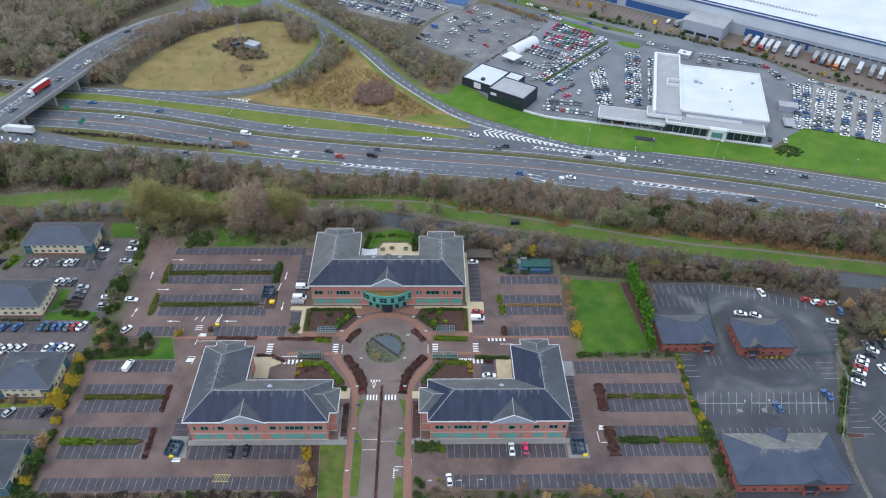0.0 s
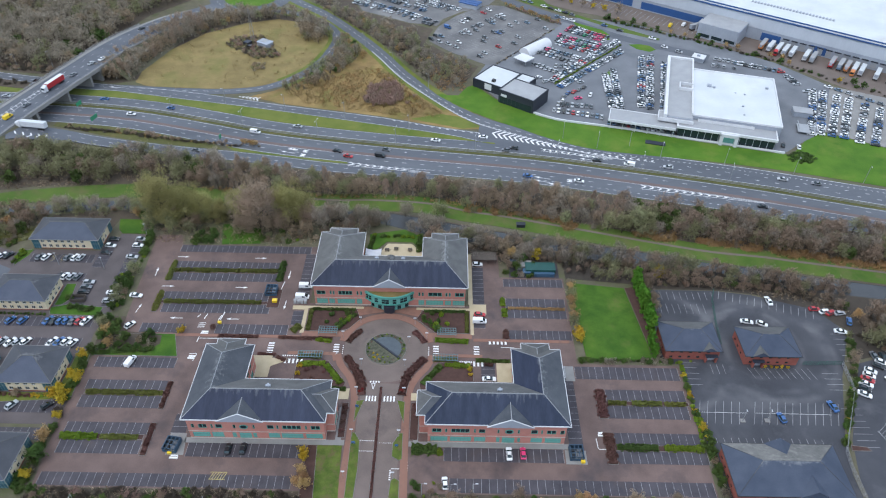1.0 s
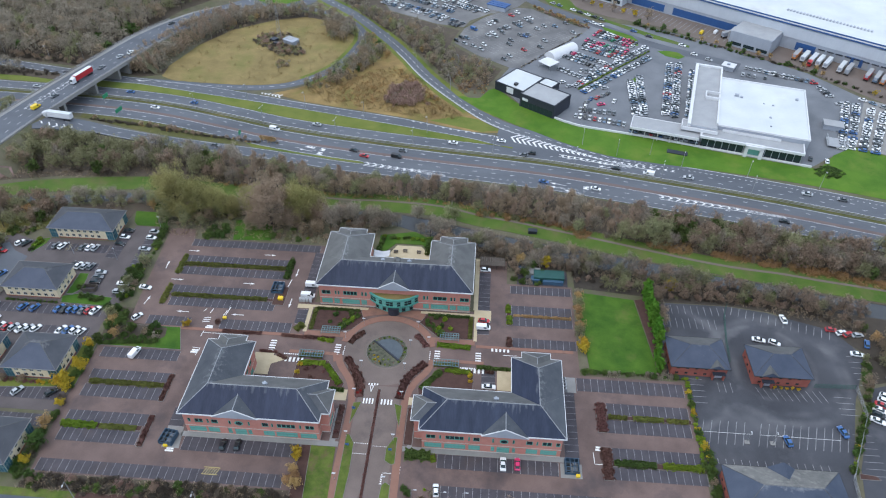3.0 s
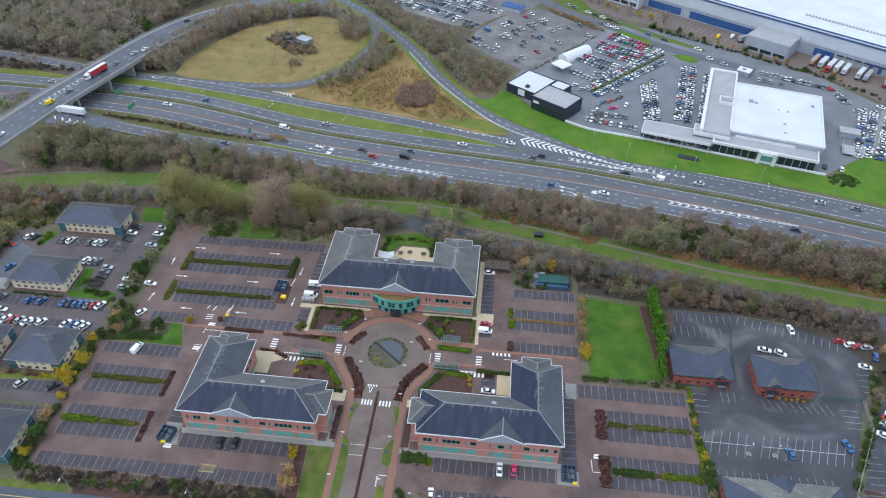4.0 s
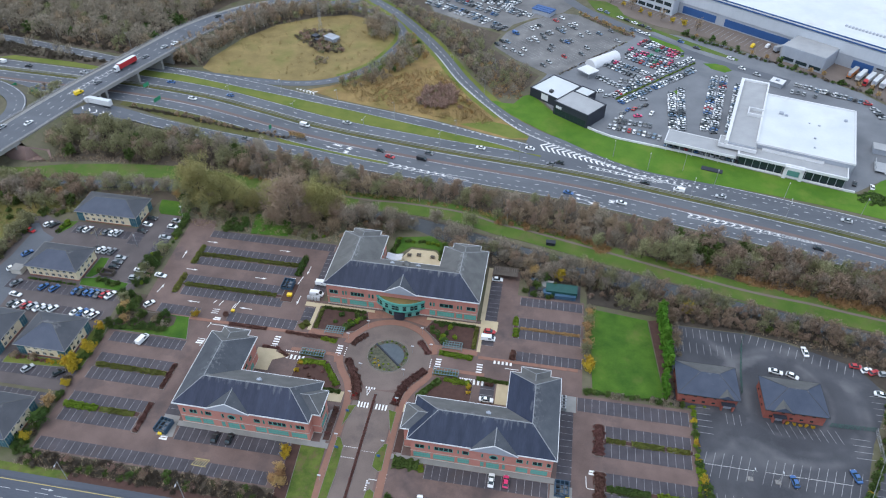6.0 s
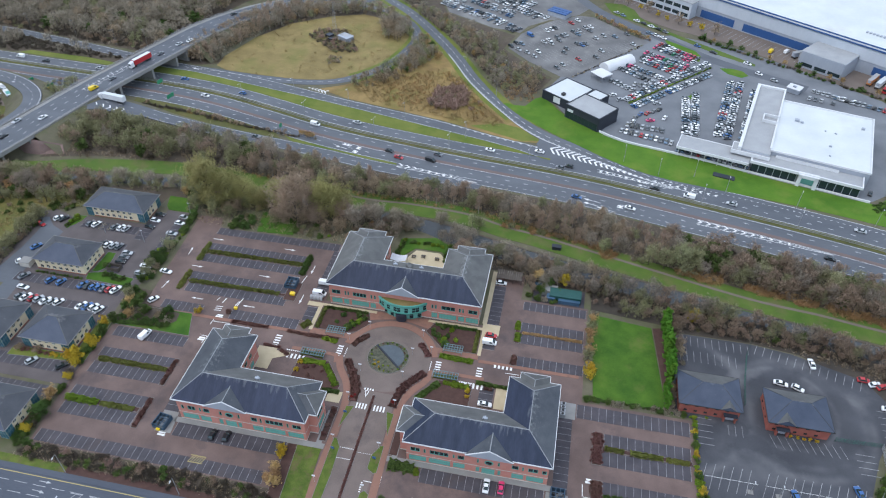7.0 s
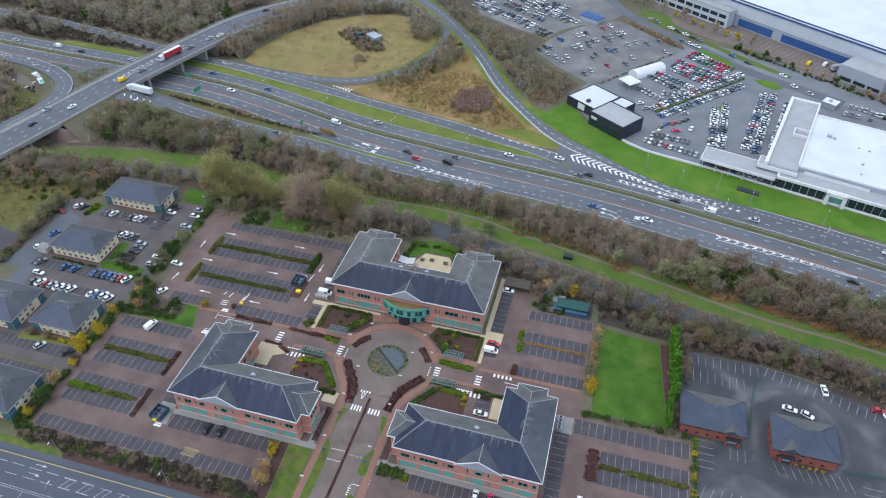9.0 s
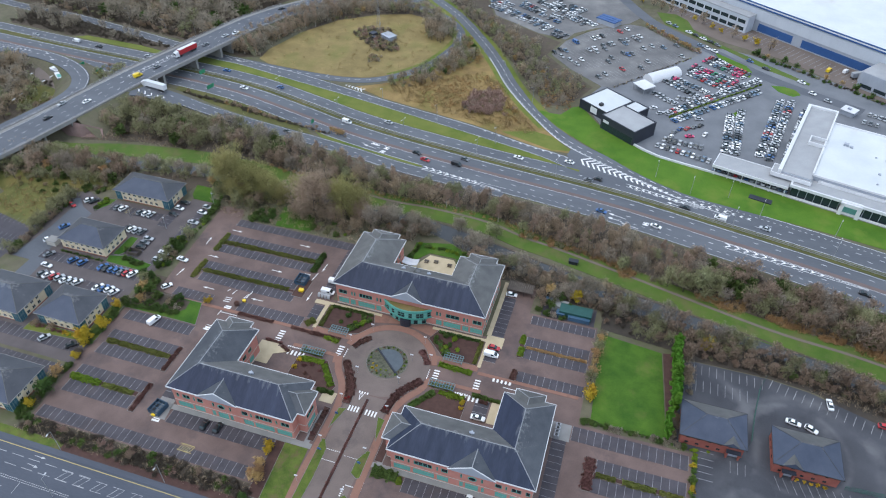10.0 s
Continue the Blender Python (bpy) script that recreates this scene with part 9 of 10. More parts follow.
for x, y, a, c in ((71, 228, 60, "grey"), (74, 232.5, 62, "blue"), (77.5, 234, 62, "red"), (81, 237, 58, "grey"), (84, 239.6, 60, "black"), (86.5, 231, 70, "white"), (79, 226.6, 20, "pink"), (70, 223.4, 70, "white"), (62.6, 246, 40, "silver"), (59, 250.6, 30, "white"), (83, 246, 15, "silver"),
                   (173, 183, 68, "grey"), (178, 181.6, 68, "black"), (169, 184.6, 20, "white"), (185.4, 180, 76, "white"), (143, 295.6, -30, "white"), (150.6, 289, -30, "silver"), (110, 327, -30, "blue"), (119, 319.4, -32, "black"), (138, 308, -32, "white")):
    park(x, y, a, c, group=YARD)
for p0, p1 in (((216, 241), (197, 193)), ((221.4, 239.6), (202, 193.4)), ((227.6, 235), (207, 192)), ((233, 231.6), (212.6, 190)), ((239.6, 225.6), (219, 186)), ((245.6, 220.6), (226, 183.4)), ((251.6, 215), (233, 180.6)), ((258, 211), (240, 178)), ((264, 207), (247, 177))):
    car_row(p0, p1, 0 - 18, 2.75, 0.95, STORE, ["white"] * 6 + ["silver"] * 4 + ["blue"] * 3 + ["grey", "grey", "black", "black"])
car_row((227, 246), (262, 215), -40, 5.4, 0.8, STORE)
car_row((206, 264), (212, 240), 0, 2.8, 0.8, STORE, ["red", "black", "white", "silver"])
NORTHLOT = "cars in the northern car park"
for x, y in ((-5, 300.6), (-2.3, 305.6), (1.3, 305), (0.2, 296.5), (5.9, 293.4), (10.7, 289.2), (12.4, 296.1), (25.4, 276.9), (28.5, 281.6), (37.5, 291.1), (47.8, 296.5), (50.8, 306.1), (28.3, 298.5), (29.4, 304.5), (35.4, 312.9), (38.3, 312.1), (40.5, 314.4), (14.7, 310.7), (17.8, 314.2), (19.4, 309.7), (22.4, 319.9), (24, 315.3), (25.6, 322.6), (27.2, 324.8),
             (32, 330.6), (35.4, 332.6), (35.1, 327.2), (39.2, 338.2), (42.3, 334.7), (42.6, 341), (46.7, 323.8), (51.3, 328.7), (58.6, 329.2), (66.1, 334.9), (70.1, 320), (29.9, 344.4), (33.8, 349.4), (14.9, 328.1), (17.5, 330.7), (19.7, 334)):
    park(x, y, -43 + lot.uniform(-3, 3), group=NORTHLOT)
park(5.3, 319, -43, "blue", "van", group=NORTHLOT)
for p0, p1 in (((-58.8, 360.7), (-31.6, 344.7)), ((-40.5, 369.4), (-9.2, 348.6)), ((-28.2, 378.6), (11, 347.1)), ((-28.8, 344.6), (-4.3, 325.4)), ((-20.5, 383), (1.2, 368.7)), ((-66, 374), (-48, 362))):
    d = Vector((p1[0] - p0[0], p1[1] - p0[1])).normalized()
    for k in (-2.6, 2.6):
        car_row((p0[0] - d.y * k, p0[1] + d.x * k), (p1[0] - d.y * k, p1[1] + d.x * k), None, 2.6, 0.72, NORTHLOT)

SMALL = "cars at the small offices"
for x, y, a, c in ((-159.3, 85, 70, "grey"), (-156.7, 85, 70, "white"), (-147.9, 85, 75, "grey"), (-145, 85, 75, "white"), (-142.6, 85, 75, "silver"), (-133.6, 88.3, -10, "black"), (-133.4, 92.8, -5, "white"), (-133.4, 97, 0, "black"), (-122.2, 93.2, 0, "white"), (-122.2, 86, 0, "silver"), (-122.2, 97.2, 0, "silver"),
                   (-144.4, 73.8, 75, "white"), (-141.8, 73.7, 75, "silver"), (-139.2, 73.6, 75, "grey"), (-146.6, 74, 75, "black"), (-133.8, 70.6, 5, "silver"), (-133.8, 67.9, 5, "grey"), (-133.8, 65.2, 5, "black"), (-122.4, 65.1, 0, "white"), (-122.6, 60.6, 5, "silver"), (-180, 80.2, -15, "red"), (-175, 85.4, 60, "white"), (-172.4, 85.5, 60, "black"),
                   (-172.6, 66.6, 60, "blue"), (-173, 57.5, 55, "white"), (-166.2, 49.8, 60, "grey"), (-154.6, 49.7, 65, "blue"), (-150, 49.7, 65, "blue"), (-140.7, 50, 65, "blue"), (-138.4, 49.9, 70, "black"), (-136, 49.9, 65, "blue"), (-133.7, 50, 65, "blue"), (-131.4, 49.8, 70, "grey"), (-129.1, 49.9, 65, "red"), (-126.8, 50, 65, "white"),
                   (-162.5, 44.0, -5, "white"), (-160.7, 39.4, 65, "grey"), (-158, 39.4, 65, "white"), (-155, 39.4, 65, "red"), (-152.6, 39.4, 65, "silver"), (-149.5, 39, 60, "white"), (-146.8, 39.2, 60, "silver"), (-144.2, 39.4, 60, "white"), (-134.8, 39.5, 65, "white"), (-132.3, 39.6, 65, "blue"), (-129.9, 39.8, 65, "white"), (-127.3, 39.0, 65, "white"),
                   (-136.2, 11.8, 60, "silver"), (-124.6, 11.9, 50, "black")):
    park(x, y, a, c, group=SMALL)
OFFICE = "cars at the office park"
for x, y, a, c, s in ((-113.0, 63.8, -5, "white", "saloon"), (-110, 48.4, 55, "white", "hatchback"), (18.8, 85.4, 3, "white", "hatchback"), (19.0, 57.0, 0, "red", "hatchback"), (18.8, 53.5, 0, "white", "van"), (-61.4, -3.3, 90, "black", "hatchback"), (-56.8, -3.0, 90, "black", "hatchback"), (26.5, -3.2, 90, "white", "saloon"),
                      (30.9, -2.9, 90, "pink", "hatchback"), (6.5, -13.8, 95, "white", "hatchback"), (21.4, 26.2, 0, "white", "saloon"), (-48.8, 70.6, 0, "white", "van"), (-49.2, 64.6, 0, "white", "van"), (-103.8, 31.0, 76, "white", "van"), (117.4, 12.4, 100, "blue", "hatchback"), (136.4, 17.4, 105, "blue", "saloon"), (131.7, 67.4, 95, "white", "saloon"),
                      (148, 63.4, 0, "red", "hatchback"), (151.4, 62.2, 20, "white", "hatchback"), (153.6, 61.6, 30, "red", "hatchback"), (153.4, 51.8, -10, "white", "saloon"), (158.8, 57.2, 70, "blue", "hatchback"), (119.6, 56, -10, "white", "saloon"), (125, 55, -25, "white", "hatchback"), (157, 61.4, 10, "silver", "hatchback")):
    park(x, y, a, c, s, group=OFFICE)
for x, y, c in ((161.2, 37.3, "white"), (159.4, 35.4, "black"), (155.6, 33.2, "white"), (154.2, 31.2, "white"), (152.8, 29.3, "red"), (151.4, 27.3, "white"), (150.1, 25.3, "black"), (148.9, 22.8, "white")):
    park(x + 0.6, y, -28, c, group="cars in the fenced yard")
car_row((160.6, 39.6), (173, 41), 100, 2.7, 1.0, "cars in the fenced yard", ["white", "white", "grey", "black"])
car_row((161, 28.6), (178, 31), 100, 2.8, 1.0, "cars in the fenced yard", ["white", "silver", "grey", "black"])

TRAFFIC = "traffic on the dual carriageway"
for x, y, c, s in ((-92.7, 184, "white", "van"), (-48.5, 167.9, "black", "saloon"), (-42.7, 163.4, "red", "saloon"), (-27, 164.2, "black", "van"), (-24.4, 170, "grey", "hatchback"), (0, 179.6, "white", "saloon"), (24.3, 183.6, "white", "saloon"), (35.4, 171.6, "grey", "hatchback"), (39.6, 173.6, "black", "hatchback"), (44.6, 149.4, "blue", "saloon"),
                   (68.6, 146, "white", "saloon"), (79.8, 164, "black", "saloon"), (95.2, 160.6, "white", "van"), (113.8, 159.2, "silver", "saloon"), (166.7, 150.8, "silver", "saloon"), (181.7, 147.6, "grey", "saloon"), (-181.8, 215.2, "blue", "saloon"), (-161.7, 199.6, "white", "saloon"), (-143, 206.8, "blue", "hatchback"),
                   (-118, 166, "grey", "saloon"), (-72, 197.6 - 7, "silver", "saloon"), (-290, 220, "white", "van"), (-272, 218, "black", "saloon"), (-320, 219.6, "silver", "saloon"), (-236, 216.4, "silver", "saloon"), (150, 128.6, "black", "saloon"), (208, 124, "white", "saloon")):
    slope = -14 if x > -150 else -6
    park(x, y, slope + (180 if y > np.interp(x, [-300, -156, -9, 98, 200], [214, 204, 173, 156, 131]) else 0), c, s, 0.1, TRAFFIC)
for x, y, c, a in ((-196.7, 241.3, "silver", 74), (-192.7, 247, "white", 74), (-201.1, 227, "grey", 74), (-211.3, 193, "grey", 72), (-186, 293.8, "black", 66), (-222.5, 148, "white", 76), (-230, 128, "black", 76), (-233, 142, "silver", 256)):
    park(x, y, a, c, "saloon", 8.06 if y < 250 else 6.9 if y < 285 else 6.1, "cars on the bridge road")
park(-214.9, 180.6, 73, "yellow", "van", 8.06, "cars on the bridge road")


def lorry(x, y, angle, z, cab, box, label, trailer_len=12.5, group=""):
    """An articulated lorry: cab, box trailer and wheels."""
    home = base("lorry", label, "lorry", group, m=Matrix.Translation((x, y, z)) @ Matrix.Rotation(radians(angle), 4, "Z"))
    t = trailer_len
    tr = part("trailer", Build().box(-t, -1.25, 1.25, 0, 1.25, 4.0), box[0], home)
    part("roof_sheet", Build().box(-t + 0.03, -1.22, 4.0, -0.03, 1.22, 4.06), box[1], tr)
    part("chassis", Build().box(-t + 0.4, -0.5, 0.8, 2.2 if cab else -0.2, 0.5, 1.22), BLACK, home)
    for wx in (-t + 1.2, -t + 2.5, -t + 3.8, -0.6) + ((1.9,) if cab else ()):
        for s in (-1, 1):
            part("wheel", Build().tube((wx, s * 0.85, 0.5), (wx, s * 1.22, 0.5), 0.5, 0.48, 10), TYRE, home)
    if cab is None:
        part("cooling_unit", Build().box(0.01, -0.9, 2.4, 0.42, 0.9, 3.9), GREY_METAL, home, "cooling unit on the trailer's front")
        for s in (-1, 1):
            part("landing_leg", Build().box(-1.9, s * 0.8 - 0.1, 0, -1.7, s * 0.8 + 0.1, 1.2), BLACK, home)
        return home
    c = Build()
    c.prism([(0.5, -1.2), (2.6, -1.2), (2.9, -1.0), (2.9, 1.0), (2.6, 1.2), (0.5, 1.2)], 0.6, 3.1)
    c.quad((0.5, -1.1, 3.1), (2.2, -1.1, 3.1), (0.7, -1.1, 3.8), (0.5, -1.1, 3.8)).quad((2.2, 1.1, 3.1), (0.5, 1.1, 3.1), (0.5, 1.1, 3.8), (0.7, 1.1, 3.8)).quad((2.2, -1.1, 3.1), (2.2, 1.1, 3.1), (0.7, 1.1, 3.8), (0.7, -1.1, 3.8)).quad((0.7, -1.1, 3.8), (0.7, 1.1, 3.8), (0.5, 1.1, 3.8), (0.5, -1.1, 3.8)).quad((0.5, 1.1, 3.1), (0.5, -1.1, 3.1), (0.5, -1.1, 3.8), (0.5, 1.1, 3.8))
    cabin = part("cab", c, cab, home)
    part("windscreen", Build().quad((2.92, -0.95, 1.8), (2.92, 0.95, 1.8), (2.92, 0.95, 2.9), (2.92, -0.95, 2.9)), GLASS, cabin)
    return home


RED_BOX, WHITE_BOX = (CAR_PAINT["red"], WHITE), (WHITE, WHITE_ROOF)
lorry(-207.4, 209.0, 254, 8.06, WHITE, RED_BOX, "white cab with a long red curtain-sided trailer")
lorry(-205.5, 175.0, 172, 6.3, WHITE, WHITE_BOX, "long white articulated lorry on the slip road", 13.0)
ORANGE, RED = CAR_PAINT["orange"], CAR_PAINT["red"]
for u, box, cab in ((114.6, ORANGE, None), (119.4, WHITE, None), (124.4, WHITE, RED), (128.5, WHITE, None), (132.9, WHITE, None), (141.2, WHITE, None), (145.4, GREY_ROOF, None), (156.5, RED, None), (161.4, CAR_PAINT["steel"], None), (165.3, ORANGE, None),
                    (169.5, WHITE, ORANGE), (173.4, WHITE, None), (182.0, WHITE, None), (189.0, GREY_ROOF, None), (194.2, WHITE, None), (199.4, WHITE, RED), (209.8, WHITE, None), (215.0, ORANGE, None), (220.2, WHITE, None)):
    v = -15.2
    lorry(118 + 0.818 * u + 0.575 * v, 372.5 - 0.575 * u + 0.818 * v, -125.1, 0.06, cab, (box, WHITE_ROOF if box is WHITE else GREY_ROOF), "box trailer backed against a warehouse dock", 11.8, "lorries at the warehouse docks")
lorry(118 + 0.818 * 68 - 0.575 * 13, 372.5 - 0.575 * 68 - 0.818 * 13, -150, 0.06, None, (GREY_METAL, GREY_ROOF), "grey box trailer parked beside the warehouse annex", 9.0, "lorries at the warehouse docks")
park(118 + 0.818 * 61.8 - 0.575 * 8, 372.5 - 0.575 * 61.8 - 0.818 * 8, 54.9, "white", "van", group="vans at the warehouse")
park(118 + 0.818 * 54.9 - 0.575 * 14.6, 372.5 - 0.575 * 54.9 - 0.818 * 14.6, 60, "yellow", "van", group="vans at the warehouse")
FAR_CARS.put("far_parked_cars", "rows of parked cars in far yards", "parked cars")


# ---- hedges, fences, lamps and small things ----
def hedge(p0, p1, width, height, mat, label, group="", seed=1, path=None):
    """A clipped hedge from p0 to p1, or along a path of points: a lumpy core wrapped in small leaves."""
    rng = np.random.default_rng(seed)
    run = np.array(spline(path, 0.5) if path else [p0, p1], float)
    steps = np.r_[0.0, np.cumsum(np.linalg.norm(np.diff(run, axis=0), axis=1))]
    length = steps[-1]

    def place(u):
        """Points and left-hand directions at the lengths u."""
        c = np.stack([np.interp(u, steps, run[:, 0]), np.interp(u, steps, run[:, 1])], axis=1)
        i = np.clip(np.searchsorted(steps, u, side="right") - 1, 0, len(run) - 2)
        d = run[i + 1] - run[i]
        d /= np.linalg.norm(d, axis=1)[:, None]
        return c, np.stack([-d[:, 1], d[:, 0]], axis=1)

    n = max(2, int(length / 0.6))
    home = base("hedge", label, "hedge", group)
    core = Build()
    mid, left = place(np.linspace(0, length, n + 1))
    for c, q in zip(mid, left):
        w, h = width / 2 * (0.6 + 0.25 * rng.random()), height * (0.5 + 0.25 * rng.random())
        core.v += [(c[0] + q[0] * w * f, c[1] + q[1] * w * f, h * z) for f, z in ((-1, 0), (-0.9, 0.75), (0, 1), (0.9, 0.75), (1, 0))]
    for k in range(n):
        core.f += [(5 * k + i, 5 * k + 5 + i, 5 * k + 6 + i, 5 * k + 1 + i) for i in range(4)]
    core.f += [(0, 1, 2, 3, 4), tuple(5 * n + 4 - i for i in range(5))]
    part("core", core, mat, home)
    k = max(40, int(length * (60 + 40 * width)))
    u = rng.random(k) * length
    a = rng.random(k) * math.pi
    mid, left = place(u)
    c = np.zeros((k, 4))
    knots = np.arange(0, length + 1.3, 0.65)
    fat, tall = (np.interp(u, knots, f + g * rng.random(len(knots))) for f, g in ((0.7, 0.75), (0.55, 0.7)))
    c[:, :2] = mid + left * (np.cos(a) * width * 0.5 * fat)[:, None]
    c[:, 2] = np.sin(a) * height * tall
    c[:, 3] = 0.16
    v = twig_cloud(rng, k, c, 0.3, 0.2, 0.6, 0.6, True)
    v.above(0.05)
    leaves = new("leaves", blades_mesh("leaves", v, mat))
    leaves.parent = home
    return home


PARK_HEDGE = "hedges between parking rows"
for i, (p0, p1, w, h, m, lab) in enumerate((
        ((-102.5, 79.1), (-61.5, 79.3), 1.5, 0.9, HEDGE_LEAF, "low olive hedge between parking rows"), ((-103.8, 84.2), (-103.8, 73.2), 1.6, 1.0, HEDGE_LEAF, "low olive hedge at the end of parking rows"), ((-59.8, 84.8), (-59.8, 73.4), 1.8, 1.5, LEAF_GREEN, "dark clipped hedge at the end of parking rows"),
        ((-101.6, 61.4), (-64.5, 61.5), 1.4, 0.9, HEDGE_LEAF, "low olive hedge between parking rows"), ((-103.9, 66.6), (-103.9, 56.2), 1.6, 1.0, HEDGE_LEAF, "low olive hedge at the end of parking rows"),
        ((-114.4, 18.1), (-88.6, 18.0), 1.5, 0.8, HEDGE_LEAF, "patchy low hedge between parking rows"), ((-87.3, 22.8), (-87.4, 12.2), 1.2, 0.7, LEAF_RED, "low bare hedge at the end of parking rows"), ((-115.6, 0.8), (-104, 0.6), 1.7, 1.1, LEAF_BRIGHT, "bright low hedge between parking rows"),
        ((-103, 0.6), (-91, 0.6), 1.5, 0.8, HEDGE_LEAF, "patchy low hedge between parking rows"), ((-87.7, 5.8), (-87.6, -5.4), 1.2, 0.6, LEAF_RED, "low bare hedge at the end of parking rows"), ((58.8, 22.8), (58.7, 11.6), 2.6, 0.8, LEAF_RED, "low maroon hedge at the end of parking rows"),
        ((61, 17.5), (67, 17.4), 1.3, 0.8, HEDGE_LEAF, "patchy low hedge between parking rows"), ((69, 17.4), (79, 17.4), 1.4, 0.9, HEDGE_LEAF, "low olive hedge between parking rows"), ((80, 17.4), (87, 17.3), 1.2, 0.8, HEDGE_LEAF, "patchy low hedge between parking rows"),
        ((58.9, 5.4), (58.9, -5.6), 2.4, 0.8, LEAF_RED, "low maroon hedge at the end of parking rows"), ((61, 0.2), (74, 0.1), 1.8, 0.9, LEAF_GREEN, "green hedge between parking rows"), ((76, 0.1), (88.4, 0), 1.7, 1.1, LEAF_BRIGHT, "bright green hedge between parking rows"),
        ((28.0, 66.2), (28.0, 62.2), 1.5, 1.1, LEAF_BRIGHT, "lime hedge at the end of parking rows"), ((28.5, 60.4), (28.5, 56.4), 1.5, 1.1, LEAF_BRIGHT, "lime hedge at the end of parking rows"), ((30, 61.1), (51.6, 61.0), 0.7, 0.6, TWIG_RUST, "thin rusty hedge between parking rows"), ((28.4, 49.6), (28.4, 45.4), 1.4, 0.7, LEAF_RED, "low maroon hedge at the end of a parking row"))):
    hedge(p0, p1, w * 1.25, h * 1.15, m, lab, PARK_HEDGE, 200 + i)
GARDEN = "garden hedges round the roundabout"
gardens = [((-15.55, 22), (-15.55, -23), 0.8, 0.3, LEAF_RED, "low maroon planting down the avenue"),
           ((-45.6, 35.6), (-37.8, 35.6), 2.4, 0.8, HEDGE_LEAF, "low green planting below a trellis"), ((2.2, 35.2), (10.2, 35.2), 2.4, 0.8, HEDGE_LEAF, "low green planting below a trellis"),
           ((-44.6, 47.8), (-44.6, 58.8), 1.3, 0.9, HEDGE_LEAF, "clipped hedge round a mulched garden"), ((-44.2, 58.6), (-28, 58.6), 1.2, 0.9, LEAF_GREEN, "clipped hedge round a mulched garden"), ((14.1, 47.8), (14.1, 58.6), 1.3, 0.9, HEDGE_LEAF, "clipped hedge round a mulched garden"), ((13.6, 58.6), (-2, 58.6), 1.2, 0.9, LEAF_GREEN, "clipped hedge round a mulched garden"),
           ((-46, 44.0), (-35, 44.0), 1.2, 0.6, LEAF_RED, "low mixed planting beside a path"), ((2.4, 44.2), (14.5, 43.6), 1.9, 0.9, LEAF_BRIGHT, "lime hedge beside a path"), ((-76.5, 44.4), (-62, 44.2), 1.3, 0.6, LEAF_RED, "low maroon planting beside a path"), ((-54.5, 44.2), (-42, 43.6), 1.2, 0.6, LEAF_RED, "low maroon planting beside a path"),
           ((-41, 43.4), (-35, 42.8), 1.6, 0.8, LEAF_BRIGHT, "lime hedge beside a path"), ((-45, 31.8), (-36, 32.2), 2.0, 0.9, LEAF_BRIGHT, "lime hedge round a mulched garden"), ((-35.6, 31.6), (-29.4, 23.6), 2.2, 1.0, LEAF_BRIGHT, "lime hedge round a mulched garden"), ((15, 32.2), (6, 32.6), 2.0, 0.9, LEAF_BRIGHT, "lime hedge round a mulched garden"),
           ((4.6, 32.0), (-1.6, 23.8), 2.2, 1.1, LEAF_GREEN, "green hedge round a mulched garden"), ((-33.6, 21.2), (-27.4, 21.0), 1.6, 1.1, LEAF_GREEN, "dark hedge beside an office"), ((-4.2, -1.9), (3.8, -2.0), 3.6, 1.6, LEAF_GREEN, "thick green hedge beside a parking row"), ((4.4, -1.8), (5.0, -4.0), 1.6, 1.3, LEAF_BRIGHT, "lime hedge beside a parking row"),
           ((-50.2, 47.0), (-47.8, 50.0), 2.4, 1.4, HEDGE_LEAF, "clipped green hedge beside a path"), ((17, 34.8), (29, 34.6), 1.4, 0.9, LEAF_GREEN, "dark low hedge beside an office"), ((20, 33.0), (23, 32.8), 1.2, 0.9, LEAF_RED, "low maroon hedge beside an office"), ((-60.5, 36.2), (-54, 36.0), 1.0, 0.6, LEAF_RED, "low maroon hedge beside a terrace"), ((-53.6, 34.9), (-50, 33.2), 1.2, 0.7, LEAF_RED, "low maroon hedge beside a terrace")]
for i, (pts, wide) in enumerate(HUB_BEDS):
    hedge(pts[0], pts[-1], wide - 0.3, 0.8, LEAF_RED, "low maroon hedge curving round the roundabout", GARDEN, 380 + i, pts)
for i, (p0, p1, w, h, m, lab) in enumerate(gardens):
    hedge(p0, p1, w, h, m, lab, GARDEN, 300 + i)
for x, y in ((-31, 56.6), (-33, 53), (-36.5, 55.5), (-38, 52), (1, 56.8), (3.4, 53.4), (4.6, 56.6), (6.6, 52)):
    plant("shrub" if (x * 2 + y) % 3 < 1.9 else "lime", x, y, 1.1 if (x + y) % 2 else 0.85)
for i in range(26):
    u = i / 25
    for side_x in (-1, 1):
        x0, y0 = (-28.4 - 5.5 * u + dice.uniform(-1.0, 0.6), 55.4 - 6.2 * u + dice.uniform(-0.8, 0.8))
        plant(dice.choice(["shrub", "shrub", "lime", "maroon"]), x0 if side_x < 0 else 2 * AXIS - x0, y0, dice.uniform(0.75, 1.15))
for x, y in ((-40, 26), (-42, 29), (-38, 24.4), (-36, 28.6), (-39.6, 30.2)):
    plant("maroon", x, y, 0.9)
for x, y in ((-44.6, 30.6), (-45, 27.4), (14.6, 30.6), (15, 28.4)):
    plant("gold", x, y, 0.75)
for x, y in ((-27, 8), (-27, 4.6), (-26.9, 11.6), (-27.1, 14.4), (-26.6, 13.4), (-3.6, 13.8), (-3.4, 11), (-3.8, 15)):
    plant("maroon", x, y, 1.0)
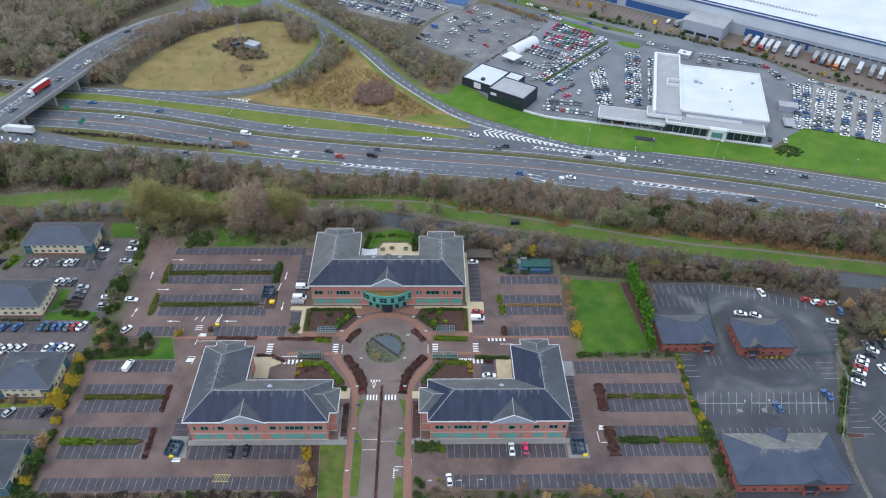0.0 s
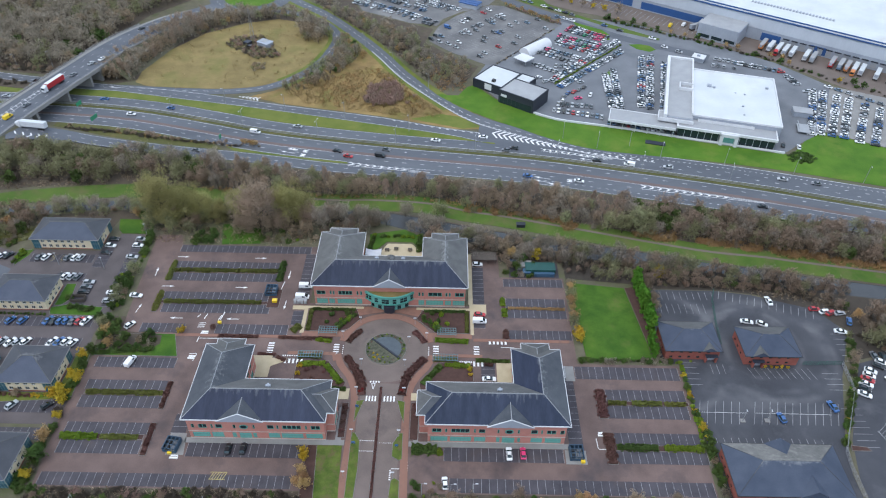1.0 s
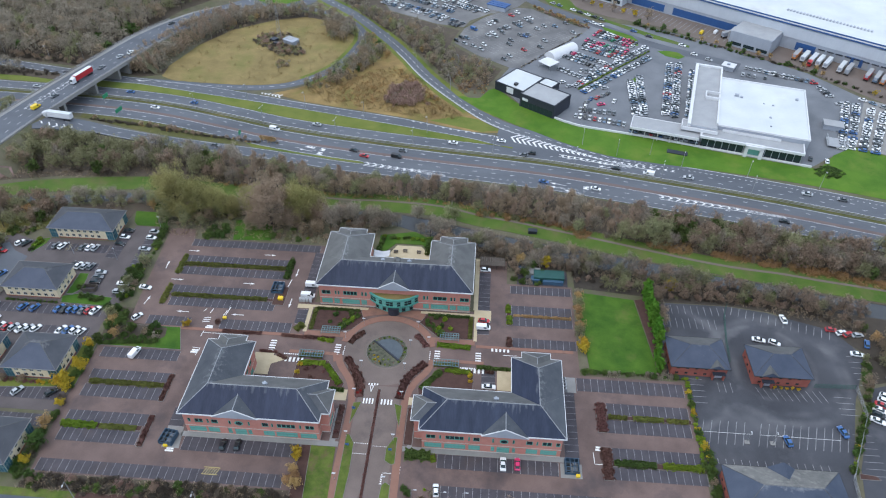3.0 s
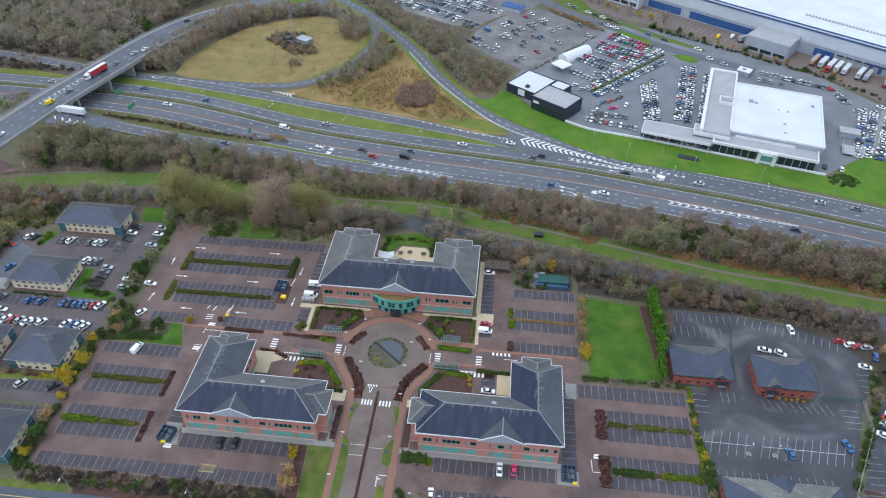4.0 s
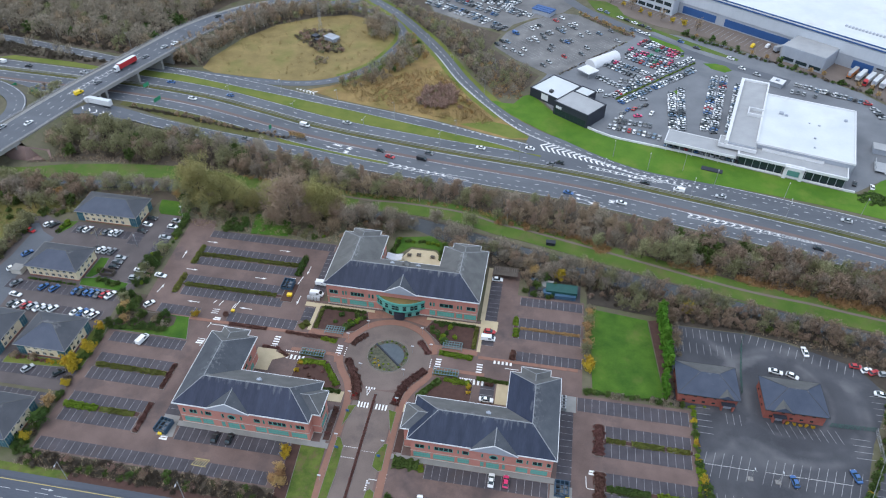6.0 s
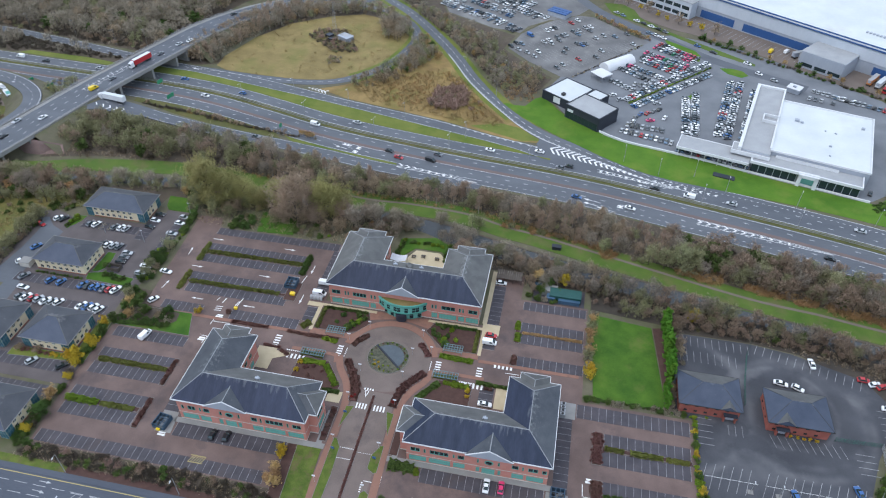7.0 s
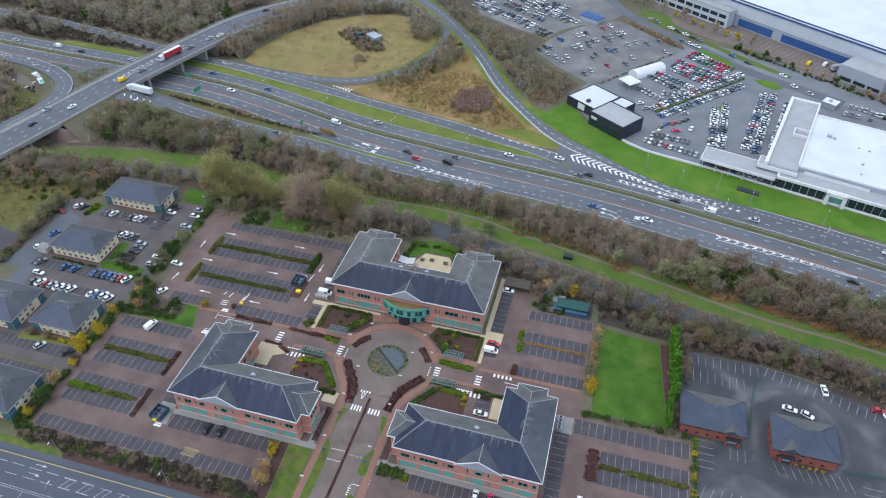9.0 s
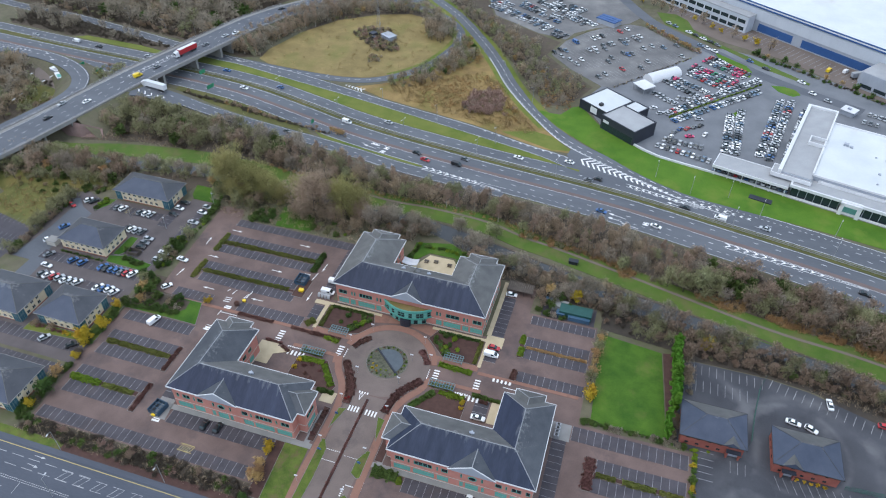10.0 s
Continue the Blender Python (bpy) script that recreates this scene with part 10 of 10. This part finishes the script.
for a in range(0, 360, 15):
    r = 6.4 + 0.4 * math.sin(a)
    plant("lime" if a % 45 == 0 else "shrub" if a % 2 else "maroon", HUB[0] + r * math.cos(radians(a)), HUB[1] + r * math.sin(radians(a)), 0.42)
for x, y in ((-22.6, 20.4), (-8.0, 20.4), (-22.0, 20.8), (-8.6, 20.8)):
    plant("scarlet", x, y, 0.75)
for x, y in ((-18, 36.6), (-16, 35.4), (-19.6, 37.4), (-17.2, 34.6), (-14.2, 35.8), (-19, 35.4)):
    plant("gold" if x < -17 else "lime", x, y, 0.36)


def pergola(x0, y0, x1, y1, nx, ny):
    """A low grid of pale slats on short posts over planting."""
    home = base("garden_trellis", "pale blue-grey timber grid trellis over planting", "trellis", "garden trellises")
    for i in range(nx + 1):
        x = x0 + (x1 - x0) * i / nx
        part("slat", Build().box(x - 0.1, y0, 1.02, x + 0.1, y1, 1.16), SOLAR, home)
    for j in range(ny + 1):
        y = y0 + (y1 - y0) * j / ny
        part("slat", Build().box(x0, y - 0.1, 1.17, x1, y + 0.1, 1.3), SOLAR, home)
    for x in (x0, x1):
        for y in (y0, y1):
            part("post", Build().box(x - 0.08, y - 0.08, 0, x + 0.08, y + 0.08, 1.05), SOLAR, home)


pergola(-40.3, 45.8, -33.6, 49.0, 7, 3)
pergola(3.3, 46.0, 10.0, 49.2, 7, 3)
pergola(-46.0, 34.2, -37.4, 37.0, 9, 2)
pergola(1.8, 33.8, 10.6, 36.6, 9, 2)


def lamp_post(x, y, height, arm=0.0, angle=0.0, double=False, z=0.0):
    home = base("street_lamp", "slim grey steel street lamp", "street lamp", "street lamps", m=Matrix.Translation((x, y, z)) @ Matrix.Rotation(radians(angle), 4, "Z"))
    part("pole", Build().tube((0, 0, 0), (0, 0, height), 0.13, 0.07, 6), STEEL, home)
    for s in ((1, -1) if double else (1,)):
        if arm:
            part("arm", Build().tube((0, 0, height), (s * arm, 0, height + 0.25), 0.06, 0.05, 5), STEEL, home)
        part("lantern", Build().box(s * arm - 0.42, -0.15, height + 0.18, s * arm + 0.42, 0.15, height + 0.32), LAMP_GLASS, home)


for x, y in ((98.5, 178.4), (111.8, 167.6), (142.3, 162.8), (174.1, 156.2), (65.4, 184.6), (81.7, 176), (-81.7, 207.6), (-48.6, 200.3), (-115, 213), (-14, 188.6), (205, 149.4)):
    lamp_post(x, y, 10, 1.6, 255)
for x, y in ((-60, 180.6), (-20, 175), (20, 170.4), (60, 164.6), (100, 156), (140, 147.4), (-100, 189.2), (-140, 200.6)):
    lamp_post(x, y, 10, 1.6, 75, True)
for x, y in ((-244, 248), (-276, 255), (-226, 252.6), (-310, 257.6)):
    lamp_post(x, y, 10, 1.6, 260)
for x, y in ((-27, 262), (-5, 236), (-46, 288), (-2, 262)):
    lamp_post(x, y, 9, 1.4, 200)
lamp_post(-99.2, -24.7, 9.5, 1.6, 280)
lamp_post(-90.4, -38.6, 9.5, 1.6, 90)
lamp_post(-62, -24.6, 9.5, 1.6, 280)
for x, y in ((-0.5, -17.4), (8.2, -17.4), (14.6, -17.2)):
    lamp_post(x, y, 6, 1.2, 0)
for x, y in ((-131, 79), (-120.8, 100.4), (-150, 81)):
    lamp_post(x, y, 6)


def bollard_light(x, y):
    home = base("lamp_bollard", "short white-topped lamp post beside a path", "bollard light", "path lights", m=Matrix.Translation((x, y, 0)))
    part("pole", Build().tube((0, 0, 0), (0, 0, 3.4), 0.06, 0.05, 6), STEEL, home)
    part("head", Build().prism([(-0.55, -0.2), (0.55, -0.2), (0.55, 0.2), (-0.55, 0.2)], 3.4, 3.55), LAMP_GLASS, home)


for x, y in ((-23.1, 31.8), (-8.0, 31.8), (-25.3, 51.8), (-5.2, 51.8), (-23.6, 19.6), (-7.6, 19.6), (-23.4, 2.8), (-8.4, 2.8), (-24.4, -12.2), (-9.4, -12.2), (-7.0, 42.6), (-31.0, 44.6), (-0.6, 44.6)):
    bollard_light(x, y)


def skip_unit(x, y, angle=0):
    """The slatted blue bin store with bins in it."""
    home = base("bin_store", "blue slatted bin store on a concrete pad", "bin store", "bin stores", m=Matrix.Translation((x, y, 0)) @ Matrix.Rotation(radians(angle), 4, "Z"))
    blue = plain("weathered_blue", (0.035, 0.075, 0.12), 0.6) if "weathered_blue" not in bpy.data.materials else bpy.data.materials["weathered_blue"]
    for q in ((-2.2, -2.4, 0.1, -2.05, 2.4, 1.9), (2.05, -2.4, 0.1, 2.2, 2.4, 1.9), (-2.05, 2.25, 0.1, 2.05, 2.4, 1.9), (-2.05, -2.4, 0.1, 2.05, -2.25, 1.2)):
        part("side", Build().box(*q), blue, home)
    for i in range(4):
        part("slat", Build().box(-2.2, -2.3 + i * 1.5, 1.92, 2.2, -2.1 + i * 1.5, 2.05), blue, home)
        part("slat", Build().box(-2.0 + i * 1.3, -2.4, 2.06, -1.8 + i * 1.3, 2.4, 2.18), blue, home)
    for i, (bx, by) in enumerate(((-1.1, 0.9), (0.9, 0.9), (-1.0, -1.0), (0.9, -1.0))):
        b = Build().box(bx - 0.6, by - 0.55, 0.2, bx + 0.6, by + 0.55, 1.25)
        part("bin", b, CAR_PAINT["grey"] if i % 2 else BLACK, home)


skip_unit(-79.2, -2.3, -8)
skip_unit(47.6, -2.6, 0)
skip_unit(-61.6, 67.6, 0)
for x, y in ((-59.4, 62.4),):
    b = base("grit_bin", "yellow grit bin beside a kerb", "grit bin", m=Matrix.Translation((x, y, 0)))
    part("body", Build().box(-0.9, -0.7, 0.05, 0.9, 0.7, 0.9), CAR_PAINT["yellow"], b)
    part("lid", Build().box(-0.95, -0.75, 0.9, 0.95, 0.75, 1.05), CAR_PAINT["yellow"], b)
for x, y in ((-77.6, 50.6), (-79.3, -4.9), (49.4, -5.4)):
    b = base("grit_bin", "small yellow grit bin beside a kerb", "grit bin", m=Matrix.Translation((x, y, 0)))
    part("body", Build().box(-0.6, -0.45, 0.05, 0.6, 0.45, 0.75), CAR_PAINT["yellow"], b)
    part("lid", Build().box(-0.65, -0.5, 0.75, 0.65, 0.5, 0.85), CAR_PAINT["yellow"], b)
plant("maroon", -79.4, 48.2, 1.3)

# cycle shelters, canopy and yard tanks
rack = base("cycle_shelter", "grey arched cycle shelter of several hoops", "cycle shelter", m=Matrix.Translation((-49.4, 62.2, 0)))
for i in range(4):
    b = Build()
    for k in range(8):
        a0, a1 = math.pi * k / 8, math.pi * (k + 1) / 8
        x0 = -2.6 + i * 1.3
        b.quad((x0, -0.9 * math.cos(a0), 0.3 + 1.6 * math.sin(a0)), (x0 + 1.1, -0.9 * math.cos(a0), 0.3 + 1.6 * math.sin(a0)), (x0 + 1.1, -0.9 * math.cos(a1), 0.3 + 1.6 * math.sin(a1)), (x0, -0.9 * math.cos(a1), 0.3 + 1.6 * math.sin(a1)))
    part("hoop_cover", b, STEEL, rack)
shelter = base("timber_shelter", "weathered slatted timber shelter behind the office", "shelter", m=Matrix.Translation((16.6, 86.2, 0)))
for i in range(12):
    part("roof_slat", Build().box(i * 0.84, 0, 2.3, i * 0.84 + 0.74, 5.2, 2.38), BARK, shelter)
for x in (0.1, 3.3, 6.6, 9.8):
    for y in (0.2, 5.0):
        part("post", Build().box(x - 0.08, y - 0.08, 0, x + 0.08, y + 0.08, 2.3), BARK, shelter)
part("back_board", Build().box(0, 5.0, 0, 9.9, 5.1, 2.0), PALE_STONE, shelter)
sail = base("shade_sail", "white tensioned shade sail on the terrace", "shade sail", m=Matrix.Translation((-23.7, 88.6, 0)))
b = Build()
for i in range(6):
    for j in range(4):
        f = lambda u, v: (-3.2 + 6.4 * u, -1.9 + 3.8 * v, 2.7 + 0.7 * abs(2 * u - 1) ** 1.5 + 0.3 * abs(2 * v - 1))
        b.quad(f(i / 6, j / 4), f((i + 1) / 6, j / 4), f((i + 1) / 6, (j + 1) / 4), f(i / 6, (j + 1) / 4))
part("fabric", b, WHITE, sail)
for x, y in ((-3.2, -1.9), (3.2, -1.9), (3.2, 1.9), (-3.2, 1.9)):
    part("post", Build().tube((x, y, 0), (x, y, 3.7), 0.06, 0.06, 5), STEEL, sail)
for x, y in ((-14.8, 94.4), (-18.6, 93.6), (-9, 94)):
    t = base("picnic_table", "brown timber picnic table on the terrace", "picnic table", "terrace tables", m=Matrix.Translation((x, y, 0.14)))
    part("tabletop", Build().box(-0.9, -0.4, 0.7, 0.9, 0.4, 0.77), BARK, t)
    for s in (-1, 1):
        part("bench", Build().box(-0.9, s * 0.8 - 0.14, 0.42, 0.9, s * 0.8 + 0.14, 0.47), BARK, t)
        part("leg", Build().box(s * 0.6 - 0.05, -0.75, 0, s * 0.6 + 0.05, 0.75, 0.7), BARK, t)
TANK_GREEN = material("tank_green", (0.012, 0.055, 0.05), (0.025, 0.09, 0.08), 0.4, 0.5, fine=2, bump=0.1)
TANK_BLUE = material("tank_blue", (0.03, 0.07, 0.12), (0.06, 0.12, 0.19), 0.4, 0.5, fine=2, bump=0.1)
pad = slab("plant_pad", rect(31.5, 78.6, 51.5, 87.5), -0.2, 0.1, BAY, "concrete plant compound behind a hedge", "paving")
for x, y, w, d, h, m, lab in ((44.0, 82.6, 12.0, 4.6, 2.6, TANK_GREEN, "green steel container in a fenced compound"), (45.6, 80.0, 8.0, 1.8, 1.6, TANK_BLUE, "blue steel skip in a fenced compound"), (38.6, 80.8, 3.2, 2.6, 1.8, TANK_BLUE, "blue plant box in a fenced compound"), (37.8, 84.6, 6.0, 3.6, 2.2, CONCRETE, "grey cooling plant in a fenced compound"), (34.5, 86.4, 5, 1.4, 2.0, TANK_BLUE, "blue container in a fenced compound")):
    t = base("plant_container", lab, "container", "containers in the compound", m=Matrix.Translation((x, y, 0.1)))
    part("body", Build().box(-w / 2, -d / 2, 0, w / 2, d / 2, h), m, t)
    for k in range(int(w / 1.0)):
        part("rib", Build().box(-w / 2 + k + 0.3, -d / 2 - 0.05, 0.1, -w / 2 + k + 0.42, -d / 2, h - 0.1), m, t)
    part("lid", Build().box(-w / 2 - 0.05, -d / 2 - 0.05, h, w / 2 + 0.05, d / 2 + 0.05, h + 0.1), m, t)
chill = base("air_handling_unit", "grey air handling plant beside an office wall", "plant unit", m=Matrix.Translation((46.2, 29.0, 0.15)))
for i in range(4):
    part("unit", Build().box(0, -2.6 + i * 1.4, 0, 1.6, -1.5 + i * 1.4, 1.8), STEEL, chill)
    part("fan", Build().tube((0.8, -2.05 + i * 1.4, 1.8), (0.8, -2.05 + i * 1.4, 1.9), 0.45, 0.45, 10), BLACK, chill)


def fence(pts, height, mat, label, gap=3.0):
    home = base("fence", label, "fence")
    k = 0
    for a, b in zip(pts, pts[1:]):
        d = math.dist(a, b)
        n = max(1, round(d / gap))
        for i in range(n + (1 if b == pts[-1] else 0)):
            x, y = a[0] + (b[0] - a[0]) * i / n, a[1] + (b[1] - a[1]) * i / n
            part("post", Build().tube((x, y, 0), (x, y, height), 0.05, 0.05, 4), mat, home)
        m = Matrix.Translation((*a, 0)) @ Matrix.Rotation(math.atan2(b[1] - a[1], b[0] - a[0]), 4, "Z")
        mesh = Build()
        for h in np.arange(0.12, height, 0.22):
            mesh.box(0, -0.012, h, d, 0.012, h + 0.06, m)
        part("mesh_panel", mesh, mat, home)


FENCE_GREEN = plain("fence_green", (0.03, 0.10, 0.08), 0.6)
fence([(111.8, 73), (109.5, 67), (107.4, 54), (106.4, 44)], 2.2, FENCE_GREEN, "green mesh fence between car parks")
fence([(133, 35.6), (147.4, 36.2)], 2.2, FENCE_GREEN, "green mesh fence between car parks")
fence([(147.4, 36.2), (146.4, 24.4), (136.2, 5.0), (133.6, 0), (132.7, -6.6), (132.2, -30)], 2.2, STEEL, "grey palisade fence round a yard")
for x, y, w in ((150, 6, 20), (155, -6, 10)):
    t = base("cable_drum_frame", "grey steel tubular frame standing in a yard", "steel frame", m=Matrix.Translation((x, y, 0)) @ Matrix.Rotation(radians(w), 4, "Z"))
    for i in range(6):
        part("bar", Build().tube((-1.6, -3 + i * 1.1, 0.2), (1.6, -3 + i * 1.3, 1.6), 0.07, 0.07, 5), STEEL, t)
    part("rail", Build().tube((-1.7, -3.2, 0.3), (-1.7, 3.0, 0.3), 0.09, 0.09, 5), STEEL, t)
    part("rail", Build().tube((1.7, -3.2, 1.6), (1.7, 4.0, 1.6), 0.09, 0.09, 5), STEEL, t)
for x, y in ((104.4, 11.4), (112.6, 11.6)):
    bed("kerbed_island", rect(x - 0.8, y - 0.7, x + 0.8, y + 0.7), CONCRETE, "small square concrete lamp island on tarmac", "traffic island")
    lamp_post(x, y, 5, 0.0, 90, False, 0.17)
bed("kerbed_island", [(136.4, 2.6), (141.4, 2.0), (142.2, 0.6), (136.0, 0.6)], SOIL, "kerbed mulch island in a yard", "traffic island")
crate = base("timber_pen", "dark timber bin pen beside parked cars", "bin pen", m=Matrix.Translation((-134.2, 61.4, 0)))
for q in ((-2.6, -1.4, 0, -2.45, 1.4, 1.6), (2.45, -1.4, 0, 2.6, 1.4, 1.6), (-2.45, 1.25, 0, 2.45, 1.4, 1.6), (-2.45, -1.4, 0, 2.45, -1.25, 1.6)):
    part("panel", Build().box(*q), BARK, crate)
stone_pen = base("stone_bin_store", "pale stone bin store beside a small office", "bin store", m=Matrix.Translation((-169.5, 56.6, 0)))
part("wall", Build().box(-2.2, -1.8, 0, 2.2, 1.8, 2.2), PALE_STONE, stone_pen)
part("lid", Build().box(-2.3, -1.9, 2.2, 2.3, 1.9, 2.35), CONCRETE, stone_pen)

# green direction signs beside the junction
for x, y, z, w in ((-190, 203.4, 4.0, 4.0), (-178, 192, 2.6, 5.0), (-262, 190, 3.0, 5.0), (-247, 187, 3.0, 4.0), (-108.5, 176.2, 2.4, 2.0)):
    s = base("direction_sign", "green road direction sign on two posts", "road sign", "direction signs", m=Matrix.Translation((x, y, 0)) @ Matrix.Rotation(radians(75), 4, "Z"))
    part("panel", Build().box(-w / 2, -0.06, z - 1.0, w / 2, 0.06, z + 1.2), CAR_PAINT["green"], s)
    for k in (-1, 1):
        part("post", Build().tube((k * w * 0.35, 0.1, 0), (k * w * 0.35, 0.1, z + 1.1), 0.08, 0.08, 5), STEEL, s)
# central barrier along the carriageway
rail = Build()
for off in (-0.5, 0.5):
    line = sides(stretch_of(MAIN, -320, 320), off)
    for a, b in zip(line, line[1:]):
        rail.box(0, -0.03, 0.5, math.dist(a[:2], b[:2]), 0.03, 0.82, Matrix.Translation((a[0], a[1], 0)) @ Matrix.Rotation(math.atan2(b[1] - a[1], b[0] - a[0]), 4, "Z"))
    for a in line:
        rail.box(a[0] - 0.06, a[1] - 0.06, 0, a[0] + 0.06, a[1] + 0.06, 0.75)
rail.put("crash_barrier", STEEL, None, "galvanised crash barrier along the central reserve", "barrier", "structure")
boat = base("narrow_bin", "dark litter bin shelter on the towpath", "shelter", m=Matrix.Translation((38.4, 111.4, 0.1)))
part("body", Build().box(-1.8, -0.9, 0, 1.8, 0.9, 1.5), DARK_CLAD, boat)
part("lid", Build().box(-2.0, -1.1, 1.5, 2.0, 1.1, 1.65), DARK_CLAD, boat)
bench = base("bank_culvert", "dark slatted culvert grille on the green bank", "culvert", m=at_frame(112.5, 181.5, -14))
part("slab", Build().box(-5, -1.6, 0, 5, 1.6, 0.5), DARK_CLAD, bench)

for x, y in ((-22.9, 13.6), (-22.6, -0.4), (-8.9, -1.2)):
    s = base("blue_sign", "small blue site sign on a post", "sign", "site signs", m=Matrix.Translation((x, y, 0.17)))
    part("panel", Build().box(-0.55, -0.05, 0.5, 0.55, 0.05, 1.5), CAR_PAINT["blue"], s)
    part("post", Build().tube((0, 0.1, 0), (0, 0.1, 1.5), 0.05, 0.05, 5), STEEL, s)

# the patterns that were copied are not part of the place
for pattern in [ob for group in KINDS.values() for ob in group] + list(CARS.values()):
    for ob in (*pattern.children_recursive, pattern):
        bpy.data.objects.remove(ob)
